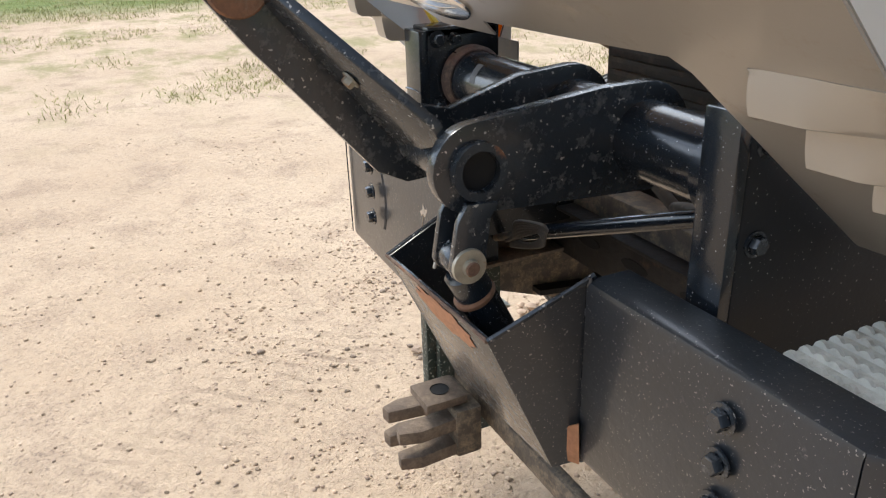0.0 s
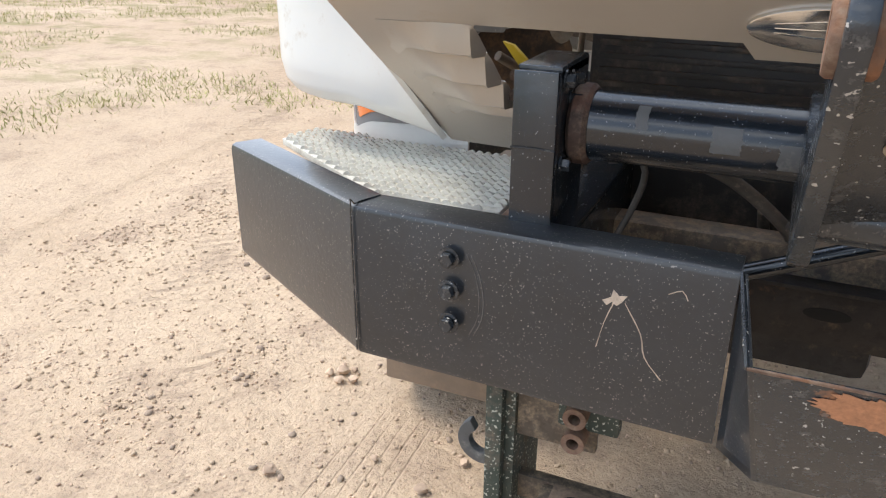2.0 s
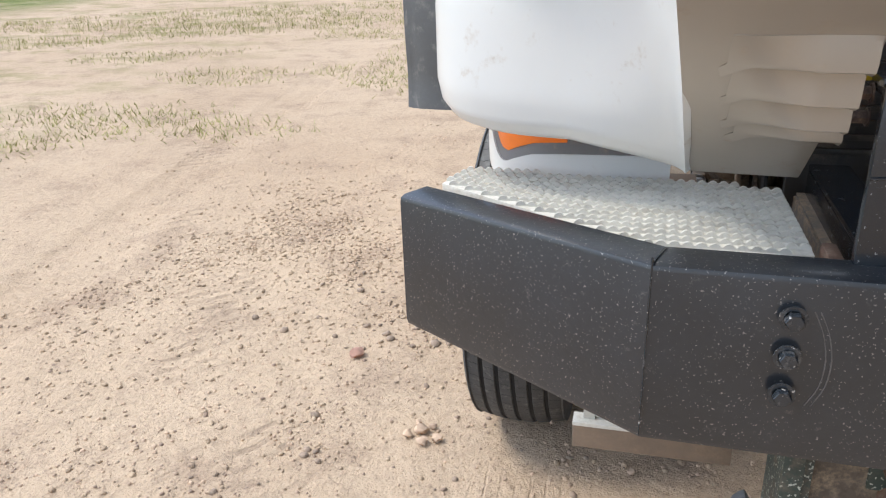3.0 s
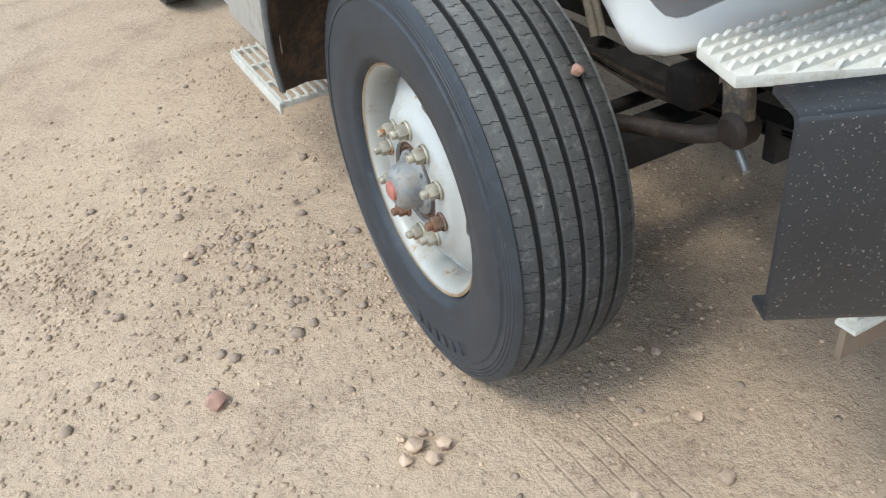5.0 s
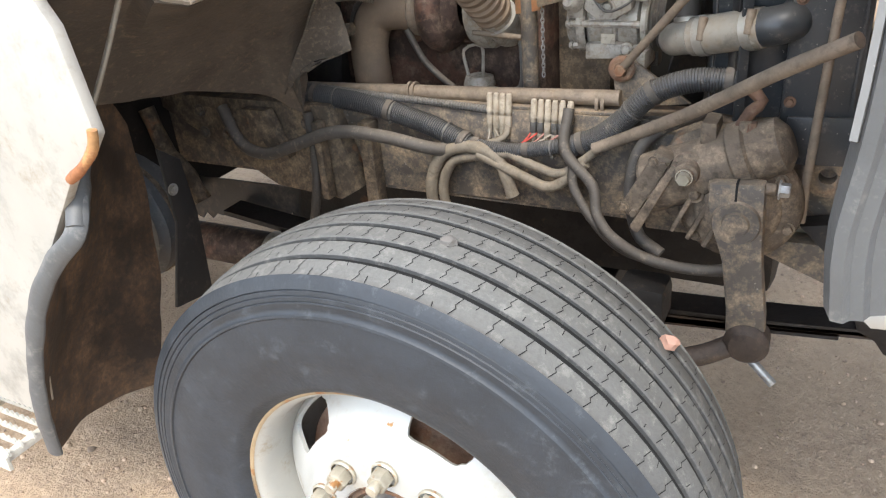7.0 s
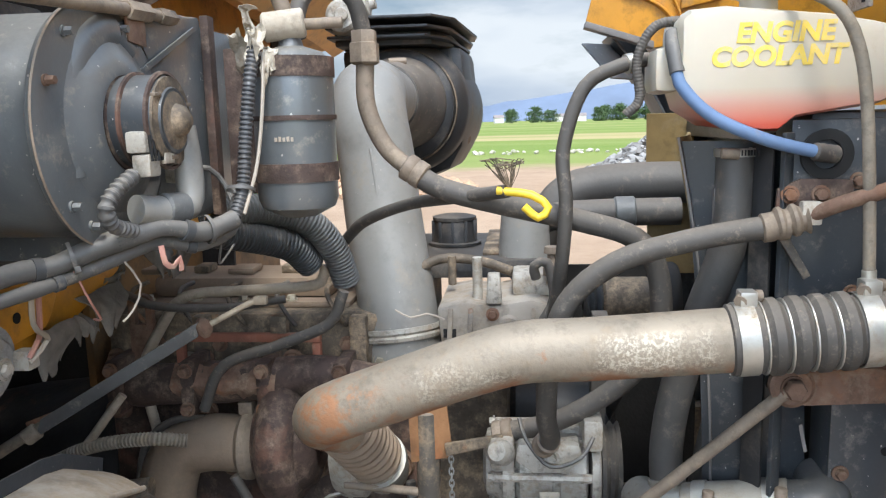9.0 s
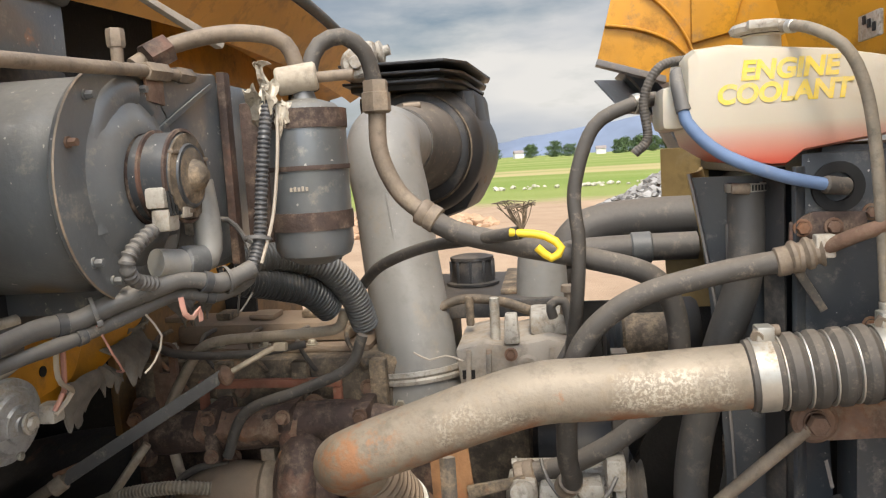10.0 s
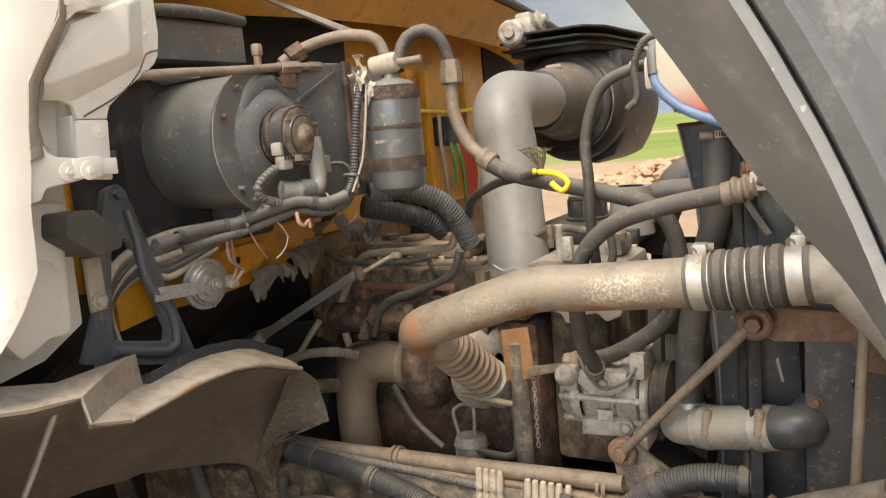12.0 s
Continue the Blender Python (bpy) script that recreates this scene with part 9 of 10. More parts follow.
# orange strap bracket with chain and post
t = thing("strap_bracket", "orange-brown sheet bracket with a small chain on a black post", "bracket", (-0.29, 1.4, 1.03))
part("sheet", slab([(-0.29, 1.432, 1.325), (-0.29, 1.373, 1.335), (-0.29, 1.363, 1.228), (-0.29, 1.429, 1.218)], (-0.004, 0, 0), 0.001), mat("orange_rust_sheet", (0.25, 0.125, 0.055), 0.8, 0, 0.3, 20, rust=0.4, bump=0.3), t)
part("post", rod((-0.28, 1.404, 1.30), (-0.28, 1.402, 0.95), 0.019, 16), M_FRAME, t)
part("arm", slab([(-0.30, 1.375, 1.255), (-0.30, 1.285, 1.272), (-0.30, 1.283, 1.258), (-0.30, 1.372, 1.235)], (-0.008, 0, 0), 0.002), M_GRIME, t)
for k in range(17):
    z = 1.245 - 0.0098 * k
    tor = hose([V(-0.296, 1.366, z) + V(0.0035 * math.sin(a) * (k % 2), 0.0035 * math.sin(a) * (1 - k % 2), 0.007 * math.cos(a)) for a in (2 * math.pi * j / 8 for j in range(9))], 0.0012, 5, 0.004)
    part("chain_link", tor, M_ZINC, t)


def taped_loom(pts, r, label):
    """A corrugated sleeve with bands of tape."""
    t = thing("frame_loom", label, "loom", pts[0], "frame looms")
    part("sleeve", hose(pts, r, 16, ripple=0.05, pitch=0.0052), M_SLEEVE, t)
    path = spline(pts, 0.02)
    for k in (1, len(path) // 2, len(path) - 2):
        d = (path[k + 1] - path[k - 1]).normalized()
        part("tape_band", lathe([(r * 1.06, 0), (r * 1.12, 0.001), (r * 1.12, 0.015), (r * 1.06, 0.016)], path[k], d, 16), M_RUBBER, t, "black tape band")


# ---------------------------------------------------------------- wiring along the frame
taped_loom([(-0.41, 1.95, 1.046), (-0.41, 1.86, 1.038), (-0.41, 1.759, 1.026), (-0.415, 1.609, 0.993), (-0.425, 1.501, 0.957)], 0.0235, "black corrugated loom along the frame rail")
taped_loom([(-0.425, 1.515, 0.962), (-0.43, 1.44, 0.955), (-0.43, 1.366, 0.957), (-0.43, 1.253, 0.980)], 0.0155, "dusty corrugated loom sagging along the rail")
taped_loom([(-0.43, 1.26, 0.975), (-0.43, 1.20, 1.000), (-0.43, 1.150, 1.04), (-0.43, 1.095, 1.098), (-0.425, 1.02, 1.128), (-0.42, 0.94, 1.130)], 0.0225, "thick corrugated loom rising to the radiator foot")
line("transmission_line", [(-0.37, 2.05, 1.045), (-0.37, 1.90, 1.046), (-0.37, 1.672, 1.053), (-0.37, 1.474, 1.058), (-0.37, 1.17, 1.068)], 0.0165, M_COPPER, "brown dusty metal tube along the frame top", "pipe", "frame lines", seg=16)
line("air_line", [(-0.40, 2.0, 1.066), (-0.40, 1.80, 1.050), (-0.40, 1.62, 1.042), (-0.40, 1.45, 1.032)], 0.0085, M_LOOM, "thin corrugated sleeve above the rail", "loom", "frame looms", ripple=0.1, pitch=0.007)
for y in (1.655, 1.668, 1.20, 1.212):
    single("tube_clamp", lathe([(0.017, 0), (0.0215, 0.0), (0.0215, 0.007), (0.017, 0.007)], (-0.37, y, 1.055), (0, 1, 0), 20, closed=True), M_COPPER, "dusty P-clamp on the brown tube", "clamp", "tube clamps")


def fuse_row(ys, z0):
    for y in ys:
        t = thing("inline_fuse", "tan rubber capped inline fuse holder above the frame rail", "fuse holder", (-0.395, y, z0), "inline fuse holders")
        b = lathe([(0, -0.042), (0.0035, -0.042), (0.005, -0.030), (0.0065, -0.026), (0.0070, 0.018), (0.0080, 0.020), (0.0080, 0.030), (0.0070, 0.032), (0.0072, 0.056), (0.0055, 0.063), (0, 0.065)], (-0.402, y, z0), (-0.05, -0.08, 1), 12)
        part("holder", b, M_ROPE, t)
        part("clear_band", lathe([(0.0071, -0.012), (0.0076, -0.011), (0.0076, 0.012), (0.0071, 0.013)], (-0.402, y, z0), (-0.05, -0.08, 1), 12), M_LOOM if round(y * 1000) % 3 else M_ROPE, t)


fuse_row([1.455, 1.440, 1.425, 1.410], 1.010)
fuse_row([1.352, 1.336, 1.320, 1.304, 1.288, 1.270], 1.002)
for y0, y1, m in ((1.450, 1.46, M_WIRE_W), (1.437, 1.40, M_WIRE_W), (1.352, 1.40, M_WIRE_R), (1.338, 1.42, M_WIRE_R), (1.322, 1.39, M_WIRE_P), (1.305, 1.40, M_WIRE_W), (1.288, 1.38, M_WIRE_P), (1.272, 1.36, M_WIRE_P)):
    line("fuse_wire", [(-0.396, y0, 1.008), (-0.405, y0 + 0.004, 0.99), (-0.42, (y0 + y1) / 2, 0.965), (-0.435, y1, 0.948)], 0.002, m, "thin faded wire below the fuse holders", "wire", "fuse wires", seg=6)
line("fuse_lead", [(-0.396, 1.415, 1.01), (-0.41, 1.412, 0.985), (-0.42, 1.43, 0.97), (-0.425, 1.46, 0.962)], 0.008, M_CABLE, "tan wrapped lead beside the fuse holders", "wire", "fuse wires")
for k, pts in enumerate(([(-0.44, 1.545, 0.66), (-0.44, 1.600, 0.815), (-0.44, 1.569, 0.924), (-0.44, 1.494, 0.957), (-0.44, 1.424, 0.933), (-0.44, 1.391, 0.849)],
                         [(-0.435, 1.515, 0.67), (-0.435, 1.570, 0.82), (-0.435, 1.545, 0.907), (-0.435, 1.483, 0.935), (-0.435, 1.40, 0.95)],
                         [(-0.445, 1.47, 0.945), (-0.445, 1.364, 0.902), (-0.445, 1.296, 0.885), (-0.445, 1.219, 0.949)],
                         [(-0.437, 1.40, 0.95), (-0.44, 1.33, 0.925), (-0.445, 1.27, 0.92), (-0.445, 1.20, 0.975)])):
    line("cable_loop", pts, (0.0150, 0.012, 0.012, 0.010)[k], M_CABLE, "dust-covered cable looped over the rail", "cable", "looped cables", lump=0.12)
line("brake_hose", [(-0.42, 1.264, 1.055), (-0.454, 1.262, 0.975), (-0.478, 1.195, 0.913), (-0.502, 1.177, 0.858), (-0.526, 1.131, 0.820), (-0.55, 1.05, 0.800), (-0.53, 0.95, 0.785), (-0.50, 0.86, 0.80)], 0.0115, M_RUBBER, "dusty braided loom hanging behind the tyre", "loom", "frame looms", lump=0.1)
line("brake_hose", [(-0.455, 1.245, 0.95), (-0.47, 1.238, 0.90), (-0.49, 1.19, 0.84), (-0.52, 1.12, 0.800), (-0.54, 1.02, 0.790), (-0.52, 0.93, 0.78), (-0.50, 0.86, 0.79)], 0.010, M_RUBBER, "dusty black brake hose behind the tyre", "hose", "frame hoses")
line("steering_hose", [(-0.46, 0.978, 1.085), (-0.475, 1.082, 1.028), (-0.49, 1.113, 0.941), (-0.505, 1.093, 0.836), (-0.52, 1.04, 0.801)], 0.0125, M_RUBBER, "dusty grey steering hose looping down", "hose", "frame hoses")
line("frame_hose", [(-0.49, 2.165, 1.02), (-0.505, 2.105, 0.930), (-0.512, 2.02, 0.915), (-0.512, 1.945, 0.940), (-0.500, 1.813, 0.985), (-0.480, 1.70, 0.978), (-0.455, 1.58, 0.950), (-0.41, 1.52, 0.935)], 0.0155, M_RUBBER, "dusty rubber hose along the frame rail", "hose", "frame hoses", seg=16)
line("drop_cable", [(-0.475, 1.905, 1.02), (-0.48, 1.90, 0.90), (-0.49, 1.91, 0.80), (-0.49, 1.94, 0.70)], 0.012, M_RUBBER, "black cable dropping past the mount bracket", "cable", "frame hoses")
line("drop_cable", [(-0.50, 2.43, 1.00), (-0.50, 2.393, 0.883), (-0.50, 2.347, 0.838), (-0.50, 2.300, 0.745)], 0.022, M_GRIME, "grimy wrapped cable behind the splash guard", "cable", "frame hoses", lump=0.2)
# grille mount block low on the rail
t = thing("tow_bracket", "dusty tan and rust box bracket bolted beside the frame", "bracket", (-0.63, 0.70, 0.95))
part("box", box((-0.66, 0.63, 0.955), (-0.59, 0.75, 1.035), 0.006), M_ELBOW, t, "dusty tan box")
part("box_window", box((-0.6625, 0.665, 0.99), (-0.6595, 0.735, 1.025), 0.002), M_GROOVE, t)
part("hook_tab", slab([(-0.655, 0.74, 0.9545), (-0.655, 0.70, 0.9545), (-0.655, 0.715, 0.925), (-0.655, 0.735, 0.925)], (0.01, 0, 0), 0.002), M_RUST, t)
part("arm", box((-0.5895, 0.66, 0.97), (-0.45, 0.72, 1.01), 0.006), M_FRAME, t)

# ---------------------------------------------------------------- cab
def cab():
    t = thing("cab", "white truck cab with an orange firewall, dusty, with worn rusty edges", "truck cab", (0.05, 2.8, 1.0))
    # cowl end seen from the front: a flanged panel with a raised pressing, a pocket and two screwed plates
    back = [(-0.86, 2.35), (-0.86, 1.99), (-0.875, 1.86), (-0.93, 1.83), (-0.955, 1.80), (-0.962, 1.50), (-1.03, 1.462), (-1.13, 1.445), (-1.13, 2.35)]
    part("cowl_end", slab([(x, 1.800, z) for x, z in back], (0, 0.03, 0), 0.004), M_CABWHITE, t, "dusty cream cowl end panel")
    face = [(-1.042, 1.845), (-0.989, 1.922), (-0.992, 2.004), (-0.874, 2.026), (-0.874, 1.994), (-0.866, 1.984), (-0.842, 1.985), (-0.843, 1.958), (-0.843, 1.914), (-0.849, 1.883), (-0.858, 1.870), (-0.873, 1.859), (-0.883, 1.853), (-0.923, 1.827), (-0.945, 1.811), (-0.951, 1.799), (-0.952, 1.793), (-0.999, 1.794), (-1.002, 1.813), (-1.017, 1.819), (-1.045, 1.819)]
    part("cowl_face_panel", slab([(x, 1.69, z) for x, z in face], (0, 0.010, 0), 0.003), M_CABWHITE, t, "dusty cream flanged panel")
    part("cowl_lower_strip", slab([(x, 1.6895, z) for x, z in ((-0.9985, 1.7935), (-0.952, 1.7925), (-0.956, 1.748), (-0.958, 1.710), (-0.988, 1.713), (-1.008, 1.745), (-1.002, 1.784))], (0, 0.010, 0), 0.003), M_CABWHITE, t)
    part("pocket_back", slab([(x, 1.735, z) for x, z in ((-1.04, 1.835), (-0.947, 1.831), (-0.962, 1.715), (-1.06, 1.70))], (0, 0.008, 0), 0.002), M_CABWHITE, t)
    part("pocket_fold", slab([(x, 1.7345, z) for x, z in ((-0.998, 1.825), (-0.975, 1.825), (-0.985, 1.74), (-1.004, 1.74))], (0, -0.014, 0), 0.005), M_CABWHITE, t)
    part("pocket_side", slab([(-1.000, 1.700, 1.80), (-1.000, 1.735, 1.80), (-1.006, 1.735, 1.742), (-1.006, 1.700, 1.742)], (0.006, 0, 0), 0.002), M_CABWHITE, t)
    top = [(-1.000, 1.915), (-0.909, 1.951), (-0.904, 1.947), (-0.914, 1.885), (-0.921, 1.879), (-1.043, 1.839), (-1.051, 1.838), (-1.052, 1.843)]
    foot = [(-0.989, 1.923), (-0.884, 1.964), (-0.868, 1.962), (-0.878, 1.876), (-0.888, 1.867), (-1.001, 1.818), (-1.044, 1.820), (-1.041, 1.845)]
    b = bmesh.new()
    v0, v1 = [b.verts.new((x, 1.672, z)) for x, z in top], [b.verts.new((x, 1.6895, z)) for x, z in foot]
    b.faces.new(v0)
    for k in range(8):
        b.faces.new((v0[k], v0[(k + 1) % 8], v1[(k + 1) % 8], v1[k]))
    bmesh.ops.recalc_face_normals(b, faces=b.faces)
    bevel(b, 0.004, 2, 15)
    part("pressed_panel", b, M_CABWHITE, t, "raised pressed panel")
    part("skin_band", slab([(x, 1.664, z) for x, z in ((-1.100, 1.775), (-1.071, 1.764), (-1.067, 1.754), (-1.056, 1.747), (-1.029, 1.744), (-1.034, 1.714), (-1.051, 1.712), (-1.076, 1.709), (-1.085, 1.695), (-1.112, 1.688))], (0, 0.012, 0), 0.003), M_CABWHITE, t)
    out_edge = [(-1.016, 2.02), (-1.018, 1.970), (-1.029, 1.920), (-1.058, 1.878), (-1.084, 1.838), (-1.093, 1.786), (-1.097, 1.745)]
    in_edge = [(-0.988, 2.02), (-0.988, 1.972), (-1.004, 1.921), (-1.030, 1.880), (-1.058, 1.840), (-1.068, 1.786), (-1.063, 1.750)]

    def turned(u, v):
        f = u * 6
        k = min(int(f), 5)
        p = [c[k][0] + (c[k + 1][0] - c[k][0]) * (f - k) for c in (out_edge, in_edge)]
        q = [c[k][1] + (c[k + 1][1] - c[k][1]) * (f - k) for c in (out_edge, in_edge)]
        return Vector((p[0] + (p[1] - p[0]) * v, 1.658 + 0.020 * v * v, q[0] + (q[1] - q[0]) * v))
    part("turned_flange", sheet(turned, 24, 5, 0.004), M_FLANGE, t, "dusty turned flange of the cab skin")
    for pts, y in (([(-1.022, 1.963), (-0.999, 1.970), (-0.993, 1.961), (-0.952, 1.967), (-0.952, 1.941), (-0.998, 1.928), (-1.015, 1.915), (-1.029, 1.921)], 1.660), ([(-1.035, 1.743), (-0.994, 1.744), (-0.996, 1.716), (-1.038, 1.717)], 1.661)):
        part("screw_plate", slab([(x, y, z) for x, z in pts], (0, 0.006, 0), 0.0015), M_CABWHITE, t)
    part("plate_stand", box((-1.03, 1.6675, 1.718), (-0.965, 1.689, 1.740), 0.002), M_CABWHITE, t)
    part("plate_stand", box((-1.0, 1.6665, 1.932), (-0.956, 1.689, 1.962), 0.002), M_CABWHITE, t)
    part("panel_seam", hose([(-0.848, 1.6893, 1.891), (-0.872, 1.6893, 1.884), (-0.887, 1.6893, 1.860), (-0.923, 1.6893, 1.829), (-0.990, 1.6893, 1.797)], 0.0012, 6), M_GRIME, t, "dirty lapped seam")
    for x, y, z, r in ((-0.866, 1.6895, 1.914, 0.003), (-0.969, 1.6895, 1.777, 0.007), (-1.015, 1.661, 1.726, 0.008), (-1.044, 1.663, 1.727, 0.008), (-1.014, 1.660, 1.938, 0.008), (-0.976, 1.660, 1.949, 0.008), (-1.015, 1.735, 1.761, 0.007)):
        part("screw", lathe([(0, r * 0.6), (r * 0.5, r * 0.6), (r * 0.6, r * 0.35), (r * 0.62, r * 0.25), (r * 1.55, r * 0.15), (r * 1.6, 0)], (x, y, z), (0, -1, 0), 18), M_CABWHITE, t)
    part("edge_strip", slab([(x, 1.7995, z) for x, z in ((-1.10, 1.69), (-0.993, 1.685), (-1.0, 1.62), (-1.01, 1.50), (-1.10, 1.50))], (0, -0.045, 0), 0.010), M_CABWHITE, t)
    part("inner_corner", slab([(x, 1.790, z) for x, z in ((-1.09, 1.62), (-1.022, 1.612), (-1.012, 1.575), (-1.022, 1.527), (-1.052, 1.497), (-1.09, 1.480), (-1.12, 1.52))], (0, -0.04, 0), 0.016), M_CABWHITE, t, "dusty white inner corner")
    def outer(u, v):
        z = 1.47 + 0.88 * v
        a = u * math.pi / 2
        x0 = np.interp(z, [1.47, 1.486, 1.516, 1.54, 1.57, 1.611, 1.686, 1.727, 1.786, 1.838, 1.878, 1.92, 1.97, 2.008, 2.35], [-1.23, -1.215, -1.181, -1.157, -1.134, -1.110, -1.106, -1.098, -1.093, -1.084, -1.058, -1.029, -1.018, -1.011, -0.985])
        x1 = -1.255
        return Vector((x0 + (x1 - x0) * math.sin(a), 1.656 + 0.20 * (1 - math.cos(a)), z))
    part("corner_skin", sheet(outer, 16, 44, 0.008), M_CABWHITE, t, "white rounded cab corner")
    def door(u, v):
        return Vector((-1.205 - 0.03 * math.sin(v * 3.14), 1.87 + 1.5 * u, 1.02 + 1.4 * v))
    part("side_skin", sheet(door, 14, 20, 0.01), M_WHITE, t, "white cab side")
    # lower front corner hanging ahead of the splash guard
    part("lower_corner", slab([(-1.255, 1.84, 1.72), (-1.255, 1.65, 1.40), (-1.26, 1.625, 1.26), (-1.26, 1.665, 1.215), (-1.258, 1.705, 1.19), (-1.235, 1.97, 0.90), (-1.225, 2.10, 0.62), (-1.225, 2.75, 0.62), (-1.235, 2.75, 1.72)], (0.02, 0, 0), 0.006), M_CREAM, t, "white cab lower corner with a rusty edge")
    part("rust_edge", hose([(-1.262, 1.625, 1.27), (-1.262, 1.633, 1.245), (-1.262, 1.666, 1.214), (-1.26, 1.706, 1.189)], 0.008, 10, lump=0.3), mat("rusted_paint_edge", (0.45, 0.24, 0.10), 0.8, 0, 0.3, 30, rust=0.5, bump=0.3), t, "rust-stained edge")
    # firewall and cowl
    # firewall end painted near-black to imitate shade
    part("far_firewall", box((0.9505, 2.015, 1.40), (1.42, 2.05, 2.10), 0.004), M_VOID, t, "far end of the firewall, coloured near-black as shade")
    part("firewall", box((-0.80, 2.02, 1.50), (0.95, 2.05, 2.10), 0.004), M_ORANGE, t, "orange painted firewall")
    part("firewall_step", slab([(-0.84, 1.88, 1.448), (-0.745, 1.88, 1.459), (-0.62, 1.88, 1.458), (-0.508, 1.88, 1.464), (-0.41, 1.88, 1.487), (-0.35, 1.88, 1.506), (-0.297, 1.88, 1.528), (-0.262, 1.88, 1.565), (-0.34, 1.88, 1.572), (-0.50, 1.88, 1.575), (-0.70, 1.88, 1.57), (-0.84, 1.88, 1.54)], (0, 0.030, 0.006), 0.004), M_ORANGE, t, "dusty orange toe board edge")
    part("pressed_pocket", slab([(-0.740, 1.8795, 1.545), (-0.477, 1.8795, 1.548), (-0.472, 1.8795, 1.53), (-0.490, 1.8795, 1.505), (-0.503, 1.8795, 1.493), (-0.575, 1.8795, 1.487), (-0.74, 1.8795, 1.505)], (0, -0.010, 0), 0.004), M_ORANGE, t, "cleaner orange pressed pocket")
    part("pocket_hole", lathe([(0, 0.001), (0.007, 0.001), (0.007, 0), (0, 0)], (-0.56, 1.869, 1.520), (0, -1, 0), 14), M_GROOVE, t)
    # added dark sheet: paints the shade below the cowl over the orange firewall
    part("firewall_insulation", box((-0.80, 1.990, 1.84), (0.05, 2.018, 2.12), 0.006), M_VOID, t, "near-black sheet standing in for shade under the cowl")
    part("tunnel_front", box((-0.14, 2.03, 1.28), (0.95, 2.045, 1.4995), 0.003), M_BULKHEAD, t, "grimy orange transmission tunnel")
    # shade below the cab is painted on these near-black panels, the upright ones added
    part("toe_board", slab([(-0.84, 1.90, 1.46), (-0.15, 1.92, 1.56), (-0.15, 2.5, 1.15), (-0.84, 2.5, 1.10)], (0, 0.01, 0.012), 0.003), M_VOID, t, "underside of the cab floor, coloured near-black as shade")
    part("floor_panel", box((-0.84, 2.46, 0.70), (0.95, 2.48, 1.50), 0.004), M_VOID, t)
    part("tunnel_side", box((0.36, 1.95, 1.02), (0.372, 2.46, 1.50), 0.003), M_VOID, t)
    def cowltop(u, v):
        x = -0.80 + 2.04 * u
        bow = 0.11 * math.sin(u * math.pi) ** 0.8
        return Vector((x, 1.80 + 0.22 * v, 1.985 + bow + 0.05 * (1 - v)))
    part("cowl_top", sheet(cowltop, 40, 6, 0.012), M_ORANGE, t, "orange cowl panel")
    def cowlface(u, v):
        x = -0.80 + 2.04 * u
        bow = 0.11 * math.sin(u * math.pi) ** 0.8
        return Vector((x, 1.80 + 0.10 * (1 - v), 1.980 + bow * (0.5 + 0.5 * v) + 0.055 * v))
    part("cowl_face", sheet(cowlface, 40, 6, 0.010), M_ORANGE, t)
    part("hood_seal", hose([(-0.80 + 2.04 * u, 1.79, 2.045 + 0.11 * math.sin(u * math.pi) ** 0.8) for u in (k / 20 for k in range(21))], 0.014, 10), M_RUBBER, t, "black rubber hood seal")
    part("cowl_brace", slab([(-0.495, 1.772, 2.012), (-0.465, 1.772, 2.014), (-0.245, 1.72, 1.958), (-0.26, 1.72, 1.944)], (0, 0.012, 0), 0.002), M_FLANGE, t, "pale dusty brace under the cowl")
    part("brace_patch", slab([(-0.525, 1.766, 2.058), (-0.435, 1.762, 2.052), (-0.420, 1.760, 2.022), (-0.505, 1.764, 2.012)], (0, -0.006, 0), 0.002), M_PLASTIC, t, "black brace bracket")
    part("windshield", sheet(lambda u, v: Vector((-1.0 + 2.1 * u, 2.0 + 0.35 * v - 0.1 * math.sin(u * 3.14), 2.18 + 0.6 * v)), 16, 6, 0.006), M_GLASS, t, "dark windshield")
    part("roof_block", box((-1.2, 2.36, 2.3), (1.3, 4.2, 3.0), 0.08), M_WHITE, t)
    part("back_wall", box((-1.2, 2.6, 1.0), (1.3, 4.2, 2.3), 0.05), M_WHITE, t)


cab()


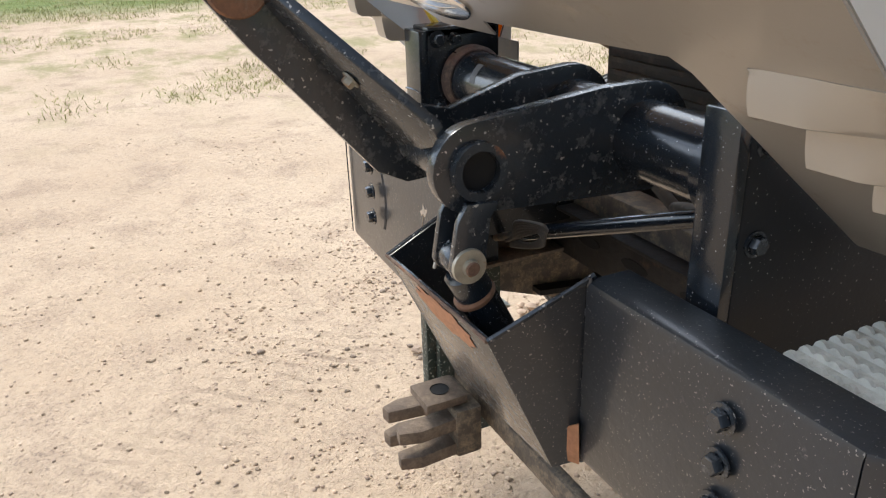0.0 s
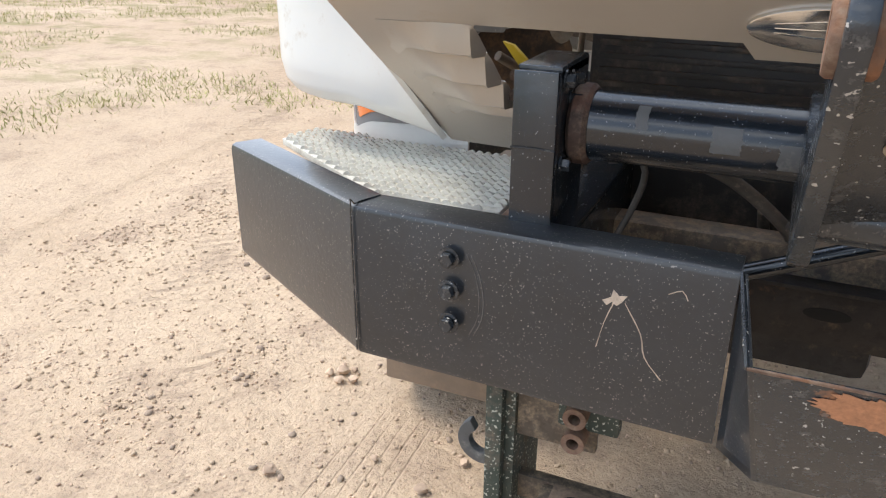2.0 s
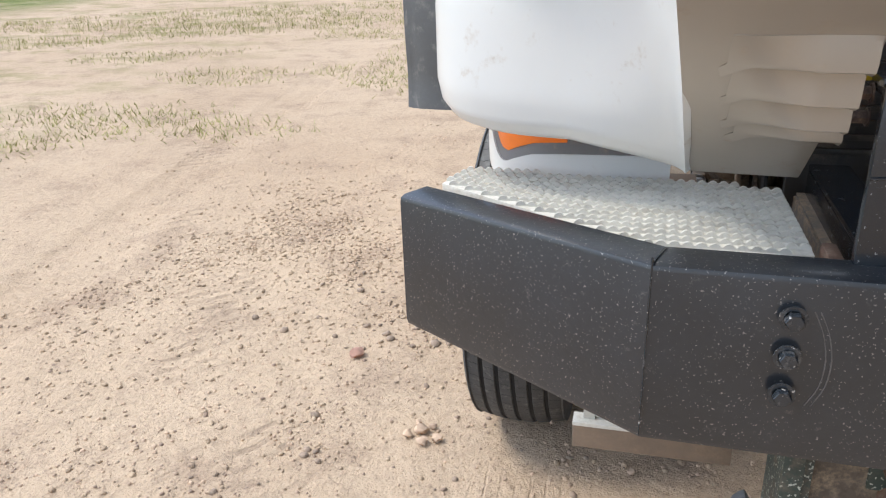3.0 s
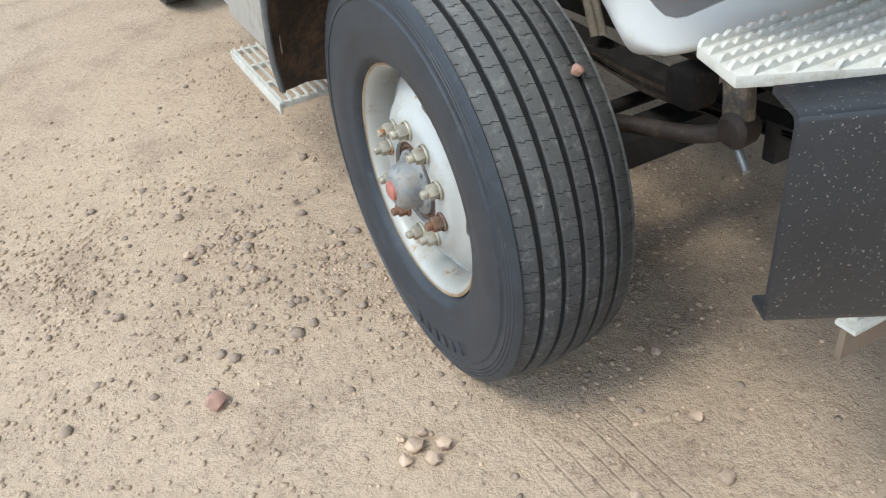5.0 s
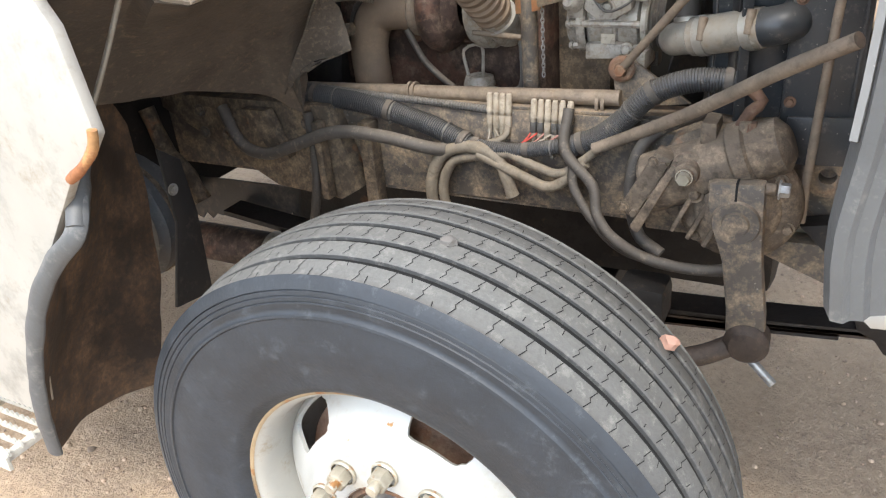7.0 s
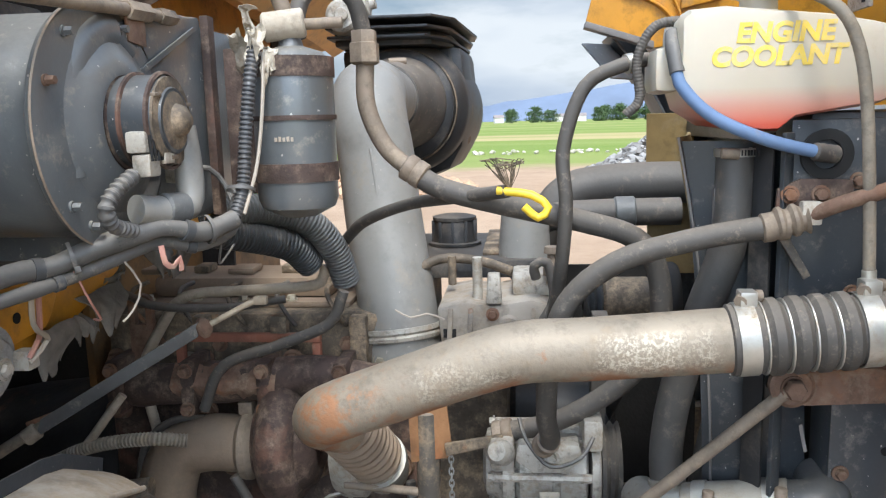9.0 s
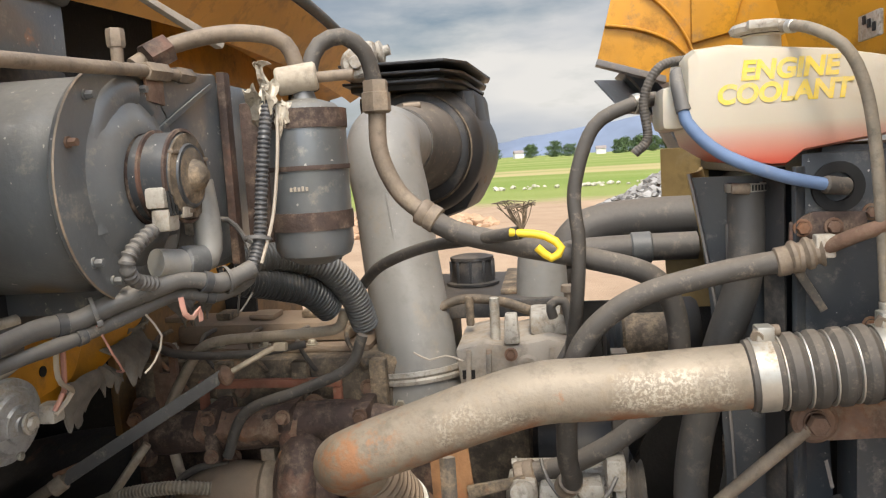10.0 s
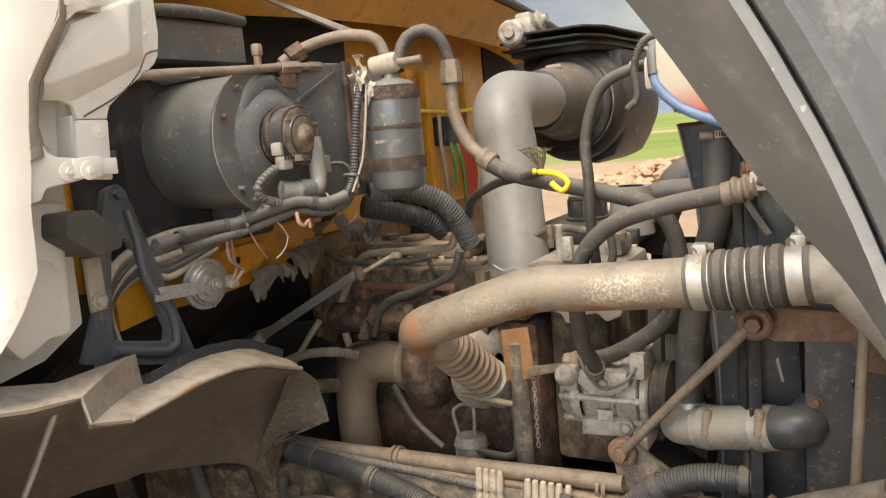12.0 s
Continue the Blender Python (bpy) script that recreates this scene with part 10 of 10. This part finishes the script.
def splash_shield():
    t = thing("splash_shield", "grey-brown inner fender splash shield with a folded pale top edge", "splash shield", (-0.8, 1.68, 1.1))
    front = [(-1.26, 1.652, 1.475), (-1.152, 1.655, 1.450), (-1.080, 1.655, 1.441), (-1.072, 1.655, 1.402), (-1.010, 1.657, 1.383), (-0.935, 1.662, 1.387), (-0.88, 1.667, 1.390), (-0.828, 1.672, 1.388), (-0.76, 1.680, 1.378), (-0.705, 1.688, 1.363), (-0.60, 1.704, 1.322)]
    back = [(-1.18, 1.735, 1.478), (-1.06, 1.738, 1.446), (-0.925, 1.742, 1.446), (-0.920, 1.742, 1.395), (-0.905, 1.742, 1.392), (-0.86, 1.745, 1.396), (-0.81, 1.750, 1.399), (-0.77, 1.752, 1.397), (-0.70, 1.758, 1.386), (-0.66, 1.762, 1.374), (-0.575, 1.768, 1.330)]

    def along(pts, u):
        f = u * (len(pts) - 1)
        i = min(int(f), len(pts) - 2)
        return Vector(pts[i]).lerp(Vector(pts[i + 1]), f - i)

    n = (len(front) - 1) * 4
    part("top_flange", sheet(lambda u, v: along(front, u).lerp(along(back, u), v) + V(0, 0, 0.004 * math.sin(v * math.pi)), n, 4, 0.005), M_FLANGE, t, "dusty pale folded top flange")
    part("rolled_lip", hose([p for p in front[4:]], 0.0035, 8), M_FLANGE, t)
    part("upright_lip", sheet(lambda u, v: along(back[4:], u) + V(0.004 * v, 0.004, 0.016 * v), 24, 2, 0.003), M_SLATE, t, "grey upright lip behind the flange")
    low = [(-1.22, 1.93, 1.26), (-1.02, 1.95, 1.205), (-0.934, 1.95, 1.186), (-0.86, 1.95, 1.176), (-0.79, 1.95, 1.165), (-0.69, 1.95, 1.132), (-0.60, 1.945, 1.104), (-0.545, 1.935, 1.075), (-0.520, 1.92, 1.045), (-0.500, 1.90, 1.030), (-0.500, 1.87, 1.110)]
    skin = mat("splash_shield_plastic", (0.078, 0.066, 0.055), 0.45, 0, 0.45, 3.0, dust=0.36, dcol=(0.26, 0.205, 0.155), dscale=40, bump=0.35, bscale=110, film=0.10, grime=0.5)

    def face(u, v):
        a, b_ = along(front, u) + V(0, 0.004, -0.003), along(low, u)
        p = a.lerp(b_, v)
        return p + V(0, 0.025, 0.022) * math.sin(v * math.pi) + 0.004 * noise.noise_vector(p * 14)

    part("face", sheet(face, n, 14, 0.004), skin, t)
    M_TIP = mat("grit_caked_plastic", (0.062, 0.053, 0.044), 0.7, 0, 0.4, 8, dust=0.40, dcol=(0.22, 0.175, 0.13), dscale=60, bump=0.6, bscale=90, film=0.08)
    tip = [(-0.60, 1.706, 1.318), (-0.555, 1.712, 1.283), (-0.530, 1.716, 1.235), (-0.522, 1.716, 1.188), (-0.535, 1.735, 1.180), (-0.575, 1.775, 1.170), (-0.56, 1.83, 1.150)]
    part("tip_leaf", sheet(lambda u, v: along(tip, u).lerp(along(front, 1.0).lerp(Vector((-0.53, 1.88, 1.10)), u) + V(-0.02, 0.02, -0.01), v) + 0.005 * noise.noise_vector(Vector((u * 4, v * 4, 2))), 20, 8, 0.004), M_TIP, t, "dust-caked ragged corner of the shield")
    part("drain_strap", hose([(-1.09, 1.70, 1.42), (-1.115, 1.74, 1.33), (-1.15, 1.79, 1.22)], 0.0045, 8), M_ALU, t)


splash_shield()


def hinge_arm():
    t = thing("support_bracket", "black pressed steel triangular support bracket", "bracket", (-0.85, 1.8, 1.40))
    o = [(-0.863, 1.690), (-0.844, 1.697), (-0.825, 1.687), (-0.720, 1.365), (-0.724, 1.358), (-0.947, 1.428), (-0.934, 1.453), (-0.900, 1.530), (-0.886, 1.619)]
    i = [(-0.860, 1.603), (-0.846, 1.612), (-0.832, 1.604), (-0.780, 1.441), (-0.786, 1.420), (-0.885, 1.449), (-0.889, 1.463), (-0.879, 1.526), (-0.869, 1.588)]
    b = bmesh.new()
    def loop(pts, y):
        return [b.verts.new((x, y, z)) for x, z in pts]
    n = 9
    o1, i1, o2, i2 = loop(o, 1.835), loop(i, 1.835), loop(o, 1.852), loop(i, 1.852)
    for k in range(n):
        k2 = (k + 1) % n
        b.faces.new((o1[k], o1[k2], i1[k2], i1[k]))
        b.faces.new((o2[k], i2[k], i2[k2], o2[k2]))
        b.faces.new((o1[k], o2[k], o2[k2], o1[k2]))
        b.faces.new((i1[k], i1[k2], i2[k2], i2[k]))
    bmesh.ops.recalc_face_normals(b, faces=b.faces)
    bevel(b, 0.003)
    part("plate", b, M_BRACKET, t)
    part("rib", hose([(-0.829, 1.832, 1.656), (-0.819, 1.832, 1.603), (-0.810, 1.832, 1.529), (-0.774, 1.832, 1.477), (-0.767, 1.832, 1.429), (-0.786, 1.832, 1.404), (-0.896, 1.832, 1.435)], 0.009, 12), M_BRACKET, t)
    part("foot", box((-1.002, 1.80, 1.358), (-0.744, 1.87, 1.368), 0.003), M_BRACKET, t)
    part("bolt", hexbolt((-0.845, 1.834, 1.684), (0, -1, 0), 0.010, 0.010, 1.4), M_BRACKET, t)
    part("bolt", hexbolt((-0.782, 1.834, 1.503), (0, -1, 0), 0.010, 0.010, 1.4), M_ZINC, t)
    h = thing("horn", "dusty zinc disc horn on a strap bracket", "horn", (-0.70, 1.81, 1.49))
    part("strap", slab([(-0.805, 1.826, 1.518), (-0.690, 1.789, 1.513), (-0.690, 1.789, 1.491), (-0.805, 1.826, 1.494)], (0, 0.004, 0), 0.001), M_ZINC, h)
    part("shell", lathe([(0, 0.0), (0.010, 0.0), (0.011, 0.003), (0.020, 0.003), (0.021, 0.007), (0.032, 0.008), (0.034, 0.012), (0.037, 0.013), (0.039, 0.018), (0.046, 0.019), (0.047, 0.025), (0.042, 0.027), (0.039, 0.040), (0.032, 0.052), (0, 0.055)], (-0.702, 1.793, 1.501), (0.1, 1, 0.1), 40), M_ZINC, h)
    part("nut", hexbolt((-0.702, 1.788, 1.502), (0, -1, 0), 0.008, 0.008, 1.5), M_CAST, h)
    for a in (0.5, 1.8, 3.4, 4.9):
        part("rivet", hexbolt((-0.702 + 0.038 * math.cos(a), 1.809, 1.501 + 0.038 * math.sin(a)), (0, -1, 0), 0.004, 0.004, 1.2), M_CAST, h)
    part("terminal", box((-0.672, 1.780, 1.490), (-0.652, 1.80, 1.512), 0.003), M_CAST, h)
    m = thing("bump_stop", "grimy brown-black rubber stop block on a small bracket", "bracket", (-0.93, 1.76, 1.5))
    b = slab([(-1.030, 1.70, 1.672), (-0.985, 1.70, 1.672), (-0.945, 1.70, 1.632), (-0.950, 1.70, 1.612), (-0.990, 1.70, 1.606), (-1.035, 1.70, 1.640)], (0, 0.085, 0), 0.007)
    part("block", b, M_HOSE, m, "dusty black rubber block")
    part("tab", box((-0.972, 1.76, 1.52), (-0.945, 1.768, 1.60), 0.002), M_FLANGE, m)
    part("tab_bolt", hexbolt((-0.958, 1.76, 1.535), (0, -1, 0), 0.009, 0.009, 1.4), M_NUT, m)


hinge_arm()
rnd = random.Random(4)
for k in range(7):
    o = 0.012 * k
    line("grey_cable", [(-0.90 + 0.008 * k, 1.87, 1.40 + o * 0.2), (-0.885 + 0.006 * k, 1.86 + 0.004 * k, 1.50), (-0.85 + 0.01 * k, 1.85, 1.57 - o * 0.3), (-0.76, 1.84, 1.60 - o), (-0.66, 1.82, 1.605 - o * 0.6)], 0.007, M_LOOM if k % 3 else M_ROPE, "bundled grey cable behind the bracket", "cable", "bundled cables")
for k, (m, pts) in enumerate(((M_WIRE_P, [(-0.70, 1.74, 1.595), (-0.69, 1.75, 1.55), (-0.665, 1.77, 1.525), (-0.67, 1.78, 1.505)]), (M_WIRE_W, [(-0.71, 1.74, 1.60), (-0.70, 1.75, 1.55), (-0.65, 1.77, 1.52), (-0.67, 1.78, 1.50)]))):
    line("horn_wire", pts, 0.003, m, "thin loose horn wire", "wire", "horn wires", seg=6)


def torn_insulation():
    rnd = random.Random(21)
    for k, (x, y, z, w, ln) in enumerate(((-0.20, 1.872, 1.562, 0.045, 0.07), (-0.03, 1.90, 1.535, 0.09, 0.085), (-0.49, 1.872, 1.492, 0.085, 0.075), (-0.365, 1.874, 1.512, 0.11, 0.075), (-0.43, 1.885, 1.500, 0.07, 0.06), (-0.27, 1.885, 1.556, 0.06, 0.05), (-0.31, 1.89, 1.525, 0.06, 0.06), (-0.10, 1.91, 1.53, 0.06, 0.05))):
        ph = rnd.uniform(0, 6)

        def flap(u, v, k=k, x=x, y=y, z=z, w=w, ln=ln, ph=ph):
            jag = 0.72 + 0.28 * math.sin(5 * u + ph) * math.sin(11 * u + 2 * ph)
            lean = 0.25 * w * math.sin(ph) * v
            return V(x + (u - 0.5) * w * (1 - 0.35 * v) + lean, y + 0.010 * math.sin(4 * v + ph) - 0.008 * v, z - ln * v * jag) + 0.005 * noise.noise_vector(Vector((3 * u, 3 * v, k)))
        single("torn_insulation", sheet(flap, 16, 12, 0.002), M_CLOTH, "ragged hanging flap of torn grey firewall insulation", "insulation", "torn insulation flaps")


torn_insulation()


def mud_flap():
    t = thing("splash_guard", "black rubber splash guard behind the front wheel, stained brown", "splash guard", (-1.1, 2.05, 0.50))
    edge = [(-1.197, 1.784, 1.181), (-1.252, 1.742, 1.103), (-1.269, 1.800, 1.043), (-1.278, 1.870, 0.957), (-1.281, 1.940, 0.827), (-1.278, 1.990, 0.696), (-1.264, 2.030, 0.574)]
    inner = [(-0.90, 2.07, 1.18), (-0.86, 2.08, 1.10), (-0.85, 2.08, 0.99), (-0.86, 2.08, 0.88), (-0.88, 2.08, 0.76), (-0.91, 2.08, 0.64), (-0.97, 2.07, 0.52)]

    def guard(u, v):
        f = u * (len(edge) - 1)
        i = min(int(f), len(edge) - 2)
        p = Vector(edge[i]).lerp(Vector(edge[i + 1]), f - i).lerp(Vector(inner[i]).lerp(Vector(inner[i + 1]), f - i), v)
        return p + V(0, 0.05, 0) * math.sin(v * math.pi) + 0.010 * noise.noise_vector(p * 9)

    part("guard", sheet(guard, 30, 12, 0.006), M_FLAP, t, "brown-stained rubber sheet")
    part("edge", hose(edge, 0.017, 14, flat=0.55, lump=0.15), M_FLARE, t, "thick grey rubber edge")
    part("strap", hose([Vector(p) + V(0.035, 0.02, 0) for p in edge[:6]], 0.004, 8), M_STEEL, t)
    part("rolled_corner", hose([Vector(edge[0]) + V(0.05, 0.03, 0.03), Vector(edge[0]) + V(0.02, 0.0, 0.01), Vector(edge[1])], 0.016, 10, lump=0.3), M_FLARE, t)
    c = thing("air_tank", "round grey air tank behind the splash guard", "tank", (-0.72, 2.2, 0.7))
    part("shell", rod((-0.81, 2.27, 0.82), (-0.70, 2.27, 0.82), 0.155, 36, 0.12), M_FLARE, c)
    part("band", rod((-0.77, 2.27, 0.82), (-0.75, 2.27, 0.82), 0.158, 36, 0.05), M_GRIME, c)
    f = thing("rubber_flap", "black rubber flap with a brown-stained foot behind the wheel", "flap", (-0.8, 2.07, 0.65))
    part("sheet", slab([(-0.80, 2.068, 1.03), (-0.745, 2.068, 0.985), (-0.735, 2.068, 0.85), (-0.750, 2.068, 0.64), (-0.865, 2.068, 0.66), (-0.80, 2.068, 0.85)], (0, 0.008, 0), 0.002), M_PLASTIC, f)
    part("bolt", hexbolt((-0.79, 2.066, 0.93), (0, -1, 0), 0.010, 0.008, 1.4), M_ZINC, f)
    jag = [(-0.35, 2.62, 0.745), (-0.35, 2.46, 0.738), (-0.35, 2.08, 0.745)] + [(-0.35, 2.10 + 0.0215 * k, 0.655 - 0.0032 * k + (0.011 if k % 2 else 0.0) + 0.006 * math.sin(k * 2.3)) for k in range(24)]
    single("torn_liner", slab(jag, (0.006, 0, 0), 0), M_PLASTIC, "torn black plastic liner with a jagged edge", "liner")


mud_flap()


def step_bracket():
    t = thing("step_hanger", "dusty cream vertical plate hanging below the step", "bracket", (-0.78, 0.5, 0.66))
    part("plate", slab([(-0.80, 0.50, 1.084), (-0.765, 0.545, 0.70), (-0.765, 0.525, 0.662), (-0.765, 0.36, 0.665), (-0.80, 0.20, 1.084)], (0.012, 0, 0), 0.003), M_STEP, t)
    part("lower_rail", box((-0.822, 0.36, 0.515), (-0.49, 0.374, 0.580), 0.004), M_ELBOW, t, "dusty brown lower cross plate")
    part("rail_lip", box((-0.822, 0.345, 0.5805), (-0.49, 0.385, 0.590), 0.002), M_STEP, t)
    part("rail_stay", box((-0.800, 0.362, 0.5905), (-0.775, 0.374, 0.68), 0.002), M_STEP, t)
    part("flange", slab([(-0.80, 0.50, 1.084), (-0.765, 0.545, 0.70), (-0.73, 0.545, 0.70), (-0.765, 0.50, 1.084)], (0, 0.008, 0), 0.002), M_STEP, t)


step_bracket()


def cab_steps():
    t = thing("cab_step", "dusty cream grating step below the cab door", "step", (-1.15, 2.7, 0.38))
    for k in range(7):
        x = -1.205 + 0.033 * k
        b = None
        pts = [(x, 2.35, 0.395)]
        for i in range(34):
            y = 2.35 + 0.02 * i
            pts += [(x, y + 0.003, 0.405), (x, y + 0.008, 0.412), (x, y + 0.014, 0.412), (x, y + 0.018, 0.404)]
        pts.append((x, 3.03, 0.395))
        part("toothed_bar", slab(pts, (0.006, 0, 0), 0), M_STEP, t, smooth=False)
    for y in (2.36, 2.58, 2.80, 3.02):
        part("cross_bar", box((-1.212, y, 0.375), (-0.985, y + 0.02, 0.396), 0.003), M_STEP, t)
    part("side_rail", box((-1.217, 2.35, 0.36), (-1.207, 3.04, 0.40), 0.002), M_STEP, t)
    part("side_rail", box((-0.985, 2.35, 0.36), (-0.975, 3.04, 0.40), 0.002), M_STEP, t)
    for y in (2.45, 2.95):
        part("hanger", box((-1.0, y, 0.398), (-0.97, y + 0.02, 0.66), 0.003), M_STEP, t)
    f = thing("fuel_tank", "white round fuel tank with a black strap", "fuel tank", (-0.9, 3.4, 0.45))
    part("barrel", rod((-0.92, 2.95, 0.80), (-0.92, 4.5, 0.80), 0.33, 48, 0.06), M_WHITE, f)
    for y in (3.15, 4.1):
        part("strap", lathe([(0.331, 0), (0.337, 0.001), (0.337, 0.05), (0.331, 0.051)], (-0.92, y, 0.80), (0, 1, 0), 48), M_RUBBER, f)
    w = thing("rear_wheel", "truck rear wheel with a dark tyre in the distance", "wheel", (-1.0, 5.6, 0.0))
    part("tyre", lathe([(0.30, 0.02), (0.33, 0.0), (0.45, -0.005), (0.50, 0.01), (0.525, 0.03), (0.525, 0.25), (0.48, 0.28), (0.3, 0.27)], (-1.18, 5.6, 0.525), (1, 0, 0), 48), M_TYRE, w)
    part("rim", lathe([(0, 0.12), (0.20, 0.12), (0.27, 0.08), (0.305, 0.0), (0.30, 0.05)], (-1.18, 5.6, 0.525), (1, 0, 0), 40), M_WHEEL, w)


cab_steps()


def firewall_fittings():
    for x0, x1, z0, z1 in ((0.36, 0.40, 1.50, 1.93), (0.47, 0.50, 1.50, 1.93), (0.74, 0.79, 1.50, 1.93)):
        single("firewall_rib", box((x0, 1.995, z0), (x1, 2.0195, z1), 0.004), M_ORANGE, "orange pressed rib on the firewall", "rib", "firewall ribs")
    for k in range(6):
        single("rivet", hexbolt((0.435, 2.019, 1.54 + 0.062 * k), (0, -1, 0), 0.007, 0.006, 1.4), M_GRIME, "dark rivet on the orange firewall", "rivet", "firewall rivets")
    t = thing("relay_block", "black relay block with red and green wires on the firewall", "relay", (0.6, 1.98, 1.7))
    part("block", box((0.535, 1.965, 1.690), (0.655, 2.019, 1.785), 0.008), M_PLASTIC, t)
    for k in range(6):
        x = 0.60 + 0.012 * k
        part("wire", hose([(x, 1.97, 1.695), (x + 0.004 * k, 1.955, 1.64), (x + 0.02 + 0.006 * k, 1.96, 1.58), (x + 0.05, 1.975, 1.49)], 0.006, 8), M_WIRE_R if k else M_WIRE_G, t, "green wire" if k == 0 else "red wire")
    part("wire", hose([(0.555, 1.968, 1.70), (0.55, 1.955, 1.64), (0.57, 1.965, 1.56)], 0.006, 8), M_WIRE_G, t, "green wire")
    single("yellow_wire", hose([(0.20, 1.93, 1.80), (0.41, 1.985, 1.806), (0.60, 1.985, 1.799), (0.80, 1.985, 1.806)], 0.006, 8), M_YELLOW, "yellow wire strung across the firewall", "wire")
    single("pale_wire", hose([(0.515, 1.98, 1.79), (0.505, 1.975, 1.70), (0.52, 1.975, 1.60), (0.525, 1.975, 1.50)], 0.006, 8), M_WIRE_W, "pale wire hanging down the firewall", "wire")
    w = thing("wiper_motor", "dusty grey wiper motor below the cowl", "motor", (0.6, 1.77, 2.0))
    part("can", lathe([(0, 0), (0.030, 0.0), (0.038, 0.008), (0.040, 0.05), (0.044, 0.055), (0.044, 0.12), (0, 0.12)], (0.47, 1.765, 2.005), (0.97, 0.1, 0.0), 28), M_CAST, w)
    part("boss", rod((0.455, 1.763, 2.005), (0.472, 1.765, 2.005), 0.016, 18), M_CAST, w)
    part("gearbox", box((0.59, 1.745, 1.985), (0.70, 1.80, 2.075), 0.014), M_CAST, w)
    part("crank", lathe([(0, 0), (0.028, 0), (0.030, 0.01), (0.014, 0.016), (0.014, 0.03), (0, 0.03)], (0.65, 1.745, 2.05), (0, -1, 0.2), 20), M_CAST, w)
    part("plug", box((0.63, 1.75, 1.935), (0.74, 1.80, 1.984), 0.008), M_PLASTIC, w, "black plug under the gearbox")
    part("tip", rod((0.72, 1.77, 2.02), (0.80, 1.77, 2.02), 0.009, 10), M_YELLOW, w)
    w.location = (0.54, 1.675, 1.992)


M_WIRE_G = mat("green_wire", (0.10, 0.32, 0.08), 0.5, 0, 0.1, 20, dust=0.2)
firewall_fittings()
line("corrugated_duct", [(-0.34, 1.71, 1.595), (-0.28, 1.66, 1.575), (-0.24, 1.62, 1.555), (-0.20, 1.60, 1.52)], 0.024, M_SLATE, "dark corrugated duct hanging under the drier", "duct", ripple=0.045, pitch=0.0062, seg=20)


def cable_tie(p, d, r, m=M_LOOM):
    t = thing("cable_tie", "pale plastic cable tie round a loom", "cable tie", p, "cable ties")
    d = Vector(d).normalized()
    part("band", lathe([(r, 0), (r + 0.0015, 0), (r + 0.0015, 0.004), (r, 0.004)], p, d, 16, closed=True), m, t)
    o = d.orthogonal().normalized()
    part("head", box((-0.003, -0.003, 0), (0.003, 0.003, 0.006), 0.001, Matrix.Translation(Vector(p) + o * (r + 0.002)) @ d.to_track_quat("Z", "Y").to_matrix().to_4x4()), m, t)


for p, d, r in (((-0.41, 1.86, 1.038), (0, -1, -0.1), 0.025), ((-0.412, 1.70, 1.014), (0, -1, -0.2), 0.025), ((-0.418, 1.56, 0.977), (0, -1, -0.3), 0.025), ((-0.43, 1.30, 0.966), (0, -1, 0.2), 0.018),
                ((-0.43, 1.13, 1.062), (0, -0.7, 0.7), 0.024), ((-0.70, 1.703, 1.618), (0.6, -0.8, 0.2), 0.015), ((-0.60, 1.602, 1.632), (0.7, -0.6, 0.1), 0.015), ((-0.55, 1.578, 1.67), (0.3, 0, 0.9), 0.015)):
    cable_tie(p, d, r)
for k, pts in enumerate(([(-0.70, 1.70, 1.605), (-0.685, 1.695, 1.57), (-0.66, 1.70, 1.545), (-0.64, 1.72, 1.54)], [(-0.66, 1.67, 1.61), (-0.645, 1.66, 1.58), (-0.655, 1.665, 1.555), (-0.67, 1.67, 1.545)], [(-0.56, 1.60, 1.62), (-0.55, 1.61, 1.59), (-0.52, 1.62, 1.58), (-0.50, 1.61, 1.60)])):
    line("loose_wire", pts, 0.0013, (M_WIRE_P, M_WIRE_W, M_LOOM)[k], "thin loose wire hanging from the blower loom", "wire", "loose wires", seg=6)
t = thing("wire_bracket", "bent pinkish clip hanging from the blower loom", "bracket", (-0.62, 1.625, 1.60))
part("tab", hose([(-0.648, 1.632, 1.622), (-0.650, 1.628, 1.604), (-0.640, 1.624, 1.598), (-0.632, 1.620, 1.606), (-0.630, 1.620, 1.592)], 0.0032, 8, flat=0.5), M_WIRE_P, t)
line("actuator_hose", [(-0.205, 1.80, 1.25), (-0.212, 1.86, 1.245), (-0.222, 1.905, 1.20), (-0.228, 1.918, 1.10), (-0.228, 1.91, 0.95)], 0.007, M_RUBBER, "thin dark line following the exhaust elbow", "hose", "engine lines")
line("oil_line", [(-0.255, 1.735, 1.17), (-0.25, 1.70, 1.10), (-0.25, 1.66, 1.06), (-0.25, 1.62, 1.03)], 0.008, M_RUBBER, "thin dark oil line below the turbocharger", "hose", "engine lines")
